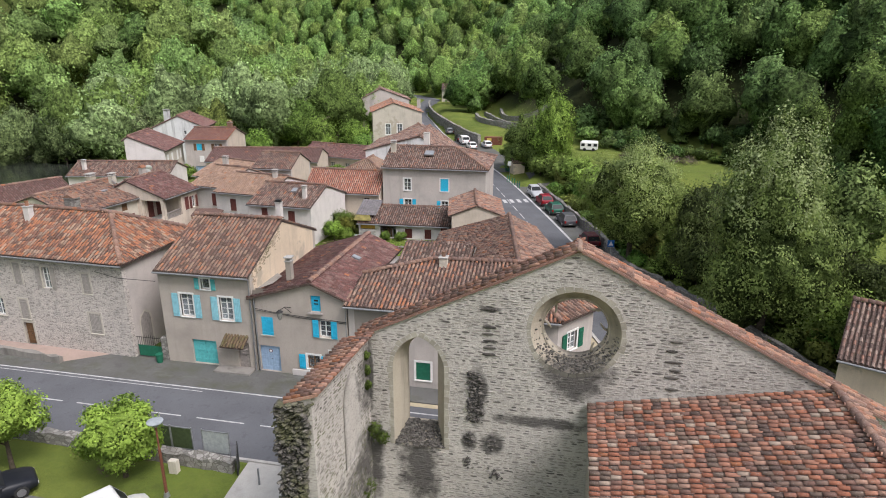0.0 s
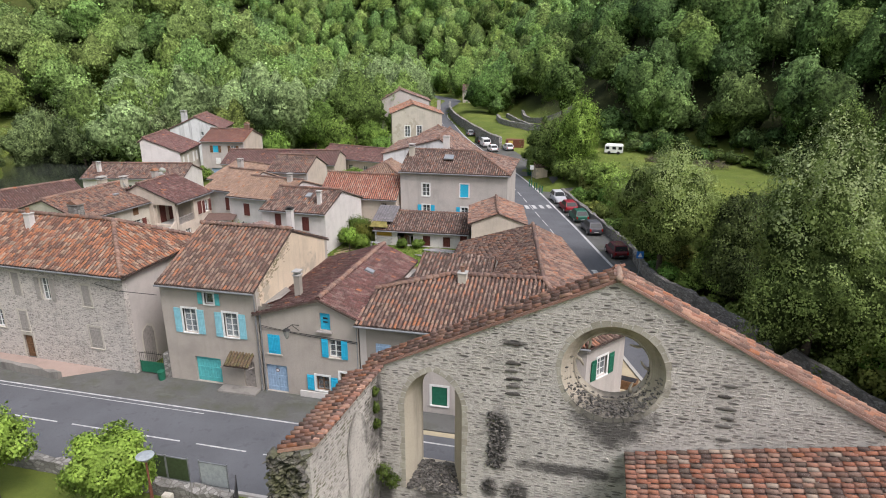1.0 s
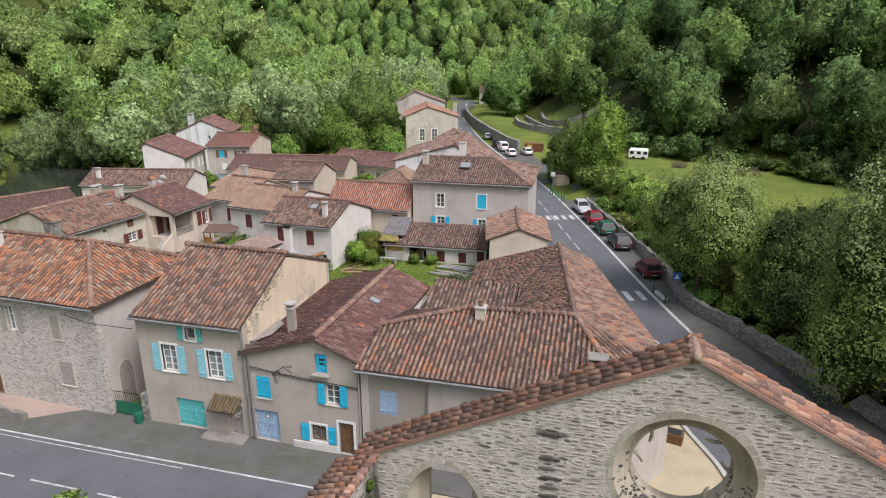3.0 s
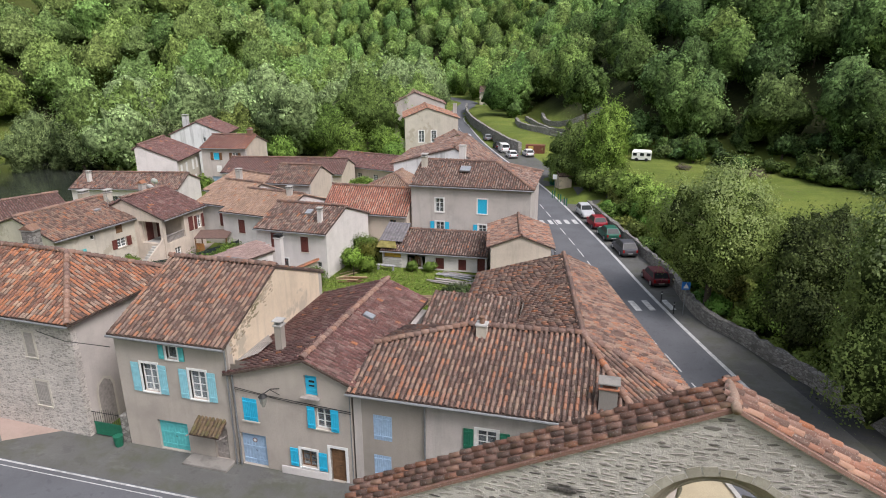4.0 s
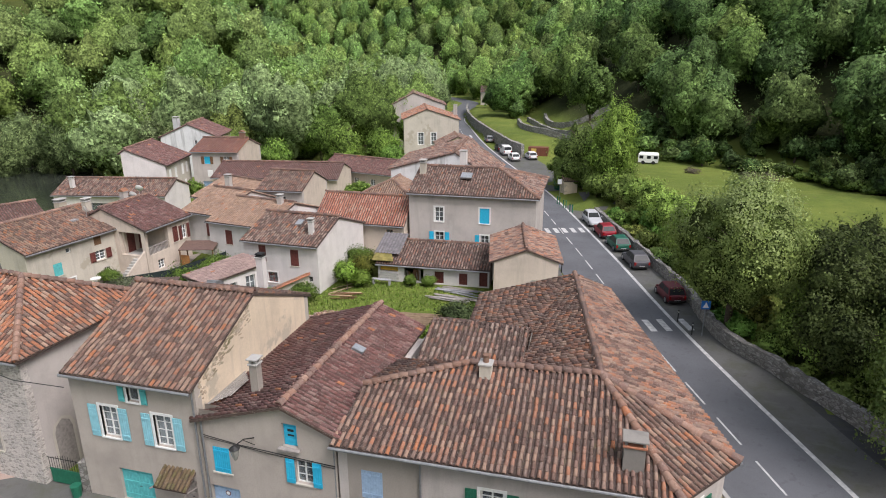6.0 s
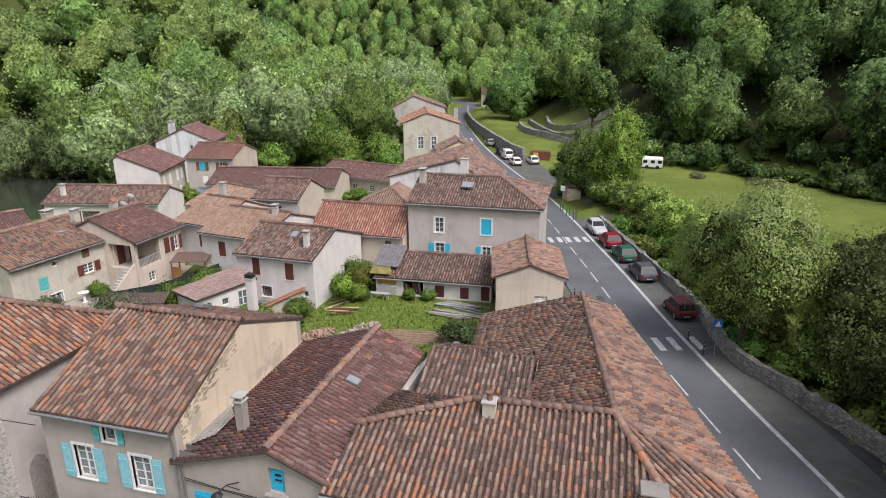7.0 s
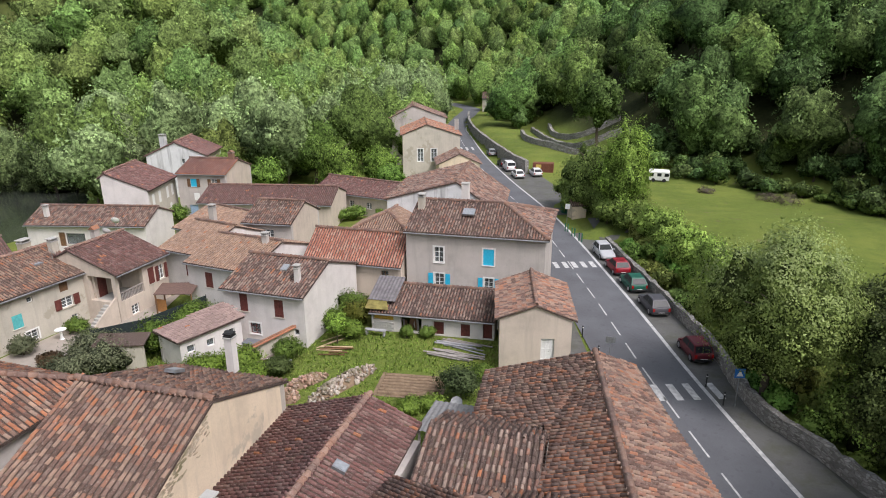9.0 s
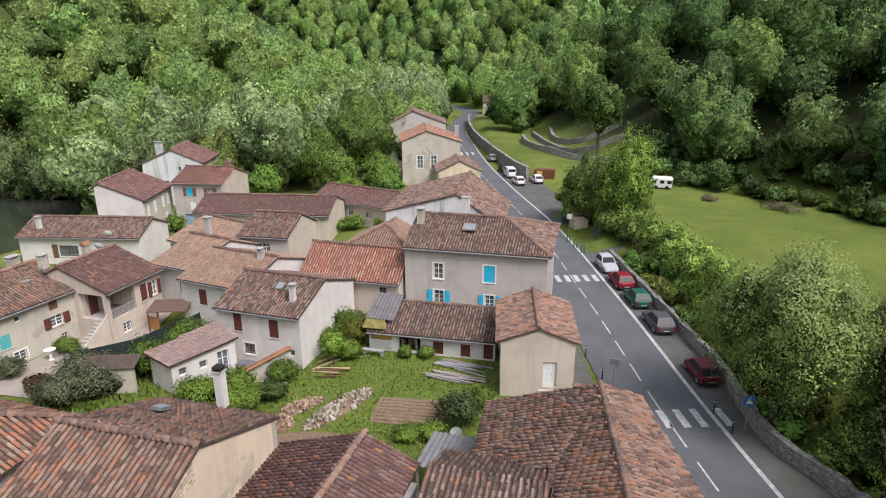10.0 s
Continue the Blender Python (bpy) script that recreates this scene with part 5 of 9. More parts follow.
part("inner_moulding", moulding(1.29, GY + GT * 0.5, 0.05), dressed, gw, smooth=True)
def cusp(a):
    """A broken stub of tracery inside the rose."""
    pts = [(1.28, a - 0.3), (1.1, a - 0.24), (1.0, a - 0.1), (0.97, a)]
    return tube([(0.66 + r * math.cos(q), GY + GT * 0.7, 9.93 + r * math.sin(q)) for r, q in pts], [0.07, 0.055, 0.045, 0.03], 8)


for a in (0.25, 1.0, 2.6, 3.3, 5.6):
    part("tracery_stub", cusp(a), dressed, gw, smooth=True)


def voussoirs(line, wide, seed):
    """Dressed blocks round an opening: quads out of its edge, a little proud of the wall, with open joints."""
    rng = random.Random(seed)
    out = []
    i = 0
    while i < len(line) - 1:
        a, b = Vector(line[i]), Vector(line[i + 1])
        d = (b - a).normalized()
        o = Vector((-d.z, 0, d.x))
        w = wide * rng.uniform(0.75, 1.2)
        a, b = a + d * 0.008, b - d * 0.008
        y0, y1 = GY - rng.uniform(0.006, 0.02), GY + 0.05
        quad = [a, b, b + o * w * rng.uniform(0.9, 1.1), a + o * w]
        v = [Vector((q.x, y0, q.z)) for q in quad] + [Vector((q.x, y1, q.z)) for q in quad]
        out.append((v, [(0, 1, 2, 3), (1, 0, 4, 5), (2, 1, 5, 6), (3, 2, 6, 7), (0, 3, 7, 4)]))
        i += 1
    return out


def block_material():
    n = Nodes("dressed_blocks", 0.92, 0, 0.2)
    k = n.ramp(n.random(), [(0, (0.33, 0.305, 0.25)), (0.5, (0.41, 0.385, 0.325)), (1, (0.46, 0.43, 0.365))])
    k = n.mix(n.mask(n.noise(2.5, 6, 0.7), 0.45, 0.75), k, (0.24, 0.225, 0.18))
    n.bump(n.noise(24, 5, 0.7), 0.6, 0.02)
    return n.done(k)


blocks = block_material()
rose_line = ring(0.66, 9.93, 1.72, GY, 34)
for v, f in voussoirs((rose_line + rose_line[:1])[::-1], 0.2, 5):
    part("voussoir", (v, f), blocks, gw)
edge = lancet(-5.6, 2.2, 3.95, 9.2, GY)
jamb = lambda x, s: [(x, GY, 3.95 + (7.7 - 3.95) * i / 13) for i in range(14)][::s]
for k, line in enumerate((jamb(-4.5, 1)[::-1] , edge[2:][::-1], jamb(-6.7, 1))):
    for v, f in voussoirs(line, 0.2, 9 + k):
        part("voussoir", (v, f), blocks, gw)
# side wall running towards the viewer, with its blind arch and broken end
sw_ = [(-9.15, 17.4), (-8.15, 17.4), (-7.75, 22.4), (-8.75, 22.4)]
part("side_wall", ([(x, y, -0.3) for x, y in sw_] + [(x, y, z) for (x, y), z in zip(sw_, (8.7, 9.06, 9.06, 8.7))], [(0, 1, 5, 4), (1, 2, 6, 5), (2, 3, 7, 6), (3, 0, 4, 7), (4, 5, 6, 7), (3, 2, 1, 0)]), MAT["church"], church)
rq = random.Random(11)
# tiled copings
def coping(poly, up, name="coping"):
    deck = part(name, slab(poly, 0.1), MAT["tile_coping"], church)
    LOOSE.append(("tile", TILE, tile_places(poly, up, rq), MAT["tile_coping"], deck))


coping([(LC[0] - 0.5, GY - 0.12, LC[1] - 0.15), (APEX[0], GY - 0.12, APEX[1] + 0.12), (APEX[0], GY + GT + 0.12, APEX[1] + 0.12), (LC[0] - 0.5, GY + GT + 0.12, LC[1] - 0.15)], (1, 0))
coping([(RC[0], GY - 0.12, RC[1] + 0.1), (APEX[0], GY - 0.12, APEX[1] + 0.12), (APEX[0], GY + GT + 0.12, APEX[1] + 0.12), (RC[0], GY + GT + 0.12, RC[1] + 0.1)], (-1, 0))
coping([(-9.15, 17.3, 8.82), (-7.98, 17.3, 9.2), (-7.58, 22.3, 9.2), (-8.75, 22.3, 8.82)], (1, 0))
for i in range(11):
    y = 17.32 + i * 0.45
    part("edge_tile", box_data(Matrix.Translation((-7.97 + 0.08 * (y - 17.32), y + 0.22, 9.2)) @ Matrix.Rotation(-0.08, 4, "Z") @ Matrix.Rotation(rq.uniform(-0.03, 0.03), 4, "X"), -0.09, 0.09, -0.215, 0.215, -0.08, 0.05), MAT["tile_coping"], church)
# nave lean-to roof
nave = [(1.3, 22.35, 6.95), (1.3, 5.0, 6.95), (9.9, 5.0, 8.6), (9.9, 22.35, 8.6)]
roof(church, [(nave, (1, 0))], [((9.95, 5.0, 8.65), (9.95, 22.3, 8.65))], MAT["tile_nave"], rq, near=lambda x, y: y > 19.2, name="nave_roof", label="red clay tile roof over the nave")
part("nave_wall", box_data(Matrix(), 1.5, 1.95, 5.0, 22.35, -0.3, 6.85), MAT["church"], church)
part("east_wall", box_data(Matrix(), 9.6, 10.5, 5.0, 22.35, -0.3, 8.1), MAT["church"], church)
coping([(10.75, 5.0, 8.28), (10.75, 22.2, 8.28), (10.02, 22.2, 8.62), (10.02, 5.0, 8.62)], (-1, 0), "east_coping")


# rubble stones, one by one
def stone_templates(seed, count=6):
    """Flat rough stones one unit wide, high and deep, front towards -y."""
    rng = random.Random(seed)
    out = []
    for _ in range(count):
        v, n = [], 8
        for y, k in ((0.5, 1.0), (-0.35, 1.0), (-0.5, 0.78)):
            for i in range(n):
                a = 2 * math.pi * (i + 0.5) / n
                c, s = math.cos(a), math.sin(a)
                q = max(abs(c), abs(s)) ** 0.8
                v.append(Vector((0.5 * k * c / q * rng.uniform(0.86, 1.08), y + rng.uniform(-0.08, 0.08), 0.5 * k * s / q * rng.uniform(0.8, 1.1))))
        f = [(r * n + i, r * n + (i + 1) % n, (r + 1) * n + (i + 1) % n, (r + 1) * n + i) for r in range(2) for i in range(n)]
        f.append(tuple(2 * n + i for i in range(n)))
        out.append((v, f))
    return out


STONES = stone_templates(7)
# The spot at x -2.7, z 10.65 paints the shade in a putlog slot.
SPOTS = [(-5.55, 3.35, 1.0, 1.0), (-3.1, 6.8, 0.42, 1.35), (0.75, 7.7, 1.1, 0.7), (-0.3, 5.8, 2.0, 0.28), (-3.45, 4.6, 0.35, 0.5), (-2.45, 4.55, 0.5, 0.5), (-2.7, 10.65, 0.45, 0.14), (-7.6, 3.0, 0.4, 2.2), (0.7, 8.25, 1.5, 0.75), (-7.7, 7.4, 0.14, 1.9), (-3.2, 6.7, 0.3, 1.15), (-5.55, 2.4, 0.95, 1.5)]


def stone_material(name, stops, dirt):
    n = Nodes(name, 0.93, 0, 0.2)
    c = n.ramp(n.random(), stops)
    c = n.mix(n.mask(n.noise(11, 5, 0.7), 0.42, 0.8), c, (0.2, 0.18, 0.16))
    c = n.mix(n.math("MULTIPLY", stain_mask(n), dirt), c, (0.05, 0.048, 0.045))
    xyz = n.node("SeparateXYZ")
    n.link(n.coords(), xyz.inputs[0])
    moss = n.math("MULTIPLY", n.mask(xyz.outputs["X"], -7.55, -7.75), n.mask(n.noise(0.9, 6, 0.7), 0.46, 0.62))
    c = n.mix(n.math("MULTIPLY", moss, 0.7), c, (0.12, 0.125, 0.055))
    n.bump(n.noise(30, 5, 0.7), 0.6, 0.02)
    return n.done(c)


def stain_mask(n):
    """Soot and algae runs, and one putlog slot's shade, at fixed places on the gable."""
    xyz = n.node("SeparateXYZ")
    n.link(n.coords(), xyz.inputs[0])
    wob = n.noise(1.6, 5, 0.7)
    total = None
    for x, z, rx, rz in SPOTS:
        a = n.math("POWER", n.math("DIVIDE", n.math("SUBTRACT", xyz.outputs["X"], x), rx), 2)
        b = n.math("POWER", n.math("DIVIDE", n.math("SUBTRACT", xyz.outputs["Z"], z), rz), 2)
        d = n.math("ADD", n.math("ADD", a, b), n.math("MULTIPLY", n.math("SUBTRACT", wob, 0.5), 3.0))
        k = n.mask(d, 1.3, 0.3)
        total = k if total is None else n.math("MAXIMUM", total, k)
    return total


church_stone = stone_material("church_stones", [(0, (0.085, 0.08, 0.075)), (0.12, (0.2, 0.187, 0.17)), (0.35, (0.3, 0.28, 0.258)), (0.7, (0.39, 0.365, 0.33)), (1, (0.47, 0.44, 0.395))], 0.8)
dark_stone = stone_material("dark_weathered_stones_and_voids", [(0, (0.035, 0.034, 0.032)), (0.6, (0.075, 0.072, 0.066)), (1, (0.15, 0.143, 0.13))], 0.0)


def sooted(material, amount):
    """Lay the soot and algae runs and the slot's shade over a material that stands already."""
    n = Nodes(material.name, 0.95, 0, 0.15, material)
    clean = n.b.inputs["Base Color"].links[0].from_socket
    n.link(n.mix(n.math("MULTIPLY", stain_mask(n), amount), clean, (0.055, 0.052, 0.05)), n.b.inputs["Base Color"])


sooted(MAT["church"], 0.85)
sooted(blocks, 0.7)
sooted(dressed, 0.7)


def in_opening(x, z):
    return math.hypot(x - 0.66, z - 9.93) < 1.98 or (abs(x + 5.6) < 1.32 and 3.9 < z < 7.8) or (7.7 < z < 9.4 and abs(x + 5.6) < 0.3 + 1.1 * math.sqrt(max(0.0, (9.4 - z) / 1.7))) or (x > 1.2 and z < 7.1 + (x - 1.3) * 0.19)


def course_stones(rng, to_world, length, z_lo, top, skip, keep=0.8):
    places = []
    z = z_lo
    while z < 13.2:
        h = rng.uniform(0.05, 0.11)
        x = rng.uniform(0, 0.3)
        while x < length:
            w = rng.uniform(0.1, 0.34) * (1.3 if h > 0.085 else 1.0)
            cx, cz = x + w / 2, z + h / 2 + rng.uniform(-0.02, 0.02)
            if cz + h / 2 < top(cx) - 0.12 and not skip(cx, cz) and rng.random() < keep:
                m = to_world @ Matrix.Translation((cx, rng.uniform(0.012, 0.024), cz)) @ Matrix.Rotation(rng.uniform(-0.12, 0.12), 4, "Y") @ Matrix.Diagonal((w * 0.95, 0.06, h * rng.uniform(0.7, 0.95), 1))
                places.append(m)
            x += w + rng.uniform(0.03, 0.16)
        z += h + rng.uniform(0.02, 0.05)
    return places


def lay(places, near, material, parent):
    """The stones near the viewer one by one, the rest joined."""
    single = [m for m in places if near(m.translation)][:300]
    ids = {id(m) for m in single}
    rest = [m for m in places if id(m) not in ids]
    groups = [rest[i::len(STONES)] for i in range(len(STONES))]
    data = join(*[spread(t, g) for t, g in zip(STONES, groups) if g])
    tagged(part("stones", data, material, parent), kind="stuff")
    for i, t in enumerate(STONES):
        LOOSE.append(("stone", t, single[i::len(STONES)], material, parent))


rs = random.Random(3)
gable_top = lambda x: APEX[1] - (APEX[0] - x) * (APEX[1] - LC[1]) / (APEX[0] - LC[0]) if x < APEX[0] else APEX[1] - (x - APEX[0]) * (APEX[1] - RC[1]) / (RC[0] - APEX[0])
pl_ = course_stones(rs, Matrix.Translation((LC[0], GY, 0)), RC[0] - LC[0], 1.5, lambda s: gable_top(LC[0] + s), lambda s, z: in_opening(LC[0] + s, z), 0.85)
lay(pl_, lambda p: abs(p.x - 0.6) < 3.4 and p.z > 8.0, church_stone, gw)
side_dir = math.atan2(5.0, 0.4)
pl_ = course_stones(rs, Matrix.Translation((-8.15, 17.4, 0)) @ Matrix.Rotation(side_dir, 4, "Z"), 5.0, 1.0, lambda s: 8.9, lambda s, z: 2.3 < s < 3.9 and 4.2 < z < 8.5 and (z < 7.6 or abs(s - 3.1) < (8.5 - z)), 0.85)
sidew = bpy.data.objects["side_wall"]
lay(pl_, lambda p: p.z > 6.5, church_stone, sidew)
# faced stones of the retaining wall, one by one where the road passes nearest
wall_stone = stone_material("retaining_wall_stones", [(0, (0.13, 0.125, 0.115)), (0.4, (0.24, 0.23, 0.21)), (0.75, (0.33, 0.32, 0.295)), (1, (0.44, 0.425, 0.395))], 0.0)
face = curve_through(WALL, 2.0)
pl_ = []
for p, q in zip(face, face[1:]):
    if q.y > 80:
        break
    d = (q - p).normalized()
    left = Vector((-d.y, d.x)) * 0.21
    start = q + left
    pl_ += course_stones(rs, Matrix.Translation((start.x, start.y, 0)) @ Matrix.Rotation(math.atan2(-d.y, -d.x), 4, "Z") @ Matrix.Diagonal((1.0, 1.6, 1.0, 1.0)), (q - p).length, 0.02, lambda s_: 1.1, lambda s_, z: False, 0.8)
lay(pl_, lambda v: 40 < v.y < 52, wall_stone, bpy.data.objects["wall_retaining"])
# blind arch in the side wall
sm = Matrix.Translation((-8.15, 17.4, 0)) @ Matrix.Rotation(side_dir, 4, "Z")
arch = [(2.35, 4.3), (3.85, 4.3), (3.85, 7.4), (3.6, 8.0), (3.1, 8.45), (2.6, 8.0), (2.35, 7.4)]
inner = [(3.1 + (x - 3.1) * 0.72, 4.4 + (z - 4.4) * 0.93) for x, z in arch]
v = [sm @ Vector((x, -0.05, z)) for x, z in arch] + [sm @ Vector((x, 0.0, z)) for x, z in inner] + [sm @ Vector((x, -0.012, z)) for x, z in inner]
part("blind_arch", (v, [(i, (i + 1) % 7, 7 + (i + 1) % 7, 7 + i) for i in range(7)] + [tuple(range(14, 21))]), MAT["church"], sidew, "dressed stone blind arch")
# broken end of the side wall: a ragged dark core of small stones
core, pl_ = [], []
for i in range(2200):
    z = rs.uniform(-0.2, 8.8)
    w = rs.uniform(0.08, 0.24)
    out = 0.3 * (0.5 + 0.5 * math.sin(z * 1.7 + 0.6)) * (1 - z / 14) + 0.1
    if i % 3:
        at = (rs.uniform(-9.3 - out, -8.2 - 0.3 * smooth(9 - z, 0, 4)), 17.36 + rs.uniform(-0.16, 0.12), z)
        turn = Matrix.Rotation(rs.uniform(-0.5, 0.5), 4, "Z")
    else:
        at = (-9.2 - rs.uniform(-0.1, out), rs.uniform(17.3, 18.4), min(z, 8.2))
        turn = Matrix.Rotation(1.57 + rs.uniform(-0.4, 0.4), 4, "Z")
    m = Matrix.Translation(at) @ turn @ Matrix.Rotation(rs.uniform(-0.5, 0.5), 4, "Y") @ Matrix.Diagonal((w, rs.uniform(0.2, 0.4), w * rs.uniform(0.3, 0.6), 1))
    (pl_ if len(pl_) < 260 and i % 3 and z > 3.5 else core).append(m)
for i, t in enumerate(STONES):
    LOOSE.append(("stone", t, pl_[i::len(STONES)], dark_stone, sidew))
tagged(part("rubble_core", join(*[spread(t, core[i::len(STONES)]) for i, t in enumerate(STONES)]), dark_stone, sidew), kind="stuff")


# crumbled rubble on the window sill, in the bowl of the rose and in the old flue
def rubble_bed(name, places):
    tagged(part(name, join(*[spread(t, places[i::len(STONES)]) for i, t in enumerate(STONES)]), dark_stone, gw), kind="stuff")


def shard(p, lo, hi):
    return Matrix.Translation(p) @ Matrix.Rotation(rs.uniform(0, 3), 4, "Z") @ Matrix.Rotation(rs.uniform(-0.5, 0.5), 4, "X") @ Matrix.Diagonal((rs.uniform(lo, hi), rs.uniform(lo, hi), rs.uniform(lo, hi) * 0.5, 1))


bed = []
for _ in range(420):
    d_ = rs.random()
    half = 1.08 - 0.42 * d_
    bed.append(shard((-5.59 + rs.uniform(-half, half), GY + d_ * 0.72, 3.98 + 0.82 * d_ + rs.uniform(-0.03, 0.05)), 0.07, 0.2))
rubble_bed("sill_rubble", bed)
bed = []
for _ in range(620):
    a = rs.gauss(-1.57, 0.62)
    d_ = rs.random()
    r_ = 1.75 - 0.46 * d_ - rs.random() ** 2 * 0.08
    bed.append(shard((0.66 + r_ * math.cos(a), GY + 0.55 * d_ * GT + 0.02, 9.93 + r_ * math.sin(a)), 0.05, 0.15))
rubble_bed("rose_rubble", bed)
bed = []
for _ in range(150):
    z = rs.uniform(5.5, 7.85)
    bed.append(shard((-3.2 + rs.uniform(-0.28, 0.28) * (1.25 - 0.1 * (z - 5.5)), GY + rs.uniform(-0.03, 0.02), z), 0.08, 0.22))
for x, z, n_ in ((-3.42, 4.6, 26), (-2.45, 4.55, 26), (-3.5, 3.4, 14), (-2.3, 3.0, 14)):
    bed += [shard((x + rs.gauss(0, 0.13), GY + rs.uniform(-0.03, 0.02), z + rs.gauss(0, 0.17)), 0.07, 0.2) for _ in range(n_)]
rubble_bed("flue_rubble", bed)
# putlog holes: dark stones on the wall face paint in the shaded voids
for k, (x, zs) in enumerate(((-2.7, (10.65, 9.9, 9.6, 9.3, 9.0, 8.7)), (4.32, (9.95, 9.55, 9.1, 8.75, 8.45, 7.95)))):
    q = [Matrix.Translation((x + rs.uniform(-0.1, 0.1), GY - 0.005, z)) @ Matrix.Diagonal((rs.uniform(0.4, 0.7), 0.08, rs.uniform(0.1, 0.16), 1)) for z in zs]
    LOOSE.append(("stone", STONES[k], q, dark_stone, gw))
part("ridge_stone", tube([(0.6, GY - 0.2, 13.36), (0.6, GY + 0.3, 13.4), (0.6, GY + 1.1, 13.37)], [0.1, 0.12, 0.1], 10), MAT["tile_tan"], church, "pale rounded capping stone at the gable peak", True)


# ---- trees ----
def globe(n1, n2):
    """Directions and faces of a sphere of n1 rings."""
    v = [(0, 0, 1.0)]
    for i in range(1, n1):
        a = math.pi * i / n1
        v += [(math.sin(a) * math.cos(2 * math.pi * (k + 0.5 * (i % 2)) / n2), math.sin(a) * math.sin(2 * math.pi * (k + 0.5 * (i % 2)) / n2), math.cos(a)) for k in range(n2)]
    v.append((0, 0, -1.0))
    f = [(0, 1 + k, 1 + (k + 1) % n2) for k in range(n2)]
    for i in range(n1 - 2):
        for k in range(n2):
            a, b, c, d = 1 + i * n2 + k, 1 + (i + 1) * n2 + k, 1 + (i + 1) * n2 + (k + 1) % n2, 1 + i * n2 + (k + 1) % n2
            f += [(a, b, c), (a, c, d)]
    last = len(v) - 1
    f += [(last, last - n2 + (k + 1) % n2, last - n2 + k) for k in range(n2)]
    return np.array(v), np.array(f)


FINE, COARSE, SMALL = globe(16, 24), globe(11, 17), globe(8, 12)


def unit(v):
    return v / (np.linalg.norm(v, axis=1)[:, None] + 1e-9)


class Crown:
    """A crown: large boughs round its middle, and over their surface many small tufts of leaves."""

    def __init__(self, rng, centre, rx, rz, boughs, taper=0.0, core=0.62):
        self.taper = taper
        self.rng, self.centre, self.size = rng, np.asarray(centre, float), np.array([rx, rx, rz])
        d = unit(rng.normal(size=(boughs, 3)) + np.array([0, 0, 0.2]))
        self.r = rng.uniform(0.17, 0.36, boughs) * (20.0 / boughs) ** 0.3
        self.c = d * (1.0 - self.r)[:, None] * rng.uniform(0.82, 1.14, (boughs, 1))
        self.c[0], self.r[0] = 0, core

    def reach(self, d):
        """How far the boughs reach along the directions d, and by which of them."""
        along = d @ self.c.T
        q = self.r ** 2 - (self.c ** 2).sum(1) + along ** 2
        t = np.where(q > 0, along + np.sqrt(np.maximum(q, 0)), 0)
        return t.max(1), t.argmax(1)

    def place(self, u):
        """From the unit crown to its place; a tapered crown narrows upwards."""
        k = 1.0 - self.taper * u[:, 2:3]
        return np.concatenate([u[:, :2] * k, u[:, 2:]], 1) * self.size + self.centre

    def swell(self, d):
        """Places on the boughs along the directions d, the way they bulge there, and the boughs."""
        t, bough = self.reach(d)
        u = d * t[:, None]
        return u, unit((u - self.c[bough]) / self.size * self.size.min() + d * 0.12), bough

    def skin(self, shape, shrink=1.0):
        """The closed depth of the crown behind the sprays: vertices and shading normals."""
        u, out, _ = self.swell(shape[0])
        return self.place(u * shrink * self.rng.uniform(0.9, 1.06, (len(u), 1))), out

    def tufts(self, count, per, leaf, low=-0.6, wide=1.5, loose=0.085, uneven=0.18):
        """Leaf sprays in tufts over the boughs: points, normals, sizes, bends, tufts and boughs."""
        rng = self.rng
        i = np.arange(count) + 0.5
        z = 1 - (1 - low) * i / count
        a = i * 2.399963 + rng.uniform(0, 6.28)
        d = np.stack([np.sqrt(1 - z * z) * np.cos(a), np.sqrt(1 - z * z) * np.sin(a), z], 1) + rng.normal(size=(count, 3)) * (1.2 / math.sqrt(count))
        tuft = np.repeat(np.arange(count), per)
        d = unit(unit(d)[tuft] + rng.normal(size=(count * per, 3)) * (wide * leaf / self.size))
        u, out, bough = self.swell(d)
        lift = np.clip(rng.normal(0.2, 1.0, (count, 1)), -0.8, 1.8)[tuft] + 0.5 * np.clip(rng.normal(size=(len(u), 1)), -1.2, 1.5)
        p = self.place(u + out * lift * loose)
        nrm = unit(out + rng.normal(size=out.shape) * 0.55 + np.array([0, 0, 0.25]))
        bend = unit(out + rng.normal(size=(count, 3))[tuft] * uneven + rng.normal(size=out.shape) * 0.1)
        return p, nrm, leaf * rng.uniform(0.5, 1.3, len(p)), bend, tuft, bough


def leaf_quads(rng, p, nrm, s):
    """Two-triangle sprays for the points given."""
    a = rng.normal(size=p.shape) * 0.7 + np.array([0, 0, 0.8])
    a = unit(a - nrm * (a * nrm).sum(1)[:, None])
    b = np.cross(nrm, a)
    s = s[:, None]
    fold = nrm * s * 0.25
    return np.stack([p - a * s, p - b * s * 0.62 - fold, p + a * s, p + b * s * 0.62 - fold], 1).reshape(-1, 3)


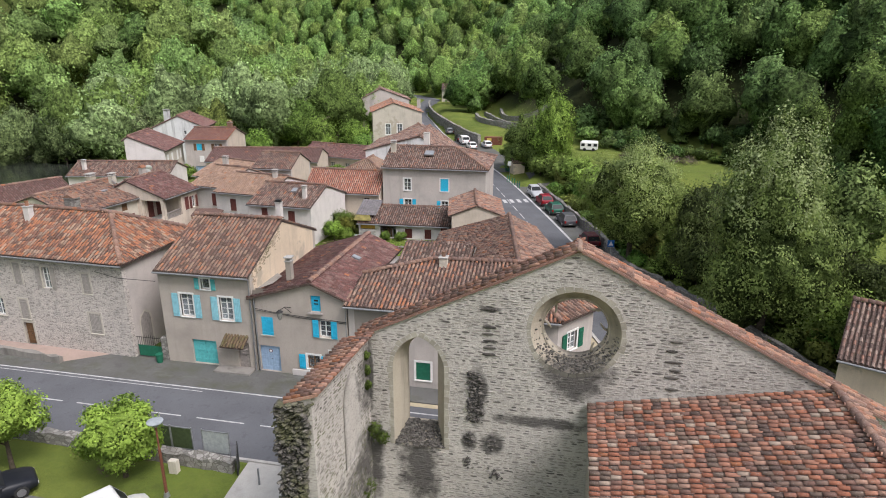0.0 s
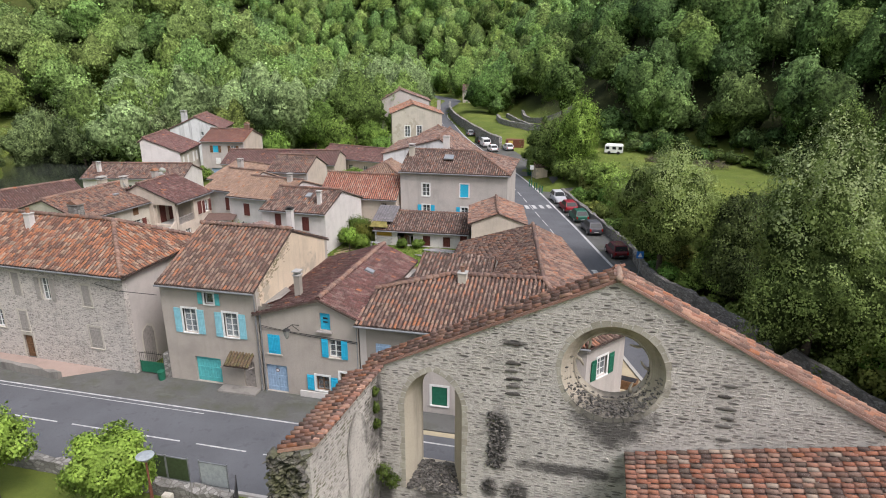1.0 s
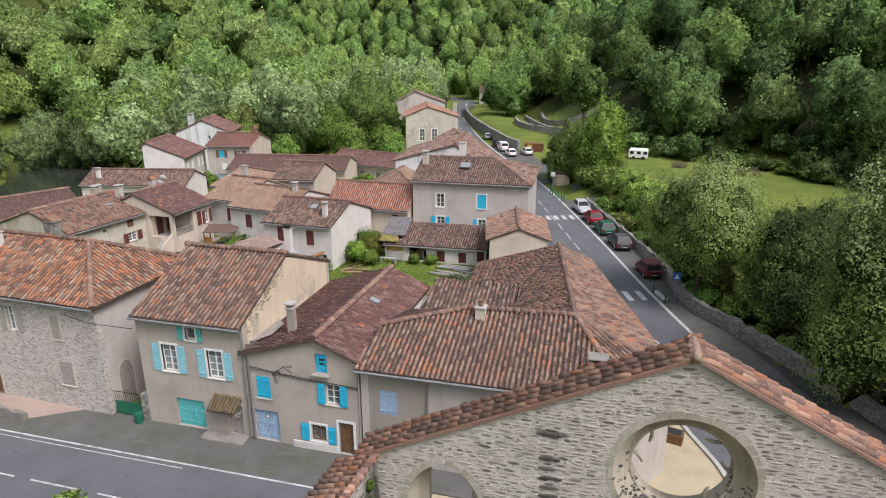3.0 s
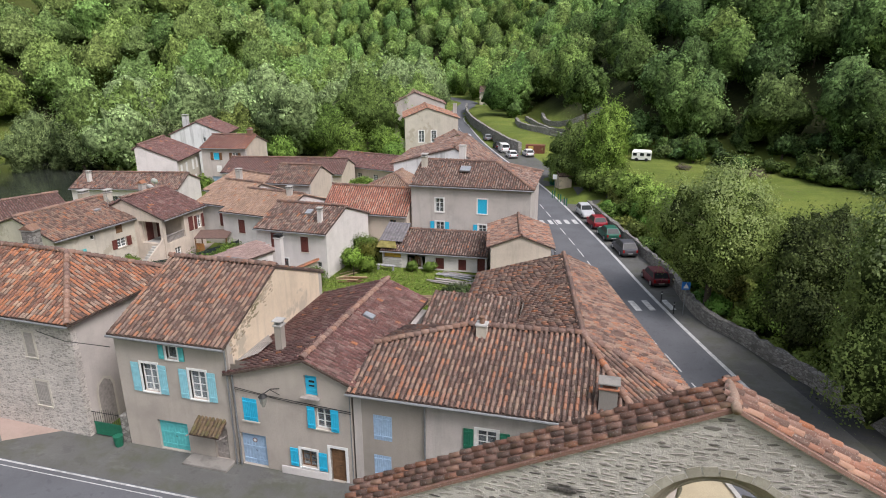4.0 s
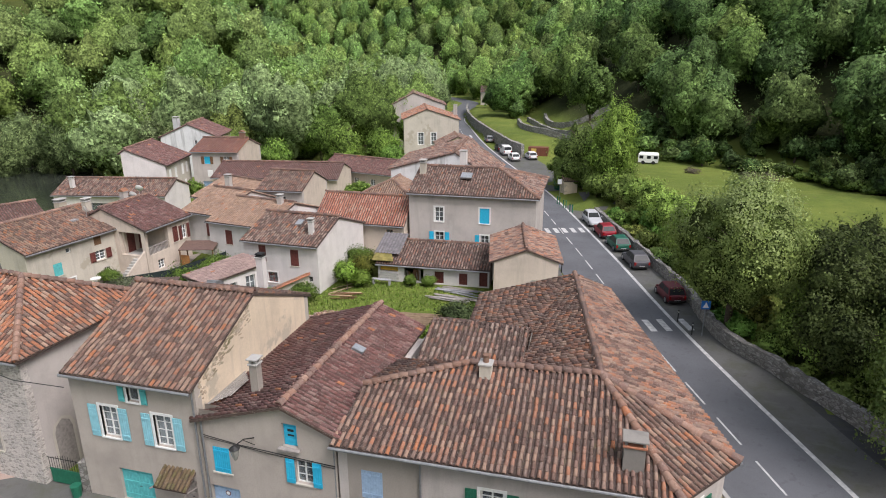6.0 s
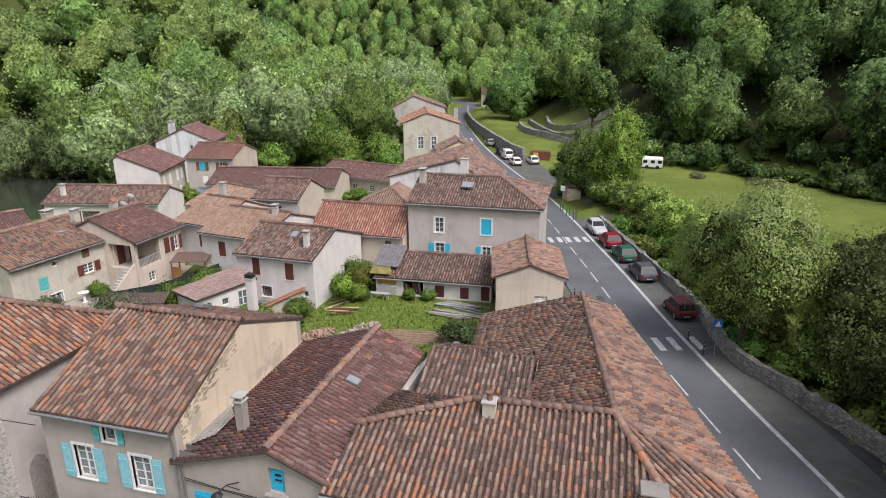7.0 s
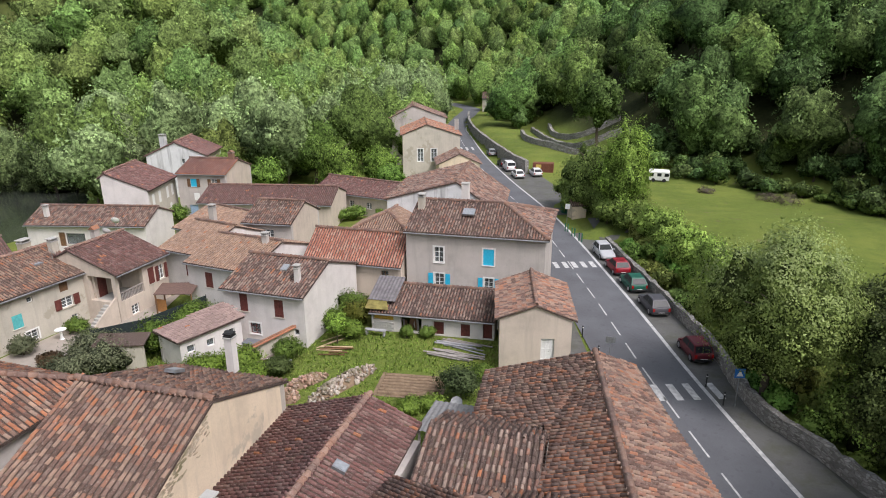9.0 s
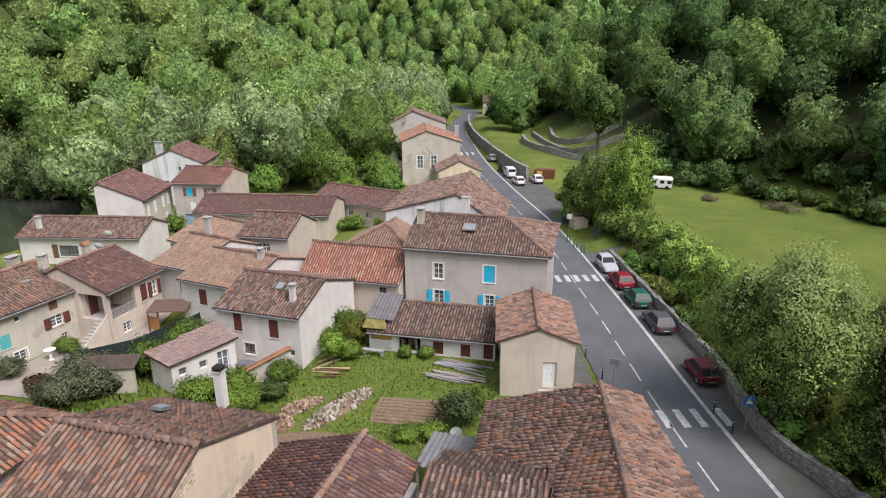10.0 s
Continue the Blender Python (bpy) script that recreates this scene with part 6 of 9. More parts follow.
def foliage_mesh(name, quads, tints, material, out):
    """quads: (4n, 3); tints: (n, 3) for each spray."""
    k = len(quads) // 4
    me = bpy.data.meshes.new(name)
    me.vertices.add(4 * k)
    me.vertices.foreach_set("co", quads.astype(np.float32).ravel())
    me.loops.add(4 * k)
    me.loops.foreach_set("vertex_index", np.arange(4 * k, dtype=np.int32))
    me.polygons.add(k)
    me.polygons.foreach_set("loop_start", np.arange(0, 4 * k, 4, dtype=np.int32))
    me.polygons.foreach_set("loop_total", np.full(k, 4, dtype=np.int32))
    me.update(calc_edges=True)
    layer = me.color_attributes.new("tint", "FLOAT_COLOR", "POINT")
    col = np.concatenate([np.repeat(tints, 4, axis=0), np.ones((4 * k, 1))], 1)
    layer.data.foreach_set("color", col.astype(np.float32).ravel())
    bend = me.attributes.new("custom_normal", "FLOAT_VECTOR", "POINT")
    bend.data.foreach_set("vector", np.repeat(out, 4, axis=0).astype(np.float32).ravel())
    me.materials.append(material)
    return me


def limbs(rng, base, height, r, top, n=7):
    """A tapered leaning trunk with limbs."""
    base, top = Vector(base), Vector(top)
    mid = base.lerp(top, 0.5) + Vector((rng.uniform(-0.2, 0.2), rng.uniform(-0.2, 0.2), 0)) * r * 4
    datas = [tube([base - Vector((0, 0, 0.4)), base + Vector((0, 0, 0.3)), mid, top], [r * 1.35, r, r * 0.7, r * 0.2], 9)]
    for i in range(n):
        t = rng.uniform(0.35, 0.9)
        p = base.lerp(mid, t * 2) if t < 0.5 else mid.lerp(top, t * 2 - 1)
        a = rng.uniform(0, 2 * math.pi)
        reach = height * rng.uniform(0.2, 0.36)
        q = p + Vector((math.cos(a) * reach, math.sin(a) * reach, reach * rng.uniform(0.5, 1.0)))
        datas.append(tube([p, p.lerp(q, 0.5) + Vector((0, 0, reach * 0.12)), q], [r * 0.4, r * 0.26, r * 0.06], 6))
    return join(*datas)


def body_mesh(name, groups, material):
    """Many bodies as one smooth mesh. groups: ((vertices, normals), faces, tints of the vertices)."""
    vs, ns, fs, cs, n = [], [], [], [], 0
    for (v, nrm), f, tints in groups:
        fs.append(f + n)
        vs.append(v)
        ns.append(nrm)
        cs.append(tints)
        n += len(v)
    v, f, c = np.concatenate(vs), np.concatenate(fs), np.concatenate(cs)
    me = bpy.data.meshes.new(name)
    me.vertices.add(len(v))
    me.vertices.foreach_set("co", v.astype(np.float32).ravel())
    me.loops.add(f.size)
    me.loops.foreach_set("vertex_index", f.astype(np.int32).ravel())
    me.polygons.add(len(f))
    me.polygons.foreach_set("loop_start", np.arange(0, f.size, 3, dtype=np.int32))
    me.polygons.foreach_set("loop_total", np.full(len(f), 3, dtype=np.int32))
    me.update(calc_edges=True)
    me.shade_smooth()
    col = np.concatenate([c, np.ones((len(v), 1))], 1)
    me.attributes.new("custom_normal", "FLOAT_VECTOR", "POINT").data.foreach_set("vector", np.concatenate(ns).astype(np.float32).ravel())
    me.color_attributes.new("tint", "FLOAT_COLOR", "POINT").data.foreach_set("color", col.astype(np.float32).ravel())
    me.materials.append(material)
    return me


def tree(name, label, x, y, height, rx, tint, n=4000, leaf=0.16, z=None, bottom=0.1, seed=0, trunk=0.28, boughs=24, low=-0.7, pale=None, loose=0.12, taper=0.0):
    rng = np.random.default_rng(seed + int(abs(x) * 31 + abs(y) * 17))
    zb = float(land(x, y)) + 0.02 if z is None else z
    e = thing(name, label, "shrub" if "shrub" in name else "tree", (x, y, zb))
    rz = height * (1 - bottom) / 2
    part("trunk", limbs(rng, (x, y, zb), min(height, rx * 2.4), trunk, (x, y, zb + height * 0.8)), MAT["bark"], e, smooth=True)
    body = Crown(rng, (x, y, zb + height - rz), rx, rz, boughs, taper, 0.62)
    per = max(14, n // 480)
    count = max(12, n // per)
    p, nn, s, out, tuft, bough = body.tufts(count, per, leaf, low, (0.1 + 0.055 * rx) / leaf, loose, 0.3)
    tone = np.array(tint) * rng.uniform(0.84, 1.16, boughs)[:, None]
    t = tone[bough] * rng.uniform(0.85, 1.15, (count, 1))[tuft] * rng.uniform(0.9, 1.1, (len(p), 1))
    # Pale blossom tint, strongest on upward tops, where it also paints in top light.
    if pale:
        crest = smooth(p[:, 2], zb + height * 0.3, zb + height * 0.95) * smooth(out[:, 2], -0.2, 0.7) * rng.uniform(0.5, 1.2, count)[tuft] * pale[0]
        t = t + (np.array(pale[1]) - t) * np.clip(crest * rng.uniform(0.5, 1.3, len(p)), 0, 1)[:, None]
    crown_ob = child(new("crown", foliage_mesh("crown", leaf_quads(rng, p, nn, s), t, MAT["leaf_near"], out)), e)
    shape = FINE if n > 2500 else COARSE
    # Inner foliage toned down to paint the shade between the tufts.
    shade_tone = tone[body.reach(shape[0])[1]] * 0.55
    child(new("inner_crown", body_mesh("inner_crown", [(body.skin(shape, 0.93), shape[1], shade_tone)], MAT["leaf_body"])), crown_ob)
    return e


def scatter(test, x0, x1, y0, y1, gap, seed):
    """Jittered grid points that pass the test."""
    rng = np.random.default_rng(seed)
    pts = []
    for gxx in np.arange(x0, x1, gap):
        for gyy in np.arange(y0, y1, gap):
            x, y = gxx + rng.uniform(-0.8, 0.8) * gap, gyy + rng.uniform(-0.8, 0.8) * gap
            if test(x, y):
                pts.append((x, y))
    return pts


def woods(name, label, pts, seed, tint_of, size_of, far_from=(-3, 15)):
    """A wood: many crowns of leaf clumps, coarser with distance, and the sprays over them."""
    rng = np.random.default_rng(seed)
    quads, tints, trunks, outs, groups = [], [], [], [], []
    for x, y in pts:
        z = float(land(x, y))
        dist = math.hypot(x - far_from[0], y - far_from[1])
        h, r = size_of(rng, x, y)
        boughs = int(rng.integers(18, 30))
        body = Crown(rng, (x, y, z + h * 0.5), r * 1.05, h * 0.52, boughs, rng.uniform(0.05, 0.22))
        tint = tint_of(rng, x, y)
        count, per, leaf, shape = (46, 8, 0.22, SMALL) if r < 3 else (300, 11, 0.21, FINE) if dist < 110 else (125, 10, 0.28, COARSE) if dist < 190 else (66, 8, 0.41, SMALL)
        p, nn, s, out, tuft, bough = body.tufts(count, per, leaf, -0.8)
        tone = tint * rng.uniform(0.86, 1.14, boughs)[:, None]
        quads.append(leaf_quads(rng, p, nn, s))
        outs.append(out)
        tints.append(tone[bough] * rng.uniform(0.85, 1.15, (count, 1))[tuft] * rng.uniform(0.9, 1.1, (len(p), 1)))
        # Bodies get a darker tone as painted shade behind the sprays.
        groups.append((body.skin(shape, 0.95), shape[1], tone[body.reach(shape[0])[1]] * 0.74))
        if dist < 165:
            trunks.append(tube([(x, y, z - 0.5), (x + 0.1, y, z + h * 0.35), (x, y + 0.1, z + h * 0.6)], [0.22, 0.16, 0.06], 5, False))
    ob = tagged(new(name, foliage_mesh(name, np.concatenate(quads), np.concatenate(tints), MAT["leaf_hill"], np.concatenate(outs))), label, "woods", kind="stuff")
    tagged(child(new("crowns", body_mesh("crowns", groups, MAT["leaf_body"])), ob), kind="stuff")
    if trunks:
        tagged(part("trunks", join(*trunks), MAT["bark"], ob, smooth=True), kind="stuff")
    return ob


def seen(x, y):
    a = math.degrees(math.atan2(x + 2, y - 5))
    rise = (float(land(x, y)) - 21) / math.hypot(x + 3, y - 10)
    return -54 < a < 29 and y > 30 and rise < 0.105


FAR_ROAD = [(-43.5, 181.4), (-49.0, 199), (-53.2, 226), (-55.5, 245), (-60, 264)]


def on_right(x, y):
    r = float(side(RIGHT, x, y))
    return seen(x, y) and (-5 if y > 190 else 1) < r < 125 and float(land(x, y)) < 110 and not (-28 < x < 3 and 140 < y < 184 and r < 16) and clear_of_road(x, y)


def clear_of_road(x, y):
    return abs(float(side(FAR_ROAD, x, y))) > 6.5 and not (-54 < x < -42 and 226 < y < 260)


def on_left(x, y):
    l = -float(side(LEFT, x, y))
    return seen(x, y) and 6 < l < 170 and float(land(x, y)) < 110


def by_river(x, y):
    l = -float(side(LEFT, x, y))
    riv = float(side(RIVER, x, y))
    return seen(x, y) and -34 < l <= 6 and x < -44 and abs(riv) > 7 and (y > 96 or (x < -99 and y > 50)) and not (x > -80 and y < 112) and clear_of_road(x, y)


def tint_left(rng, x, y):
    far = smooth(y, 250, 340)
    return (np.array([1.98, 1.95, 1.9]) * (1 - far) + np.array([1.75, 1.74, 1.6]) * far) * rng.uniform(0.72, 1.25) * np.array([rng.uniform(0.88, 1.14), 1.0, rng.uniform(0.88, 1.2)])


def tint_right(rng, x, y):
    """Mixed woods: darker high up beside the meadow, lighter far off, young growth at the foot."""
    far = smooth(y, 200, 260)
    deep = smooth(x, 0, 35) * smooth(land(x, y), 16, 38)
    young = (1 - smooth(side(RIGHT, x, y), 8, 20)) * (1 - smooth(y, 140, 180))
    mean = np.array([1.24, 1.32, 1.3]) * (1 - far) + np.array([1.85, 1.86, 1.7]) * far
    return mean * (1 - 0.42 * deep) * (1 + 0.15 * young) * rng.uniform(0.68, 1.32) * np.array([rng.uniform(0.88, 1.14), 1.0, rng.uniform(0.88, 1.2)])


def edge_size(g, x, y):
    if float(side(RIGHT, x, y)) < 5 and y < 190:
        return g.uniform(5, 9), g.uniform(2.4, 3.8)
    return g.uniform(12, 18), g.uniform(4.6, 7.0)


def tint_willow(rng, x, y):
    return (np.array([2.5, 2.25, 3.3]) if rng.random() < 0.65 else np.array([1.8, 1.75, 1.6])) * rng.uniform(0.8, 1.2)


woods("wooded_hillside_left", "bright green spring woods on the far hillside", scatter(on_left, -420, -40, 30, 460, 9.4, 3), 21, tint_left, lambda g, x, y: (g.uniform(11, 17), g.uniform(5.0, 7.6)))
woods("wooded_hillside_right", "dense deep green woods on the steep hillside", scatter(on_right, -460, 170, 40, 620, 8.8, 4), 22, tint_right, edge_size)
woods("riverside_willows", "grey-green willows and poplars along the river", scatter(by_river, -170, -40, 90, 300, 8.6, 5), 23, tint_willow, lambda g, x, y: (g.uniform(11, 19), g.uniform(4.6, 7.4)))

# The shade inside the wood's edge is put into the tint, stronger eastward.
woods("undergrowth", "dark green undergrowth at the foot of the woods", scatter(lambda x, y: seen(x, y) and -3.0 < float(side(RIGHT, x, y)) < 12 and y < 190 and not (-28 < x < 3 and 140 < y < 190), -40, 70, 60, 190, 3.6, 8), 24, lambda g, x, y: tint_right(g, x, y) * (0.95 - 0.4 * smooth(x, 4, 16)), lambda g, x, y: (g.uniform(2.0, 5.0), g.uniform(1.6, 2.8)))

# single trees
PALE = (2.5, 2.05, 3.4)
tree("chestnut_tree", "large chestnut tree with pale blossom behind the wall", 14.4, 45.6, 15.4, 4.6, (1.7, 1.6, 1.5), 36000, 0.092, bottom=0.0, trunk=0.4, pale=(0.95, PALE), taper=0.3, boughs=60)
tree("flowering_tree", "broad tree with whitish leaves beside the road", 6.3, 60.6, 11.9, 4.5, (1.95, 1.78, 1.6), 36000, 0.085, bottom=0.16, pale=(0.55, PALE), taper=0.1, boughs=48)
tree("young_ash_tree", "light green young ash tree by the road", -2.5, 101.0, 13.3, 3.6, (2.1, 2.2, 1.4), 8000, 0.13, bottom=0.0, taper=0.3, boughs=34)
tree("roadside_tree", "olive green tree beside the parking bay", -7.4, 106.0, 9.2, 3.9, (1.4, 1.35, 1.2), 6500, 0.13, bottom=0.0)
tree("slender_tree", "slender pale green tree at the meadow's edge", 21.5, 52.0, 11.0, 2.8, (1.4, 1.35, 1.4), 5000, 0.16, bottom=0.05)
tree("tall_oak_tree", "tall bare-trunked tree over the terraces", -7.5, 152.0, 17.0, 4.8, (0.95, 1.05, 0.9), 4000, 0.24, bottom=0.3, trunk=0.35)
tree("wood_edge_tree", "light green tree at the wood's edge", 38.5, 115.0, 12.0, 3.8, (1.3, 1.3, 1.1), 4000, 0.18, bottom=0.0)
for x, y, h, r in [(-5.2, 102.6, 4.6, 2.4), (-3.6, 98.6, 4.0, 2.2), (-9.0, 106.6, 4.4, 2.3), (-6.6, 104.6, 5.0, 2.6), (-1.2, 99.8, 3.6, 2.2), (-1.6, 102.8, 4.6, 2.4), (-4.4, 99.4, 3.0, 1.8), (-2.0, 97.2, 3.2, 1.9), (-0.2, 96.2, 3.4, 2.0), (-8.4, 110.2, 5.0, 2.5), (-10.2, 111.6, 4.6, 2.2)]:
    tree("thicket_tree", "olive green bushy growth round the roadside trees", x, y, h, r, (1.55, 1.5, 1.2), 2600, 0.13, bottom=0.0, trunk=0.1, low=-0.6)
for x, y, h, r in [(10.2, 56.6, 4.2, 2.0), (12.6, 58.4, 4.6, 2.4), (6.4, 72.0, 5.6, 2.5), (5.2, 77.5, 5.0, 2.4), (3.8, 82.5, 4.6, 2.2), (2.2, 87.0, 5.0, 2.3), (0.4, 91.5, 4.6, 2.1), (19.2, 42.0, 4.5, 2.4), (13.2, 52.0, 3.6, 2.0), (11.6, 54.4, 3.4, 1.8), (7.2, 67.5, 4.4, 2.2), (17.4, 46.4, 3.0, 1.9)]:
    tree("wall_tree", "dense green undergrowth tree behind the wall", x, y, h, r, tuple(c * (1.0 + 0.3 * math.sin(y * 1.3)) for c in (2.2, 2.2, 1.6)), 3400, 0.115, bottom=0.0, trunk=0.12, low=-0.5)
for i in range(44):
    yy = 36.0 + i * 1.3
    k = max(i_ for i_ in range(len(WALL) - 1) if WALL[i_][1] <= yy)
    xx = WALL[k][0] + (WALL[k + 1][0] - WALL[k][0]) * (yy - WALL[k][1]) / (WALL[k + 1][1] - WALL[k][1])
    tree("shrub", "low green undergrowth along the wall", xx + 1.5 + 1.5 * (i % 2), yy, 1.7 + 0.6 * math.sin(i * 2.1) + 0.6 * (i % 2), 1.2 + 0.25 * math.sin(i * 1.3), (1.6 + 0.3 * math.sin(i * 3.7), 1.65 + 0.25 * math.sin(i * 2.9), 1.2), 1300, 0.12, bottom=0.0, trunk=0.06, low=-0.4)
tree("lime_tree", "round bright green clipped tree in the lawn", -20.8, 22.5, 4.0, 2.05, (2.2, 2.2, 1.3), 12000, 0.085, bottom=0.26, trunk=0.12, loose=0.08)
tree("lime_tree", "round bright green clipped tree in the lawn", -26.9, 21.9, 4.4, 2.1, (2.2, 2.2, 1.3), 12000, 0.085, bottom=0.34, trunk=0.12, loose=0.08)
# behind the village, towards the river
for x, y, h, r, t in [(-47, 112, 9, 4.2, (1.15, 1.2, 0.8)), (-41, 116, 7, 3.6, (1.2, 1.3, 0.8)), (-54, 118, 12, 5.2, (1.0, 1.1, 0.8)), (-62, 122, 14, 5.6, (1.1, 1.1, 1.2)), (-50, 130, 17, 7.0, (1.15, 1.15, 1.0)), (-43, 106, 5, 2.2, (1.3, 1.4, 0.8)), (-72, 118, 11, 4.8, (1.3, 1.1, 1.0)),
                      (-38, 112, 5, 2.6, (1.0, 1.2, 0.8)), (-46, 142, 12, 5.0, (1.1, 1.2, 0.9)), (-82, 106, 9, 4.2, (1.4, 1.2, 1.9)), (-88, 112, 13, 5.0, (1.4, 1.2, 1.9)), (-80, 124, 14, 5.4, (1.3, 1.15, 1.7)), (-98, 106, 14, 5.2, (1.2, 1.1, 1.5)), (-34, 108, 3.4, 1.8, (1.3, 1.4, 0.8)), (-66, 110, 7, 3.4, (1.2, 1.2, 0.9)), (-58, 108, 6, 3.0, (1.1, 1.25, 0.8)), (-76, 108, 8, 3.6, (1.3, 1.15, 1.6))]:
    tree("garden_tree", "leafy tree behind the village roofs", x, y, h, r, tuple(1.5 * c for c in t), 3600, 0.14, bottom=0.0)
for x, y, h, r in [(-104, 108, 11, 4.6), (-98, 113, 12, 5.0), (-109, 103, 10, 4.4), (-113, 97, 9, 4.4), (-105, 117, 13, 5.2), (-91, 110, 7, 3.6), (-119, 91, 10, 4.6), (-113, 111, 13, 5.0), (-104.5, 91, 4.5, 2.8), (-122, 104, 13, 5.4)]:
    tree("willow_tree", "grey-green willow leaning over the river bank", x, y, h, r, (2.1, 1.9, 2.6), 3200, 0.15, bottom=0.0)
# plants rooted in the ruined walls
for x, y, z, r in [(-7.5, 22.1, 4.75, 0.32), (-7.15, 22.2, 4.35, 0.3), (-7.72, 22.05, 7.6, 0.18), (-7.72, 22.05, 6.9, 0.2), (-7.72, 22.05, 8.3, 0.15), (-8.0, 19.0, 2.6, 0.35), (-7.8, 21.6, 2.0, 0.5)]:
    rng = np.random.default_rng(int(z * 100 + r * 1000))
    tuft = Crown(rng, (x, y, z), r, r * 1.3, 6)
    p, nn, s, out, _, _ = tuft.tufts(40, 12, 0.045, -1.0, 2.0, 0.15)
    e = thing("wall_plant", "dark green moss and weeds rooted in the church wall", "plant", (x, y, z))
    child(new("leaves", foliage_mesh("leaves", leaf_quads(rng, p, nn, s), np.tile([[0.75, 0.75, 0.5]], (len(p), 1)), MAT["leaf_near"], out)), e)
for x, y, h, r in [(12.0, 57.0, 7.6, 2.7), (14.6, 60.5, 7.2, 2.7), (15.4, 54.2, 7.0, 2.7), (11.8, 53.0, 5.0, 2.0), (17.5, 58.0, 6.0, 2.6), (10.6, 55.2, 5.4, 2.2), (13.4, 56.2, 6.4, 2.6), (16.6, 52.0, 5.6, 2.6), (18.6, 54.4, 5.4, 2.6), (13.6, 66.5, 6.0, 2.4), (16.2, 67.5, 6.5, 2.8), (18.2, 71.0, 6.0, 2.8), (19.5, 49.5, 5.5, 2.6), (22.0, 47.0, 5.0, 2.6)]:
    tree("dark_tree", "dark brownish green bushy tree behind the wall", x, y, h, r, (0.6, 0.56, 0.5), 5000, 0.1, bottom=0.0, trunk=0.14, low=-0.5)
for x, y, h, r in [(21.5, 121.7, 1.2, 2.0), (10.8, 126.5, 0.8, 1.3), (19.3, 123.0, 1.0, 1.6)]:
    rng = np.random.default_rng(int(x * 10))
    pile = Crown(rng, (x, y, float(land(x, y)) + h * 0.25), r, h, 8)
    p, nn, s, out, _, _ = pile.tufts(90, 10, 0.12, -0.2, 2.0, 0.15)
    e = thing("brush_heap", "heap of cut grey-brown brush on the meadow", "brush", (x, y, 0))
    child(new("brushwood", foliage_mesh("brushwood", leaf_quads(rng, p, nn, s * np.array(0.8)), np.tile([[1.1, 0.62, 1.6]], (len(p), 1)), MAT["leaf_near"], out)), e)
for i in range(14):
    f = i / 13
    x, y = 25.5 + 10.5 * f, 127.5 - 17.5 * f + 1.2 * math.sin(i * 2.3)
    tree("bank_shrub", "low dark shrub on the bank at the wood's edge", x, y, 1.5 + 0.5 * math.sin(i * 1.7), 1.7, (0.95, 1.0, 0.7), 700, 0.16, bottom=0.0, trunk=0.06, low=-0.3)
for x, y, h, r in [(-37.9, 97.2, 2.2, 1.5), (-34.6, 99.0, 1.6, 1.2), (-61.0, 90.2, 2.4, 1.4), (-39.5, 95.5, 1.8, 1.3), (-79.0, 97.5, 2.6, 1.8), (-42.0, 97.0, 2.4, 1.6)]:
    tree("shrub", "green courtyard shrub between the houses", x, y, h, r, (1.5, 1.6, 1.1), 1800, 0.1, bottom=0.0, trunk=0.06, low=-0.3)


# ---- vehicles ----
def car_paint(name, colour):
    n = Nodes(name, 0.45, 0.0, 0.3)
    return n.done(n.mix(n.mask(n.noise(3, 4), 0.4, 0.8), colour, [c * 0.8 + 0.01 for c in colour]))


RUBBER = plain("tyre_rubber", (0.02, 0.02, 0.02), 0.9)
ALLOY = plain("wheel_rim", (0.4, 0.4, 0.42), 0.35, 0.8)
DARK_GLASS = plain("tinted_car_glass", (0.015, 0.018, 0.02), 0.3, 0, 0.1, 3, 0.15)
LAMP_RED = plain("red_lamp_lens", (0.3, 0.01, 0.01), 0.2)
LAMP_CLEAR = plain("clear_lamp_lens", (0.6, 0.6, 0.58), 0.15)


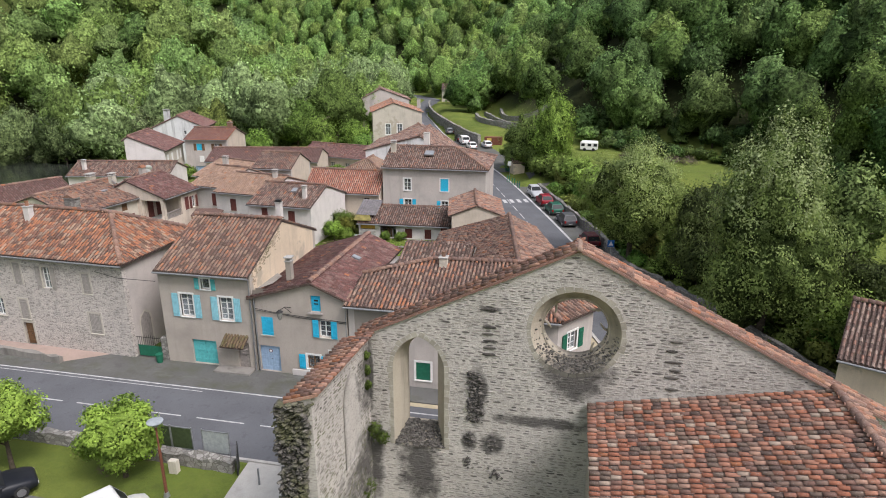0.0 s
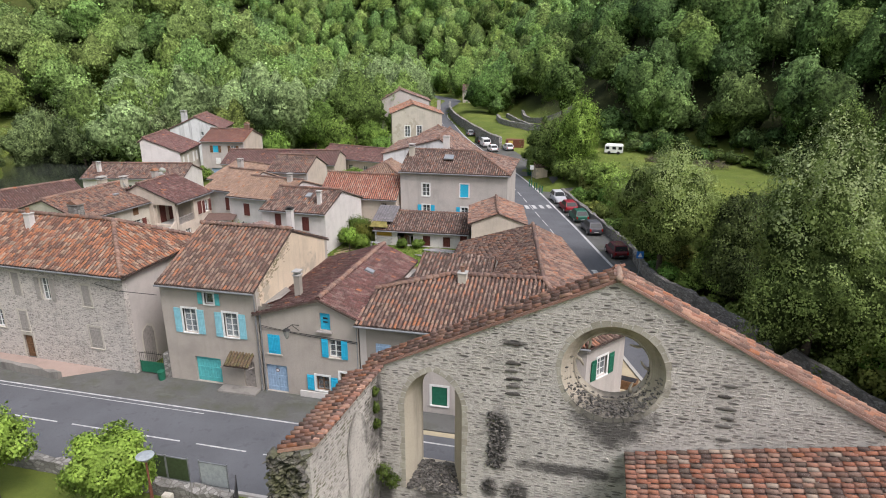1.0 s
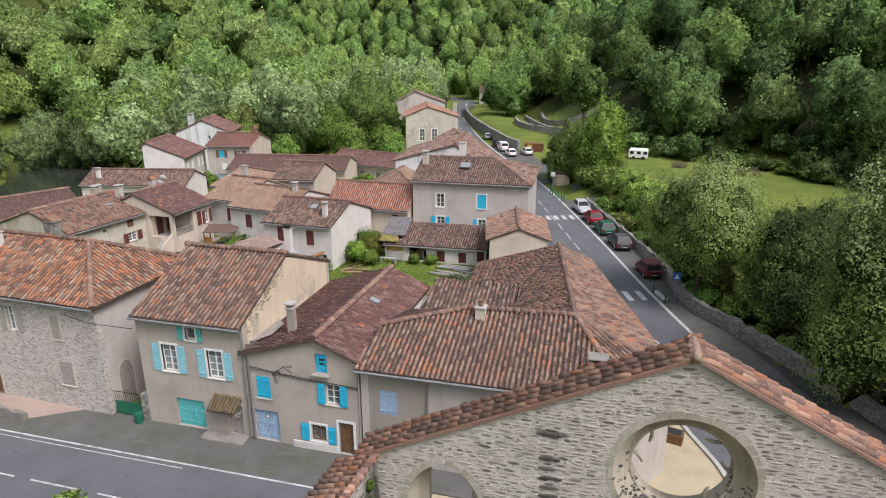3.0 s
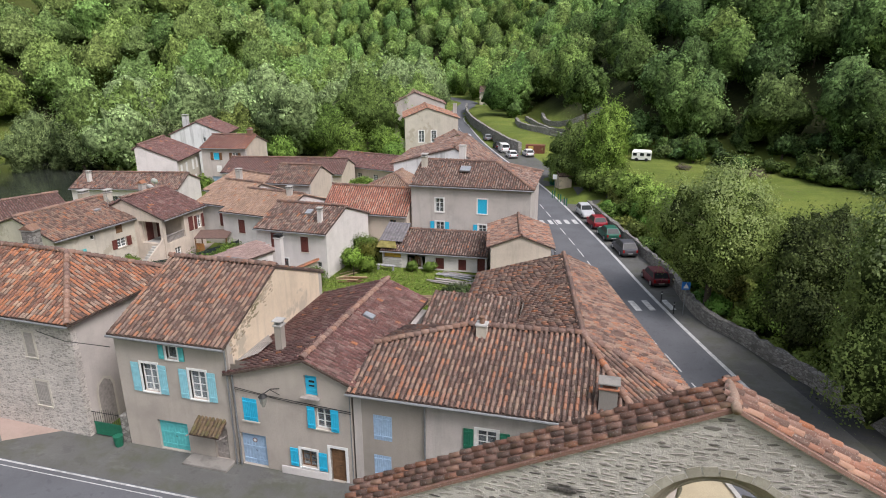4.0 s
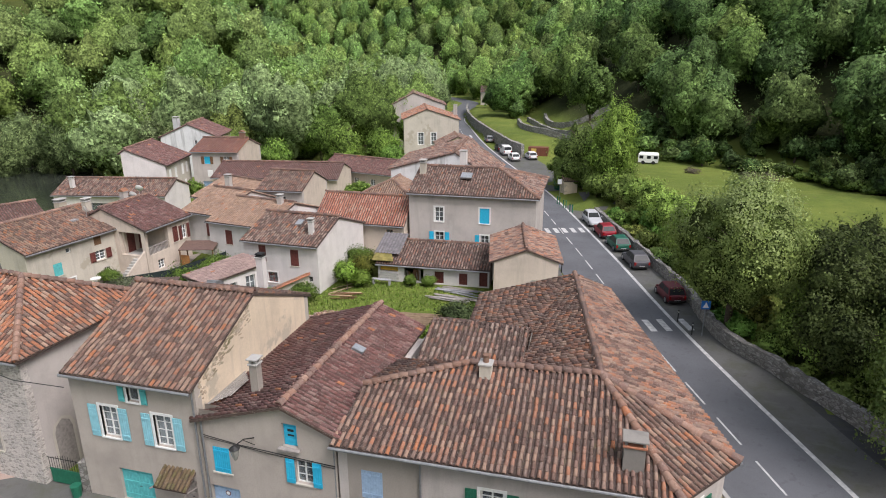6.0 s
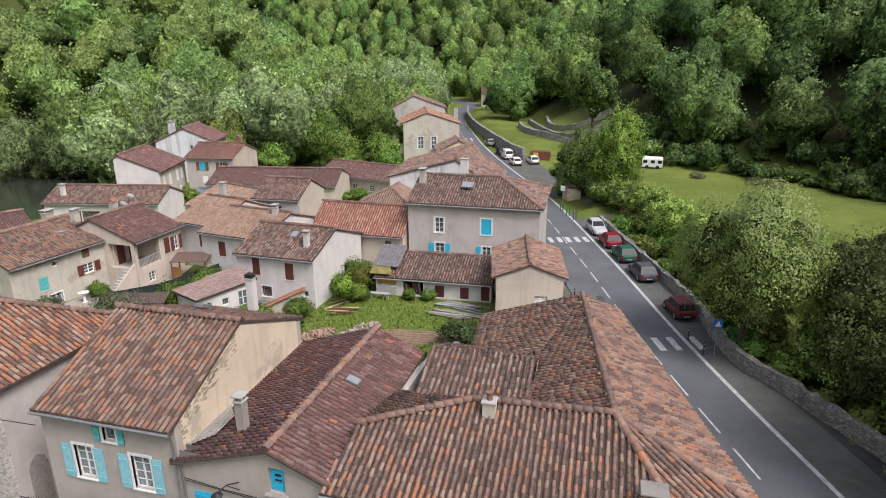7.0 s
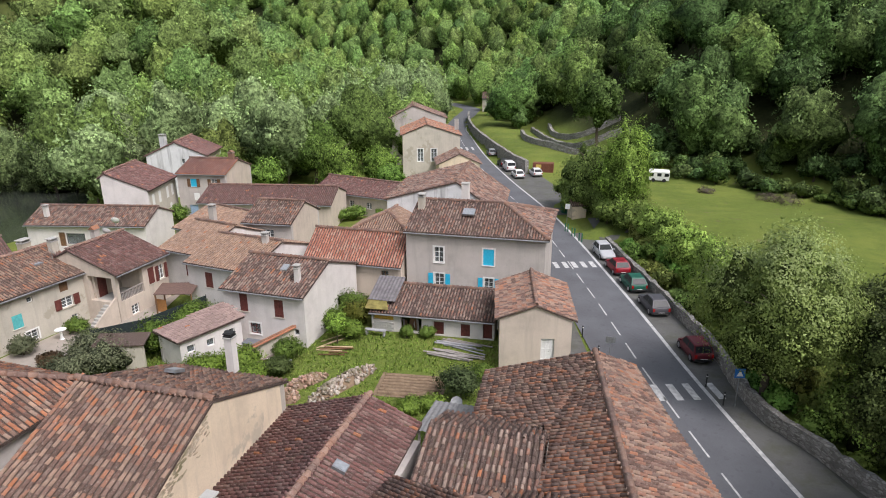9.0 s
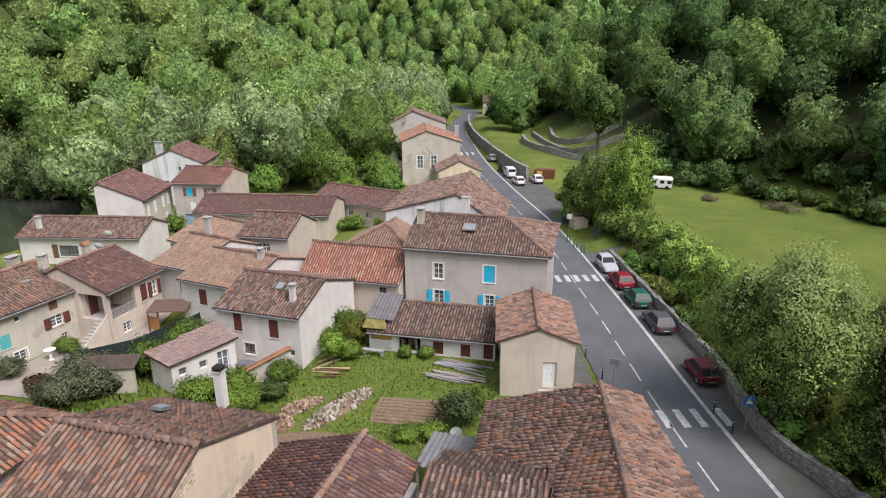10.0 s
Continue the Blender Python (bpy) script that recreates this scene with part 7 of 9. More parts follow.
def car(label, pose_, paint, length=4.05, width=1.72, height=1.46, boxy=0.0, name="car"):
    """A parked car, its nose along the pose's y axis."""
    e = thing(name, label, "van" if name == "van" else "car")
    L, W, H = length / 2, width / 2, height
    belt = H * 0.62
    stations = [(-L, 0.8, 0.36, belt * 0.9), (-L + 0.12, 0.93, 0.24, belt * 1.0), (-L * 0.55, 1.0, 0.2, belt * 1.02), (0, 1.0, 0.2, belt), (L * 0.45, 0.99, 0.2, belt * 0.95), (L * 0.8, 0.94, 0.22, belt * 0.82), (L - 0.1, 0.85, 0.26, belt * 0.7), (L, 0.72, 0.36, belt * 0.58)]
    v, f = [], []
    shape = [(-1, 0.12), (-1.0, 0.55), (-0.96, 0.85), (-0.82, 1.0), (-0.3, 1.03), (0.3, 1.03), (0.82, 1.0), (0.96, 0.85), (1.0, 0.55), (1, 0.12), (0.85, 0), (-0.85, 0)]
    for y, k, z0, z1 in stations:
        v += [(sx * W * k, y, z0 + (z1 - z0) * sz) for sx, sz in shape]
    n = len(shape)
    for i in range(len(stations) - 1):
        f += [(i * n + k, (i + 1) * n + k, (i + 1) * n + (k + 1) % n, i * n + (k + 1) % n) for k in range(n)]
    f += [tuple(range(n)), tuple(reversed(range((len(stations) - 1) * n, len(stations) * n)))]
    body = part("body", (v, f), paint, e, smooth=True)
    back0, back1 = -L + 0.1, -L + 0.25 + 0.35 * (1 - boxy)
    front0, front1 = L * (0.36 + 0.3 * boxy), L * (0.02 + 0.42 * boxy)
    wb, wt = W * 0.93, W * (0.72 + 0.12 * boxy)
    zb, zt = belt * 0.97, H
    base = [(-wb, back0, zb), (wb, back0, zb), (wb, front0, zb), (-wb, front0, zb)]
    top = [(-wt, back1, zt - 0.05), (wt, back1, zt - 0.05), (wt, front1, zt - 0.03), (-wt, front1, zt - 0.03)]
    crown_ = [(x * 0.86, y + (0.08 if y == back1 else -0.08), zt + 0.005) for x, y, z in top]
    v = base + top + crown_
    f = [(r * 4 + i, r * 4 + (i + 1) % 4, r * 4 + 4 + (i + 1) % 4, r * 4 + 4 + i) for r in range(2) for i in range(4)] + [(8, 9, 10, 11)]
    cabin = part("cabin", (v, f), paint, e)
    for i, nm in enumerate(("rear_window", "side_window", "windscreen", "side_window")):
        a, b, c, d = Vector(base[i]), Vector(base[(i + 1) % 4]), Vector(top[(i + 1) % 4]), Vector(top[i])
        nrm = (b - a).cross(d - a).normalized()
        if boxy > 0.7 and nm == "side_window":
            a, d = (a.lerp(b, 0.62), d.lerp(c, 0.62)) if i == 1 else (a, d)
            b, c = (b.lerp(a, 0.62), c.lerp(d, 0.62)) if i == 3 else (b, c)
        q = lambda s, t: (a.lerp(b, s)).lerp(d.lerp(c, s), t) + nrm * 0.012
        spans = ((0.06, 0.94),) if nm != "side_window" or boxy > 0.7 else ((0.07, 0.47), (0.51, 0.94))
        for s0, s1 in spans:
            part(nm, ([q(s0, 0.1), q(s1, 0.1), q(s1, 0.9), q(s0, 0.9)], [(0, 1, 2, 3)]), DARK_GLASS, cabin)
    for sx in (-1, 1):
        for y in (-L * 0.62, L * 0.62):
            x = sx * (W - 0.1)
            ring_ = tube([(x - 0.1, y, 0.31), (x + 0.1, y, 0.31)], 0.31, 16)
            wheel = part("wheel", ring_, RUBBER, e)
            part("rim", tube([(x + sx * 0.07, y, 0.31), (x + sx * 0.106, y, 0.31)], 0.2, 12), ALLOY, wheel)
        part("tail_lamp", box_data(Matrix(), sx * W * 0.78 - 0.09, sx * W * 0.78 + 0.09, -L - 0.01, -L + 0.1, belt * 0.62, belt * 0.92), LAMP_RED, body)
        part("headlamp", box_data(Matrix(), sx * W * 0.6 - 0.14, sx * W * 0.6 + 0.14, L - 0.12, L + 0.005, belt * 0.42, belt * 0.56), LAMP_CLEAR, body)
        part("mirror", box_data(Matrix(), sx * (W + 0.08) - 0.07, sx * (W + 0.08) + 0.07, front0 - 0.25, front0 - 0.16, belt, belt + 0.13, 0.02), paint, body)
    part("number_plate", box_data(Matrix(), -0.26, 0.26, -L - 0.015, -L + 0.02, belt * 0.42, belt * 0.42 + 0.11), MAT["white"], body)
    part("bumper", box_data(Matrix(), -W * 0.86, W * 0.86, -L - 0.03, -L + 0.15, 0.3, 0.46, 0.03), RUBBER, body)
    e.matrix_basis = pose_
    return e


def on_road(y, offset):
    """A pose beside the valley road: its point at that y, moved to the right; y axis up the road."""
    i = min(range(len(SIDE)), key=lambda k: abs(SIDE[k].y - y))
    d = (SIDE[i + 1] - SIDE[i - 1]).normalized()
    n = Vector((d.y, -d.x))
    p = SIDE[i] + d * ((y - SIDE[i].y) / d.y) + n * offset
    return Matrix.Translation((p.x, p.y, 0.006)) @ Matrix.Rotation(math.atan2(-d.x, d.y), 4, "Z")


TURN_BACK = Matrix.Rotation(math.pi, 4, "Z")
car("old dark red small hatchback parked by the wall", on_road(65.2, 4.65), car_paint("dark_red_paint_car", (0.11, 0.012, 0.02)), 3.45, 1.6, 1.42, 0.45)
car("dark grey hatchback parked by the wall", on_road(73.6, 4.55), car_paint("dark_grey_car", (0.07, 0.07, 0.08)), 4.1)
car("dark green hatchback parked by the wall", on_road(78.7, 4.5), car_paint("dark_green_car", (0.01, 0.09, 0.06)), 3.9)
car("bright red hatchback with white roof stripe", on_road(83.2, 4.5), car_paint("red_car", (0.22, 0.008, 0.02)), 3.9)
car("silver hatchback facing down the road", on_road(87.8, 4.5) @ TURN_BACK, car_paint("silver_car", (0.42, 0.43, 0.45)), 3.95)
car("grey hatchback parked up the road", on_road(153.0, 4.6), car_paint("grey_car_far", (0.25, 0.26, 0.27)), 4.0)
car("black estate car parked by the road", on_road(141.0, 4.8), car_paint("black_car", (0.012, 0.012, 0.014)), 4.2)
car("white van parked by the road", on_road(136.2, 4.9), car_paint("white_van", (0.68, 0.68, 0.68)), 4.4, 1.8, 1.85, 0.85, name="van")
car("white hatchback parked by the road", on_road(129.8, 5.0), car_paint("white_car", (0.7, 0.7, 0.7)), 4.0)
car("white sporty car in the parking bay", on_road(130.8, 8.6), car_paint("white_car_bay", (0.62, 0.62, 0.63)), 4.1)
car("large white van parked before the lawn", Matrix.Translation((-18.9, 18.3, 0.0)) @ Matrix.Rotation(radians(-33), 4, "Z"), car_paint("white_panel_van", (0.66, 0.66, 0.65)), 4.8, 1.9, 2.05, 0.95, name="van")
car("glossy black hatchback parked before the lawn", Matrix.Translation((-25.9, 19.6, 0.0)) @ Matrix.Rotation(radians(-38), 4, "Z"), car_paint("black_car_lawn", (0.012, 0.014, 0.02)), 4.0)

# ---- street furniture ----
bollard_iron = MAT["iron"]


def bollard(x, y, h=0.95):
    e = thing("bollard", "black iron street bollard with pale band", "bollard", (x, y, 0), "bollards by the road")
    part("post", tube([(x, y, -0.05), (x, y, h * 0.8), (x, y, h)], [0.05, 0.045, 0.05], 10), bollard_iron, e)
    part("cap", tube([(x, y, h), (x, y, h + 0.05)], [0.06, 0.02], 10), bollard_iron, e)
    part("band", tube([(x, y, h * 0.84), (x, y, h * 0.9)], 0.053, 10), MAT["white"], e, "pale reflective band")


for x, y in ((-5.75, 67.5), (-4.4, 64.2), (2.95, 61.6), (3.75, 59.4), (-6.7, 70.8), (-8.0, 74.6), (-10.6, 83.0)):
    bollard(x, y)
for i in range(3):
    for k in range(2):
        x, y = -9.5 + 0.98 * i + 0.35 * k, 98.2 - 2.0 * i - 0.25 * k
        e = thing("hoop_barrier", "low green street post pair by the pavement", "bollard", (x, y, 0), "posts by the bus stop")
        part("post", tube([(x, y, -0.05), (x, y, 1.0), (x, y, 1.08)], [0.07, 0.07, 0.09], 10), MAT["green"], e)

sg = thing("crossing_sign", "blue square pedestrian crossing sign on grey post", "road sign", (4.45, 59.4, 0))
part("post", tube([(4.45, 59.4, -0.05), (4.45, 59.4, 2.75)], 0.035, 8), MAT["zinc"], sg)
sgm = Matrix.Translation((4.45, 59.36, 2.15)) @ Matrix.Rotation(radians(12), 4, "Z")
plate = part("plate", box_data(sgm, -0.33, 0.33, -0.02, 0.01, 0, 0.66), plain("sign_blue", (0.02, 0.16, 0.5), 0.4), sg)
part("pictogram", ([sgm @ Vector(p) for p in ((-0.22, -0.026, 0.12), (0.22, -0.026, 0.12), (0, -0.026, 0.56))], [(0, 1, 2)]), MAT["white"], plate, "white triangle on the sign")
aer = thing("sign_frame", "small grey sign seen from behind on a post", "road sign", (-3.6, 63.8, 0))
part("post", tube([(-3.6, 63.8, 0), (-3.6, 63.8, 2.0)], 0.03, 8), MAT["zinc"], aer)
part("plate", box_data(Matrix.Translation((-3.6, 63.78, 1.5)), -0.35, 0.35, -0.01, 0.01, 0, 0.5), MAT["zinc"], aer)
bn = thing("recycling_bin", "dark green round recycling container", "bin", (-10.0, 108.0, 0))
part("body", tube([(-10.0, 108.0, 0), (-10.0, 108.0, 1.2), (-10.0, 108.0, 1.6)], [0.85, 0.9, 0.55], 18), MAT["green"], bn, smooth=True)
part("lid", tube([(-10.0, 108.0, 1.6), (-10.0, 108.0, 1.75)], [0.57, 0.3], 18), MAT["turquoise"], bn)
house("bus_shelter", "small rendered kiosk with tiled roof by the road", (-9.0, 103.2), (-7.2, 103.8), 2.4, (2.2, 2.0), 2.5, "u", 0.5, "yellow", "tile_tan", far=True, over=0.2, gutters=False)
bsn = thing("bus_stop_sign", "white and blue bus stop sign on a post", "road sign", (-9.6, 102.4, 0))
part("post", tube([(-9.6, 102.4, 0), (-9.6, 102.4, 2.6)], 0.04, 8), MAT["zinc"], bsn)
part("plate", box_data(Matrix.Translation((-9.6, 102.35, 1.9)), -0.3, 0.3, -0.02, 0.02, 0, 0.7), MAT["white"], bsn)
pk = thing("rusty_skip", "rust-brown steel container beside the parking bay", "container", (-16.6, 137.2, 0))
skip_at = Matrix.Translation((-16.6, 137.2, 0.15))
part("body", join(box_data(skip_at, -1.9, 1.9, -0.9, 0.9, 0, 1.7), *[box_data(skip_at, x, x + 0.1, -0.96, -0.91, 0.1, 1.6) for x in (-1.8, -0.9, 0.0, 0.9, 1.7)]), MAT["rust"], pk)
part("poster", box_data(skip_at, -1.3, -0.3, -0.99, -0.97, 0.8, 1.5), plain("faded_poster", (0.5, 0.36, 0.08), 0.7), pk, "faded yellow poster")
hut = thing("caravan", "white caravan at the far edge of the meadow", "caravan", (4.0, 134.5, 0))
hm = Matrix.Translation((4.0, 134.5, float(land(4.0, 134.5)))) @ Matrix.Rotation(radians(-6), 4, "Z")
part("body", box_data(hm, -1.8, 1.7, -0.95, 0.95, 0.3, 2.0, 0.25), MAT["white"], hut)
for x in (-1.6, -0.3, 0.9):
    part("window", box_data(hm, x, x + 0.7, -0.98, -0.94, 1.0, 1.55), DARK_GLASS, hut)
for x in (-0.9, 0.9):
    part("wheel", tube([hm @ Vector((x, -1.0, 0.32)), hm @ Vector((x, -0.8, 0.32))], 0.32, 12), RUBBER, hut)

# ---- the park before the church ----
setting("park_drive", ([(-60, 4, 0.001), (-16.6, 4, 0.001), (-16.6, 18.4, 0.001), (-22, 20.3, 0.001), (-60, 20.3, 0.001)], [(0, 1, 2, 3, 4)]), MAT["apron"], "asphalt parking area before the lawn", "parking")
setting("church_forecourt", ([(-15.3, 24.75, 0.012), (-9.3, 24.75, 0.012), (-9.0, 17.0, 0.012), (-12.5, 17.0, 0.012), (-15.1, 21.8, 0.012)], [(0, 1, 2, 3, 4)]), MAT["concrete"], "pale concrete forecourt beside the church", "pavement")
setting("kerb_south", box_data(Matrix(), -60, -12, 24.72, 24.9, -0.2, 0.1, 0.02), MAT["kerb"], "concrete kerb along the street", "kerb")
stone_wall("wall_park", curve_through([(-34, 24.35), (-28, 24.3), (-22, 24.2), (-15.7, 23.95)], 0.5), 0.62, 0.45, "low mossy rubble wall round the lawn")
lp = thing("street_lamp", "rust-brown street lamp with flat disc head", "street lamp", (-17.85, 21.56, 0))
part("pole", tube([(-17.85, 21.56, -0.05), (-17.85, 21.56, 2.6), (-17.85, 21.56, 2.62), (-17.85, 21.56, 3.85)], [0.075, 0.07, 0.045, 0.045], 12), MAT["rust"], lp)
part("base", tube([(-17.85, 21.56, 0), (-17.85, 21.56, 0.25)], [0.16, 0.1], 12), MAT["zinc"], lp)
hd = part("head", tube([(-17.85, 21.56, 3.85), (-17.85, 21.56, 3.95), (-17.85, 21.56, 4.1)], [0.1, 0.16, 0.14], 14), MAT["zinc"], lp, "grey lamp housing")
part("disc", tube([(-17.85, 21.56, 4.1), (-17.85, 21.56, 4.14), (-17.85, 21.56, 4.2)], [0.36, 0.37, 0.2], 20), plain("pale_lamp_disc", (0.3, 0.33, 0.35), 0.5), hd)
for i, (x0, x1, mt_) in enumerate(((-20.55, -19.55, "green"), (-19.5, -18.3, "green"), (-17.7, -16.2, "white"))):
    e = thing("notice_board", "dull olive green notice board on posts" if mt_ == "green" else "pale grey notice board on posts", "notice board", ((x0 + x1) / 2, 24.6, 0), "boards by the street")
    for x in (x0, x1):
        part("post", tube([(x, 24.6, -0.05), (x, 24.6, 1.75)], 0.03, 8), MAT["zinc"], e)
    part("panel", box_data(Matrix.Translation((x0, 24.57, 0.45)), 0.05, x1 - x0 - 0.05, 0, 0.04, 0, 1.2), plain("olive_board", (0.05, 0.075, 0.03), 0.5) if mt_ == "green" else plain("grey_board", (0.33, 0.36, 0.36), 0.35), e)
    for z in (-0.05, 1.2):
        part("frame_rail", box_data(Matrix.Translation((x0, 24.57, 0.45)), 0.03, x1 - x0 - 0.03, -0.01, 0.05, z, z + 0.05), MAT["zinc"], e)
pst = thing("marker_post", "slim grey post on the forecourt", "post", (-13.9, 23.2, 0))
part("post", tube([(-13.9, 23.2, 0), (-13.9, 23.2, 0.95)], [0.05, 0.045], 10), MAT["zinc"], pst)
bx = thing("stone_block", "pale stone block on the lawn", "stone", (-18.6, 23.3, -0.05))
part("block", box_data(Matrix.Translation((-18.6, 23.3, -0.06)), -0.22, 0.22, -0.15, 0.15, 0, 0.75, 0.04), MAT["quoin"], bx)
flag = thing("black_panel", "black angled metal panel at the wall's end", "panel", (-15.5, 24.0, 0))
part("panel", ([(-15.6, 24.3, 0.0), (-15.3, 23.6, 0.0), (-15.3, 23.6, 0.9), (-15.6, 24.3, 1.5), (-15.56, 24.32, 0.0), (-15.26, 23.62, 0.0), (-15.26, 23.62, 0.9), (-15.56, 24.32, 1.5)], [(0, 1, 2, 3), (7, 6, 5, 4), (0, 3, 7, 4), (2, 1, 5, 6), (3, 2, 6, 7)]), MAT["iron"], flag)

# the gravelled corner before the corner house
CORNER = curve_through([(-3.5, 31.0), (1.0, 31.0), (3.6, 31.9), (5.2, 34.0), (5.0, 37.0), (3.6, 40.5), (2.0, 45.0)], 0.6)
setting("corner_forecourt", ([(*p, 0.016) for p in CORNER] + [(0.6, 44.0, 0.016), (1.9, 36.3, 0.016), (0.0, 33.6, 0.016), (-3.5, 33.6, 0.016)], [tuple(range(len(CORNER) + 4))]), plaster("beige_gravel", (0.42, 0.36, 0.25), 0.3), "beige gravelled corner before the house", "pavement")
setting("kerb_corner", ribbon(CORNER, -0.12, 0.12, 0.13, 0.25), MAT["kerb"], "pale curved kerb round the corner", "kerb")
pb = thing("planter_box", "brown wooden planter box on the gravel", "planter", (2.6, 39.5, 0))
part("box", join(*[box_data(Matrix.Translation((2.4, 39.4, 0.02)) @ Matrix.Rotation(radians(-15), 4, "Z"), -0.9, 0.9, -0.35, 0.35, 0.2 * i, 0.2 * i + 0.185) for i in range(3)]), MAT["brown"], pb)
part("soil", box_data(Matrix.Translation((2.4, 39.4, 0.02)) @ Matrix.Rotation(radians(-15), 4, "Z"), -0.82, 0.82, -0.28, 0.28, 0.586, 0.6), MAT["dark"], pb)

# ---- on the street fronts ----
stone_wall("wall_ramp", curve_through([(-47, 32.5), (-40, 32.45), (-33.0, 32.0)], 0.6), 0.5, 0.3, "low dark concrete ramp wall", mat="sooty")
setting("ramp_paving", ([(-47, 32.6, 0.02), (-33, 32.15, 0.02), (-30.5, 33.8, 0.02), (-47, 34.3, 0.02)], [(0, 1, 2, 3)]), plaster("pink_paving", (0.38, 0.29, 0.25), 0.3), "pinkish paved ramp before the stone house", "pavement")
gt = thing("courtyard_gate", "green sheet gate with black iron railing", "gate", (-27.3, 34.0, 0))
part("panel", join(box_data(Matrix.Translation((-28.4, 33.9, 0.12)), 0.05, 1.9, 0, 0.04, 0, 0.75), box_data(Matrix.Translation((-28.4, 33.9, 0.12)), 0.0, 2.0, -0.01, 0.05, 0.72, 0.78)), MAT["green"], gt)
for i in range(14):
    part("bar", tube([(-28.35 + i * 0.145, 33.92, 0.1), (-28.35 + i * 0.145, 33.92, 1.75 - 0.25 * abs(i - 6.5) / 6.5)], 0.012, 5), MAT["iron"], gt)
part("rail", tube([(-28.45, 33.92, 1.5), (-26.3, 33.92, 1.5)], 0.018, 6), MAT["iron"], gt)
part("pillar", box_data(Matrix.Translation((-26.25, 33.95, 0)), -0.2, 0.2, -0.2, 0.2, -0.1, 1.7, 0.05), MAT["stone_wall"], gt)
grb = thing("green_bin", "small green plastic bin by the gate", "bin", (-26.5, 33.5, 0))
part("body", tube([(-26.5, 33.45, 0), (-26.5, 33.45, 0.6)], [0.2, 0.25], 12), MAT["green"], grb)
ho = bpy.data.objects["stone_house"]
ad = [(-0.5, 0.0), (0.5, 0.0), (0.5, 2.1), (0.38, 2.5), (0.0, 2.75), (-0.38, 2.5), (-0.5, 2.1)]
am = Matrix.Translation((-28.5, 35.15, 0.1)) @ Matrix.Rotation(radians(87.9), 4, "Z")
part("arched_door", ([am @ Vector((x, y, z)) for y in (-0.03, 0.05) for x, z in ad], [tuple(range(7))] + [(i, (i + 1) % 7, 7 + (i + 1) % 7, 7 + i) for i in range(7)]), MAT["greywood"], ho, "grey arched plank door")
part("door_arch", ([am @ Vector((x * k, -0.015 * (2 if k > 1 else 1), z * (1.06 if k > 1 else 1.0))) for k in (1.0, 1.28) for x, z in ad], [(i, i + 1, 8 + i, 7 + i) for i in range(1, 6)] + [(6, 0, 7, 13)]), MAT["quoin"], ho)
chimney(ho, -38.1, 36.8, 8.2, 9.5, 0.45, 0.45, "white_wall", "pot")
chimney(ho, -37.6, 40.4, 7.6, 9.3, 0.9, 0.6, "stone_wall", "tile")
yh, bh_ = bpy.data.objects["yellow_house"], bpy.data.objects["blue_shutter_house"]
chimney(yh, -22.4, 44.6, 6.8, 8.7, 0.42, 0.42, "white_wall", "dark")
chimney(bh_, -17.4, 35.4, 5.6, 7.25, 0.36, 0.4, "greige2", "slab")
# porch roof over the side door
pm = [(-21.6, 33.0, 1.85), (-19.9, 33.0, 1.85), (-19.9, 33.78, 2.35), (-21.6, 33.78, 2.35)]
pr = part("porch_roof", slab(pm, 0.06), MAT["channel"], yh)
LOOSE.append(("tile", TILE, tile_places(pm, (0, 1), random.Random(2), 0.2, 0.26), tiles("mossy_porch_tiles", [(0.13, 0.1, 0.05), (0.17, 0.12, 0.07), (0.14, 0.12, 0.055)], 0.7), pr))
for x in (-21.8, -20.0):
    part("porch_bracket", tube([(x, 33.78, 1.5), (x, 33.0, 1.72)], 0.035, 6), MAT["greywood"], yh)
part("step", box_data(Matrix(), -22.2, -19.6, 32.9, 33.79, -0.1, 0.12, 0.03), MAT["sooty"], yh, "worn concrete doorstep")
for x in (-19.48, -19.2, -13.05):
    part("downpipe", tube([(x, 33.68, 5.2 if x > -19.3 else 6.6), (x, 33.68, 0)], 0.045, 8), MAT["zinc"], yh if x < -19.3 else bh_)
part("door_pane", box_data(Matrix.Translation((-15.02, 33.0, 0)), -0.14, 0.14, 0.826, 0.84, 5.05, 5.45), MAT["dark"], bh_, "small dark pane in the attic door")
part("door_sill", box_data(Matrix.Translation((-15.02, 33.0, 0)), -0.5, 0.5, 0.5, 0.72, 4.5, 4.58, 0.02), MAT["greywood"], bh_)
part("plinth", box_data(Matrix.Translation((-16.9, 33.0, 0)), 0.0, 2.55, 0.64, 0.72, -0.1, 0.42, 0.02), MAT["white_wall"], bh_, "white painted plinth")
# lantern bracket, cables
br = thing("wall_lantern", "old street lantern on an iron bracket", "lantern", (-16.75, 33.7, 4.2))
part("bracket", join(tube([(-16.7, 33.72, 4.75), (-16.85, 33.2, 5.0), (-17.0, 32.75, 4.95)], 0.025, 6), tube([(-16.7, 33.72, 4.4), (-16.85, 33.2, 4.95)], 0.018, 6)), MAT["iron"], br)
lan = part("lantern", tube([(-17.0, 32.75, 4.95), (-17.0, 32.75, 4.85), (-17.0, 32.75, 4.5), (-17.0, 32.75, 4.3)], [0.05, 0.2, 0.14, 0.06], 8), plain("lantern_glass", (0.25, 0.25, 0.22), 0.2), br)
part("hood", tube([(-17.0, 32.75, 4.84), (-17.0, 32.75, 4.98)], [0.23, 0.05], 8), MAT["iron"], lan)
cb = thing("facade_cable", "dark cables clipped along the house front", "cable", (-16, 33.7, 4.3))
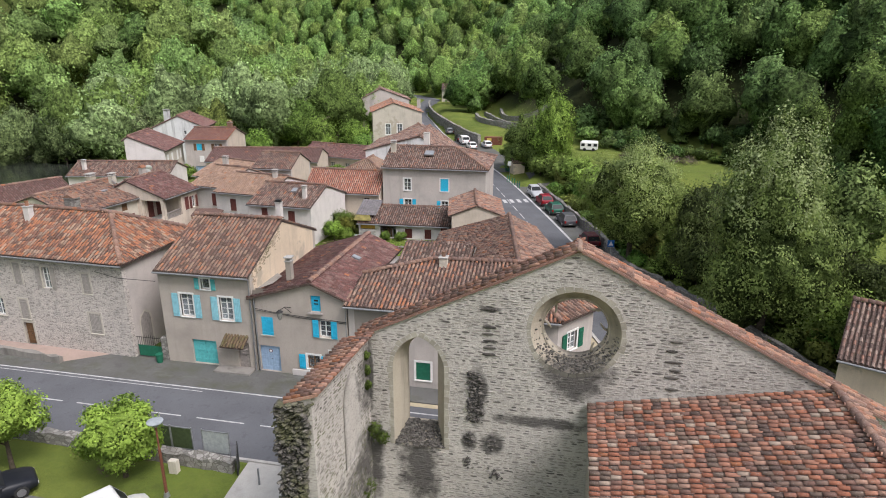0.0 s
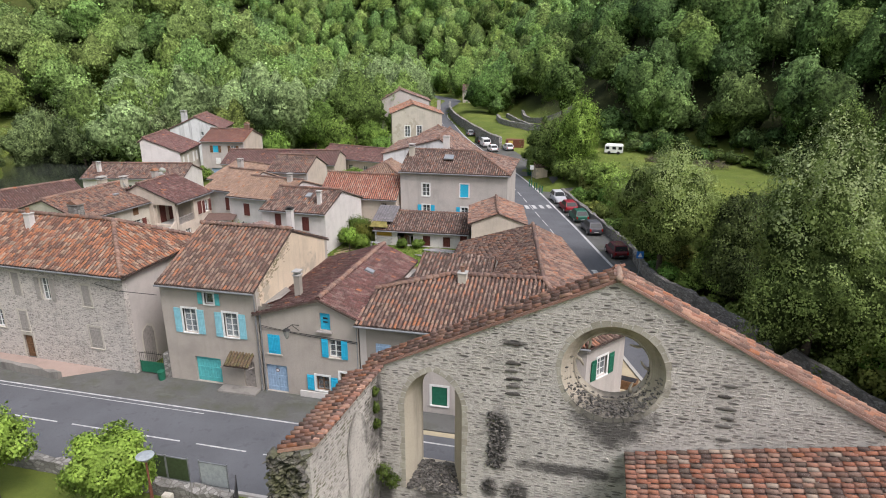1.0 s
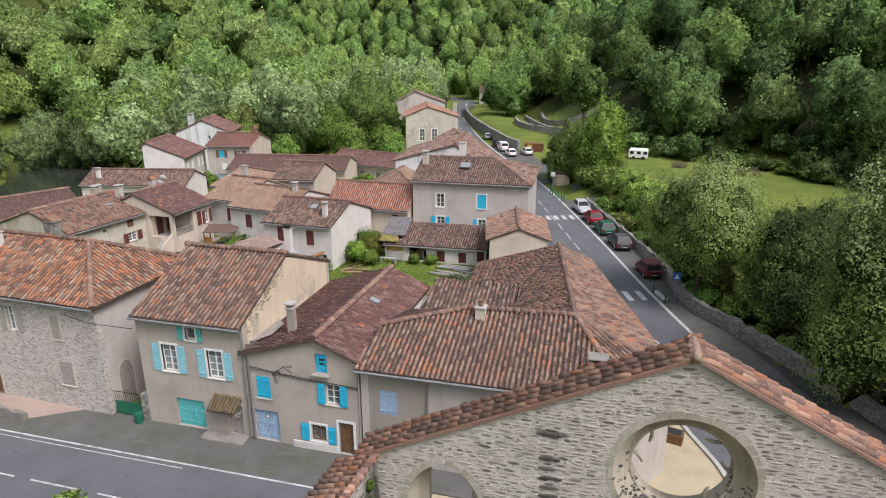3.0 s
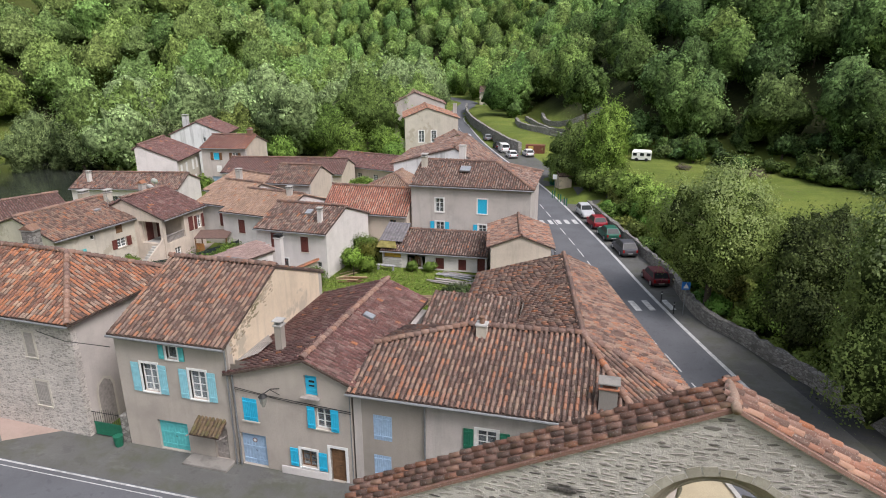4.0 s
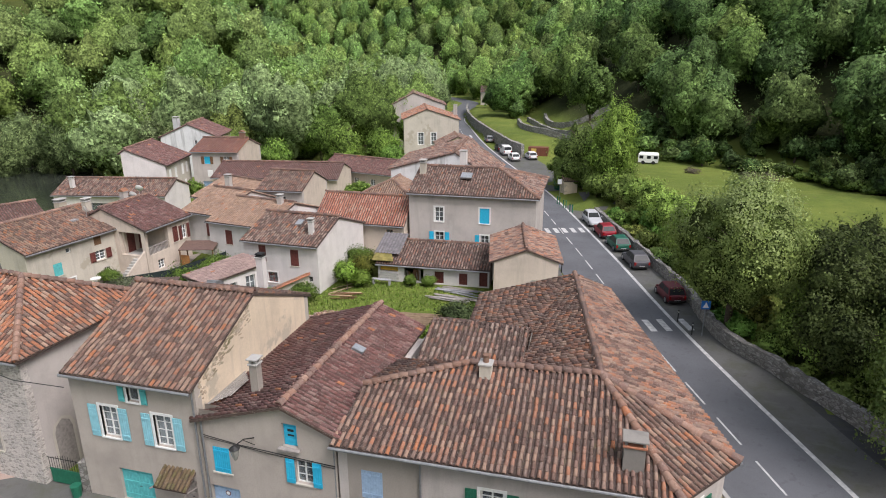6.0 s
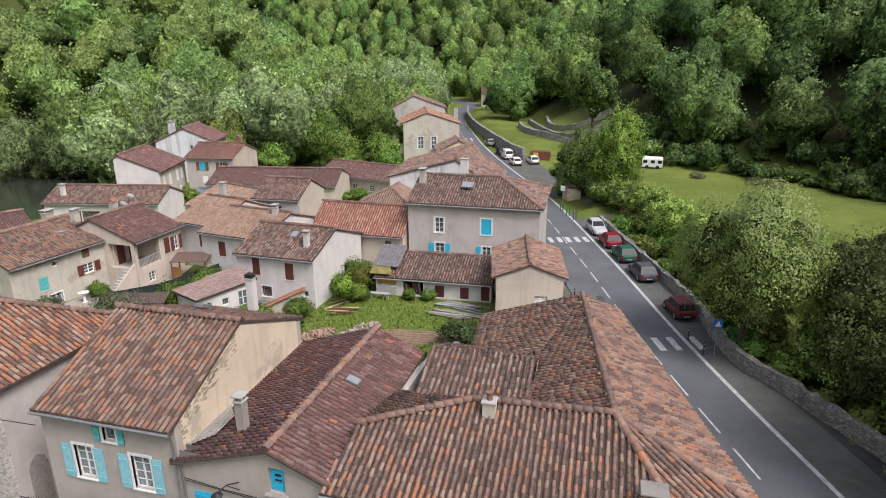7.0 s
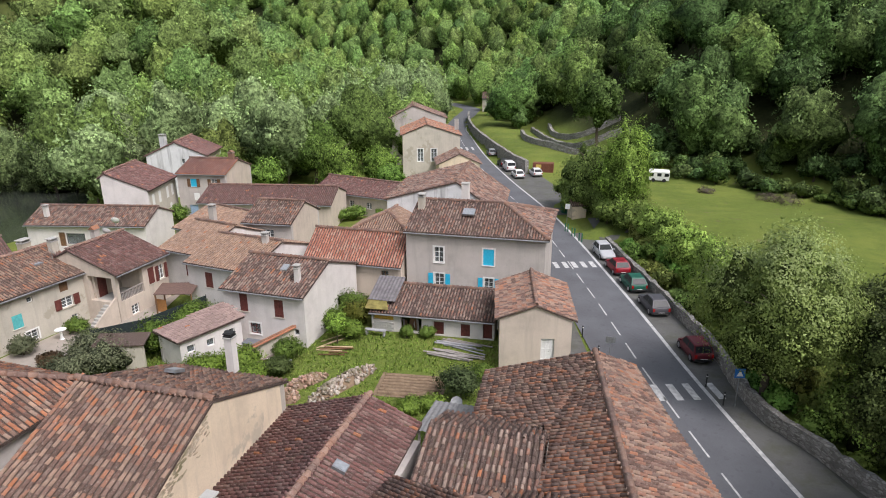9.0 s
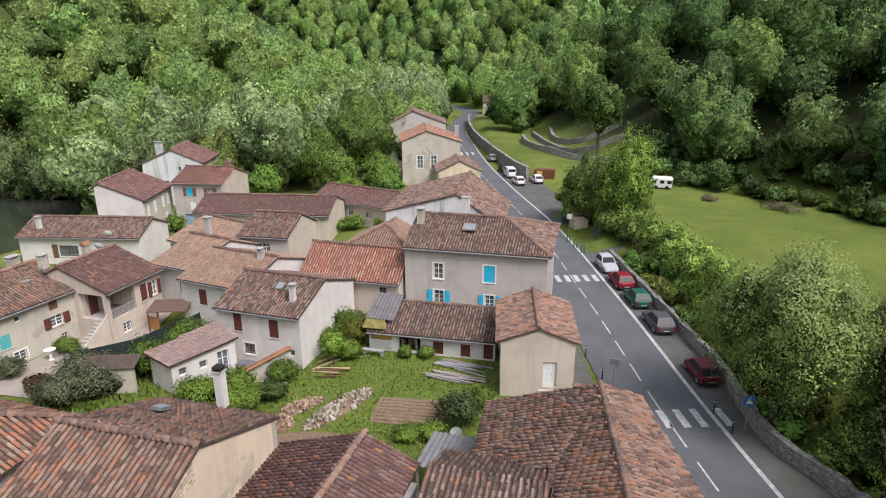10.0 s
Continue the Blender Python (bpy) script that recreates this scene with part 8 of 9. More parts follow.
part("cable", tube([(-19.2, 33.7, 4.5), (-17.5, 33.68, 4.3), (-15.2, 33.66, 4.18), (-13.0, 33.6, 4.1)], 0.02, 5), MAT["iron"], cb)
part("cable", tube([(-19.2, 33.7, 4.4), (-16.0, 33.67, 4.12), (-13.0, 33.6, 4.0)], 0.016, 5), MAT["iron"], cb)
part("cable", tube([(-30.4, 33.4, 6.3), (-28.6, 33.3, 6.0), (-26.0, 33.5, 5.9)], 0.02, 5), MAT["iron"], cb)
ns = part("garage_sign", tube([(-18.45, 33.925, 1.45), (-18.45, 33.905, 1.45)], 0.13, 16), MAT["redwood"], bh_, "round red and white sign")
part("disc", tube([(-18.45, 33.903, 1.45), (-18.45, 33.9, 1.45)], 0.09, 16), MAT["white"], ns)
# skylights and chimneys on the roofs behind
def skylight(parent, x, y, z, tilt, w=0.6, h=0.8, turn=0):
    m = Matrix.Translation((x, y, z)) @ Matrix.Rotation(radians(turn), 4, "Z") @ Matrix.Rotation(radians(tilt), 4, "X")
    s_ = part("skylight", box_data(m, -w / 2, w / 2, -h / 2, h / 2, 0, 0.16), MAT["zinc"], parent)
    part("pane", box_data(m, -w / 2 + 0.05, w / 2 - 0.05, -h / 2 + 0.05, h / 2 - 0.05, 0.161, 0.17), plain("skylight_glass", (0.25, 0.27, 0.29), 0.4), s_)


skylight(bpy.data.objects["big_house"], -16.6, 73.4, 8.25, 24, 1.1, 0.9)
skylight(bpy.data.objects["white_house"], -29.6, 63.0, 5.35, 18)
skylight(bh_, -14.3, 39.5, 6.27, -21, 0.5, 0.6, -90)
skylight(yh, -23.9, 42.2, 7.85, -22, 0.6, 0.7)
skylight(bpy.data.objects["vine_house"], -50.6, 59.0, 5.2, 0, 0.7, 0.7)
chimney(bpy.data.objects["white_house"], -27.8, 61.6, 4.8, 6.0, 0.4, 0.4, "white_wall", "slab")
chimney(bpy.data.objects["long_house"], -67.6, 76.0, 3.9, 5.0, 0.45, 0.45, "white_wall", "slab")
chimney(bpy.data.objects["grey_house"], -57.0, 98.0, 6.9, 8.3, 0.8, 0.5, "clay", "tile")
chimney(bpy.data.objects["far_white_house"], -73.0, 104.0, 7.4, 9.4, 0.9, 0.7, "stained", "slab")
chimney(bpy.data.objects["patched_roof_house"], -46.0, 77.0, 4.5, 6.1, 0.6, 0.6, "pale", "slab")
chimney(bpy.data.objects["tan_roof_annex"], -34.4, 68.2, 5.0, 6.3, 0.5, 0.5, "pale", "slab")
chimney(bpy.data.objects["far_house"], -45.6, 148.5, 8.8, 11.0, 0.7, 0.7, "white_wall", "none")
chimney(bpy.data.objects["gable_house_up_the_road"], -31.8, 130.5, 8.4, 10.2, 0.6, 0.6, "pale", "none")
setting("gravel_strip", ([(-13.4, 31.5, 0.02), (-3.6, 31.5, 0.02), (-3.6, 33.55, 0.02), (-13.4, 33.55, 0.02)], [(0, 1, 2, 3)]), bpy.data.materials["beige_gravel"], "beige gravel strip before the house", "pavement")
setting("road_shoulder", ([(9.0, 33.4, -0.02), (4.0, 46.0, -0.02), (0.5, 56.0, -0.02), (-1.5, 62.0, -0.02), (4.9, 62.5, -0.02), (5.6, 59.2, -0.02), (8.2, 54.9, -0.02), (13.5, 45.5, -0.02), (19.0, 34.0, -0.02)], [tuple(range(9))]), asphalt("dark_asphalt", (0.056, 0.056, 0.058), True), "worn asphalt shoulder along the stone wall", "pavement")


# ---- the gardens between the houses ----
def mound(x, y, rx, ry, h, turn=0.0, z=0.0):
    m = Matrix.Translation((x, y, z)) @ Matrix.Rotation(radians(turn), 4, "Z")
    v, f, k = [], [], 16
    for i, s in enumerate((1.0, 0.75, 0.4)):
        for a in range(k):
            t = 2 * math.pi * a / k
            v.append(m @ Vector((rx * s * math.cos(t) * (1 + 0.1 * math.sin(3 * t + i)), ry * s * math.sin(t) * (1 + 0.1 * math.cos(2 * t)), h * (1 - s * s) - 0.08)))
    v.append(m @ Vector((0, 0, h - 0.08)))
    for i in range(2):
        f += [(i * k + a, i * k + (a + 1) % k, (i + 1) * k + (a + 1) % k, (i + 1) * k + a) for a in range(k)]
    f += [(2 * k + a, 2 * k + (a + 1) % k, 3 * k) for a in range(k)]
    return v, f


def heap(name, label, x, y, rx, ry, h, turn, count, material, earth, seed):
    """A heap of tipped rubble."""
    rng = random.Random(seed)
    e = thing(name, label, "rubble", (x, y, 0))
    part("earth", mound(x, y, rx, ry, h, turn), earth, e, smooth=True)
    places = []
    m = Matrix.Translation((x, y, 0)) @ Matrix.Rotation(radians(turn), 4, "Z")
    for _ in range(count):
        a, r = rng.uniform(0, 6.283), rng.random() ** 0.6
        px, py = rx * r * math.cos(a), ry * r * math.sin(a)
        s = rng.uniform(0.1, 0.36)
        places.append(m @ Matrix.Translation((px, py, h * (1 - r * r))) @ Euler((rng.uniform(0, 3), rng.uniform(0, 3), rng.uniform(0, 3))).to_matrix().to_4x4() @ Matrix.Diagonal((s, s * 0.7, s * 0.55, 1)))
    groups = [places[i::6] for i in range(6)]
    for i, t in enumerate(STONES):
        LOOSE.append(("stone", t, groups[i], material, e))


soil = plain("bare_soil", (0.2, 0.14, 0.09), 0.95, 0, 0.4, 4)
tan_rubble = stone_material("tan_rubble", [(0, (0.3, 0.24, 0.19)), (0.4, (0.42, 0.34, 0.28)), (0.7, (0.5, 0.43, 0.37)), (1, (0.56, 0.52, 0.47))], 0.0)
pink_rubble = stone_material("pink_brick_rubble", [(0, (0.34, 0.19, 0.14)), (0.5, (0.44, 0.27, 0.2)), (1, (0.5, 0.38, 0.31))], 0.0)
heap("rubble_heap", "long heap of pale stones and old rubble", -21.6, 55.8, 3.2, 0.85, 0.5, 68, 260, tan_rubble, soil, 1)
heap("brick_heap", "heap of broken pink bricks and stones", -24.2, 55.2, 1.8, 0.6, 0.45, 55, 120, pink_rubble, soil, 2)
heap("brick_heap", "heap of broken pink bricks and stones", -24.6, 52.9, 1.0, 0.8, 0.6, 20, 80, pink_rubble, soil, 3)
setting("bare_soil", mound(-22.4, 51.0, 3.4, 2.0, 0.2, 20), soil, "trampled bare earth beside the rubble", "soil", True)
plot = thing("vegetable_plot", "dug vegetable plot with parallel furrows", "garden bed", (-16.9, 56.6, 0))
pmx = Matrix.Translation((-16.9, 56.7, -0.05)) @ Matrix.Rotation(radians(6), 4, "Z")
for i in range(7):
    y0 = -1.3 + i * 0.4
    part("furrow", tube([pmx @ Vector((x, y0 + 0.05 * math.sin(x * 3 + i), 0.03)) for x in (-2.1, -1, 0, 1, 2.1)], [0.14, 0.19, 0.17, 0.19, 0.13], 8), soil, plot)
setting("plot_soil", ([pmx @ Vector(p) for p in ((-2.4, -1.7, 0.02), (2.4, -1.7, 0.02), (2.4, 1.5, 0.02), (-2.4, 1.5, 0.02))], [(0, 1, 2, 3)]), soil, "bare brown soil of the plot", "soil")


def timber(x, y, turn, count, seed, mats, length=(2.2, 4.0)):
    rng = random.Random(seed)
    e = thing("timber_pile", "loose pile of weathered planks in the grass", "planks", (x, y, 0))
    for i in range(count):
        m = Matrix.Translation((x + rng.uniform(-0.6, 0.6), y + rng.uniform(-0.7, 0.7), 0.0 + 0.05 * (i // 3))) @ Matrix.Rotation(radians(turn + rng.uniform(-8, 8)), 4, "Z")
        L = rng.uniform(*length) / 2
        part("plank", box_data(m, -L, L, -rng.uniform(0.02, 0.1), rng.uniform(0.04, 0.09), 0.0, 0.05), rng.choice(mats), e)


pale_wood = plain("pale_new_timber", (0.5, 0.38, 0.24), 0.8, 0, 0.25)
silver_wood = plain("silver_grey_timber", (0.34, 0.34, 0.35), 0.85, 0, 0.3)
timber(-14.9, 63.4, -8, 9, 1, [silver_wood, MAT["greywood"]])
timber(-15.3, 61.6, -4, 10, 2, [silver_wood, MAT["palewood"], MAT["greywood"]], (2.2, 4.4))
timber(-24.4, 60.0, 10, 8, 3, [pale_wood, MAT["brown"]], (1.2, 2.6))
timber(-25.0, 61.6, 62, 3, 4, [pale_wood], (2.0, 2.6))
timber(-27.6, 57.2, 20, 4, 5, [MAT["white"], silver_wood], (0.8, 1.6))
bn2 = thing("garden_bench", "plank bench before the shed", "bench", (-22.2, 63.6, 0))
part("seat", box_data(Matrix.Translation((-22.2, 63.6, 0)), -0.9, 0.9, -0.2, 0.2, 0.42, 0.48), silver_wood, bn2)
for x in (-0.75, 0.75):
    part("leg", box_data(Matrix.Translation((-22.2 + x, 63.6, 0)), -0.06, 0.06, -0.18, 0.18, -0.05, 0.42), silver_wood, bn2)
shed = bpy.data.objects["shed"]
part("yellow_board", box_data(Matrix.Translation((-22.7, 64.75, 0.95)), 0.0, 1.7, 0, 0.04, 0, 0.5), plain("yellow_board_paint", (0.5, 0.3, 0.04), 0.7), shed, "weathered yellow boarding")
part("mossy_sheet", slab([(-23.3, 64.2, 2.03), (-21.3, 64.3, 2.03), (-21.9, 65.6, 2.5), (-23.4, 66.0, 2.62)], 0.05), plain("mossy_tin", (0.2, 0.17, 0.05), 0.9, 0, 0.5, 2), shed, "mossy yellow sheet roofing")
v, f = [], []
for i in range(33):
    x, z = -23.4 + i * 0.075, 0.03 * math.sin(i * 1.57)
    v += [(x, 65.2, 2.43 + z), (x, 68.2, 3.5 + z), (x, 65.2, 2.41 + z), (x, 68.2, 3.48 + z)]
for i in range(32):
    a, b = 4 * i, 4 * i + 4
    f += [(a, b, b + 1, a + 1), (a + 3, b + 3, b + 2, a + 2), (a, a + 2, b + 2, b)]
part("corrugated_sheet", (v, f), plain("grey_sheet", (0.15, 0.14, 0.145), 0.85, 0, 0.35, 3), shed, "grey corrugated sheet roofing")
for k in range(4):
    for i in range(4):
        part("block", box_data(Matrix.Translation((-22.85 + 0.44 * i + 0.2 * (k % 2), 64.5, 0.2 * k)), 0, 0.42, 0, 0.08, 0.0, 0.19, 0.01), MAT["concrete"], shed, "" if i + k else "bare grey concrete block")
clut = random.Random(31)
for i in range(9):
    e = thing("stored_board", "old board leaning inside the open shed", "board", (-19.5, 65.6, 0))
    part("board", box_data(Matrix.Translation((-20.2 + 0.19 * i, 65.2 + clut.uniform(0, 0.5), 0)) @ Matrix.Rotation(clut.uniform(-0.25, 0.25), 4, "Y") @ Matrix.Rotation(-0.2, 4, "X"), -0.09, 0.09, 0, 0.03, 0, clut.uniform(0.6, 1.35)), clut.choice([MAT["greywood"], MAT["brown"], pale_wood, MAT["white"]]), e)
rd = thing("tiled_garden_wall", "low wall with sloping orange tile coping", "wall", (-28.6, 58.6, 0))
wa, wb_ = Vector((-29.4, 56.9, 0)), Vector((-27.6, 60.0, 0))
data, _ = wall_data(wa.to_2d(), wb_.to_2d(), -0.2, [(0, 1.3), (3.6, 1.75)], (), 0.25)
part("wall", data, MAT["old"], rd)
cp = [(-29.55, 56.95, 1.36), (-27.7, 60.1, 1.83), (-27.3, 59.9, 1.8), (-29.15, 56.7, 1.32)]
cpd = part("coping", slab(cp, 0.06), MAT["tile_orange"], rd)
LOOSE.append(("tile", TILE, tile_places(cp, (0.5, 0.86), random.Random(8)), MAT["clay"], cpd))
setting("terrace", ([(-33.2, 57.2, 0.02), (-29.0, 57.0, 0.02), (-27.4, 60.0, 0.02), (-33.6, 60.2, 0.02)], [(0, 1, 2, 3)]), plaster("terrace_slabs", (0.3, 0.24, 0.22), 0.3), "reddish paved terrace before the white house", "terrace")
tb = thing("garden_table", "dark grey outdoor table on the terrace", "table", (-30.4, 58.6, 0))
part("tabletop", box_data(Matrix.Translation((-30.4, 58.6, 0.02)), -0.8, 0.8, -0.45, 0.45, 0.7, 0.75, 0.02), plain("grey_table", (0.14, 0.15, 0.17), 0.4), tb)
for sx in (-0.7, 0.7):
    for sy in (-0.35, 0.35):
        part("leg", box_data(Matrix.Translation((-30.4 + sx, 58.6 + sy, 0.02)), -0.03, 0.03, -0.03, 0.03, 0, 0.7), MAT["iron"], tb)
tree("young_fruit_tree", "small light green fruit tree in the garden", -24.6, 61.4, 2.6, 0.95, (2.0, 2.2, 1.2), 1200, 0.08, z=-0.05, bottom=0.35, trunk=0.05)
rub = random.Random(77)
exposed = stone_material("exposed_rubble", [(0, (0.36, 0.28, 0.2)), (0.5, (0.5, 0.41, 0.3)), (1, (0.62, 0.53, 0.41))], 0.0)
bare = []
for _ in range(150):
    d = rub.uniform(0.2, 4.6)
    off = abs(rub.gauss(0.0, 0.35)) + 0.12
    bare.append(Matrix.Translation((-19.405, 33.9 + d, 6.75 + d * 0.437 - off)) @ Matrix.Rotation(radians(90), 4, "Z") @ Matrix.Rotation(rub.uniform(-0.3, 0.3), 4, "Y") @ Matrix.Diagonal((rub.uniform(0.12, 0.34), 0.05, rub.uniform(0.06, 0.14), 1)))
for i, t in enumerate(STONES):
    LOOSE.append(("stone", t, bare[i::len(STONES)], exposed, yh))
for i in range(6):
    part("flashing_board", box_data(Matrix.Translation((-19.3 + 0.16 * i, 34.4 + 0.1 * i, 5.52 + 0.05 * i)) @ Matrix.Rotation(radians(-17), 4, "Y"), -0.05, 0.05, 0, 3.0 - 0.3 * i, 0, 0.03), MAT["palewood"], bh_, "" if i else "pale weathered flashing board")
for x, y, z, turn in ((-54.2, 71.9, 5.0, 200), (-50.3, 60.3, 5.6, 150), (-50.4, 66.6, 5.6, 190)):
    e = thing("satellite_dish", "round white satellite dish on a roof mast", "satellite dish", (x, y, z - 1.0))
    part("mast", tube([(x, y, z - 1.2), (x, y, z + 0.3)], 0.025, 6), MAT["zinc"], e)
    dm = Matrix.Translation((x, y, z + 0.35)) @ Matrix.Rotation(radians(turn), 4, "Z") @ Matrix.Rotation(radians(62), 4, "X")
    cup = [dm @ Vector((r * math.cos(a), r * math.sin(a), 0.7 * r * r - o)) for o in (0.0, 0.015) for r in (0.02, 0.2, 0.34, 0.42) for a in [2 * math.pi * i / 16 for i in range(16)]]
    part("dish", (cup, [(k * 16 + i, k * 16 + (i + 1) % 16, (k + 1) * 16 + (i + 1) % 16, (k + 1) * 16 + i) for k in (0, 1, 2, 4, 5, 6) for i in range(16)]), MAT["white"], e, smooth=True)
dsh = thing("satellite_dish", "pale satellite dish on a short mast", "satellite dish", (-12.35, 51.5, 0))
part("mast", tube([(-12.35, 51.5, 0), (-12.35, 51.5, 2.4)], 0.03, 8), MAT["zinc"], dsh)
dm = Matrix.Translation((-12.35, 51.42, 2.45)) @ Matrix.Rotation(radians(38), 4, "X")
bowl = [dm @ Vector((r * math.cos(a), r * math.sin(a), 0.9 * r * r - o)) for o in (0.0, 0.015) for r in (0.02, 0.15, 0.28, 0.36) for a in [2 * math.pi * i / 18 for i in range(18)]]
part("dish", (bowl, [(k * 18 + i, k * 18 + (i + 1) % 18, (k + 1) * 18 + (i + 1) % 18, (k + 1) * 18 + i) for k in (0, 1, 2, 4, 5, 6) for i in range(18)]), plain("dish_paint", (0.28, 0.29, 0.29), 0.6), dsh, smooth=True)
# corrugated lean-to behind the corner house
lt = thing("corrugated_shelter", "low shelter with grey corrugated roof", "shelter", (-12.2, 49.5, 0))
v, f = [], []
for i in range(41):
    x = -13.6 + i * 0.075
    z = 0.03 * math.sin(i * 1.57)
    v += [(x, 47.4, 3.0 + z), (x, 51.2, 2.55 + z), (x, 47.4, 2.985 + z), (x, 51.2, 2.535 + z)]
for i in range(40):
    a, b = 4 * i, 4 * i + 4
    f += [(a, b, b + 1, a + 1), (a + 3, b + 3, b + 2, a + 2)]
part("roof", (v, f), plain("fibre_cement", (0.19, 0.19, 0.19), 0.9, 0, 0.3, 3), lt)
for x, y in ((-13.5, 51.0), (-10.8, 51.0), (-13.5, 47.6), (-10.8, 47.6)):
    part("post", box_data(Matrix.Translation((x, y, 0)), -0.06, 0.06, -0.06, 0.06, -0.1, 2.5 if y > 50 else 2.95), MAT["greywood"], lt)
# garage steps and side wall
gst = thing("garage_steps", "worn concrete steps before the garage door", "steps", (-8.1, 60.2, 0))
gm = Matrix.Translation((-8.0, 60.55, 0)) @ Matrix.Rotation(radians(10), 4, "Z")
part("steps", join(*[box_data(gm, -0.75, 0.75, -0.3 * (4 - i), 0.0, 0.0 + 0.18 * i, 0.18 * (i + 1)) for i in range(4)]), MAT["concrete"], gst)
data, _ = wall_data((-6.2, 60.0), (-4.9, 57.2), -0.2, [(0, 1.6), (3.2, 1.2)], (), 0.3)
gwl = thing("roadside_garden_wall", "cream garden wall with tile coping by the road", "wall", (-5.5, 58.6, 0))
part("wall", data, MAT["cream"], gwl)
part("coping", slab([(-6.4, 60.1, 1.68), (-5.1, 57.2, 1.28), (-4.5, 57.4, 1.28), (-5.8, 60.3, 1.68)], 0.08), MAT["tile_mixed"], gwl)

# courtyard before the balcony house
setting("courtyard", ([(-48.6, 51.0, 0.02), (-41.0, 51.5, 0.02), (-41.4, 59.0, 0.02), (-43.6, 67.5, 0.02), (-47.4, 61.2, 0.02)], [(0, 1, 2, 3, 4)]), plaster("courtyard_gravel", (0.34, 0.3, 0.26), 0.4), "gravelled courtyard between the houses", "courtyard")
fnt = thing("garden_basin", "white stone basin on a pedestal", "basin", (-46.6, 56.4, 0))
part("pedestal", tube([(-46.6, 56.4, 0), (-46.6, 56.4, 0.12), (-46.6, 56.4, 0.7)], [0.22, 0.12, 0.1], 12), MAT["white"], fnt)
part("bowl", tube([(-46.6, 56.4, 0.7), (-46.6, 56.4, 0.85), (-46.6, 56.4, 0.9)], [0.15, 0.42, 0.45], 16), MAT["white"], fnt)
fence_ = thing("dark_screen_fence", "dark green mesh screen fence round the garden", "fence", (-41, 58, 0))
fp = [(-43.0, 55.8), (-40.4, 58.6), (-39.4, 62.0), (-38.6, 64.4)]
for (x0, y0), (x1, y1) in zip(fp, fp[1:]):
    data, _ = wall_data((x0, y0), (x1, y1), -0.1, [(0, 1.5), (math.hypot(x1 - x0, y1 - y0), 1.5)], (), 0.04)
    part("screen", data, plain("dark_mesh", (0.015, 0.025, 0.025), 0.9), fence_)
for x, y in fp:
    part("post", tube([(x, y, -0.1), (x, y, 1.6)], 0.035, 8), MAT["iron"], fence_)
sh = thing("log_store", "brown lean-to log store with sheet roof", "shelter", (-40.8, 63.4, 0))
part("roof", slab([(-42.6, 62.6, 1.9), (-39.4, 63.6, 1.9), (-39.8, 65.4, 2.3), (-43.0, 64.4, 2.3)], 0.06), plain("brown_sheet", (0.13, 0.08, 0.065), 0.8), sh)
for x, y in ((-42.5, 62.7), (-39.5, 63.6), (-39.9, 65.2), (-42.9, 64.3)):
    part("post", box_data(Matrix.Translation((x, y, 0)), -0.05, 0.05, -0.05, 0.05, -0.1, 1.9), MAT["brown"], sh)
part("side_board", box_data(Matrix.Translation((-42.4, 63.2, 0)), -0.5, 0.5, -0.03, 0.03, 0, 1.2), plain("orange_boards", (0.32, 0.15, 0.05), 0.8), sh)
orw = thing("old_garden_hut", "old stone hut overgrown with twigs", "hut", (-37.4, 54.0, 0))
data, _ = wall_data((-39.6, 52.9), (-36.6, 54.0), -0.1, [(0, 1.9), (3.2, 1.9)], [(1.2, 0.4, 0.6, 0.9)], 0.3)
part("wall", data, MAT["old"], orw)
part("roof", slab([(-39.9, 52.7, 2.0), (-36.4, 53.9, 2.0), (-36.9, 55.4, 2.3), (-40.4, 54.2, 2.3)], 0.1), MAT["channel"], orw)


def shrub(label, x, y, h, r, tint):
    return tree("shrub", label, x, y, h, r, (0.78 * tint[0], 0.66 * tint[1], 0.85 * tint[2]), 2600, 0.085, z=-0.05, bottom=0.0, trunk=0.05, low=-0.2, boughs=11, loose=0.2)


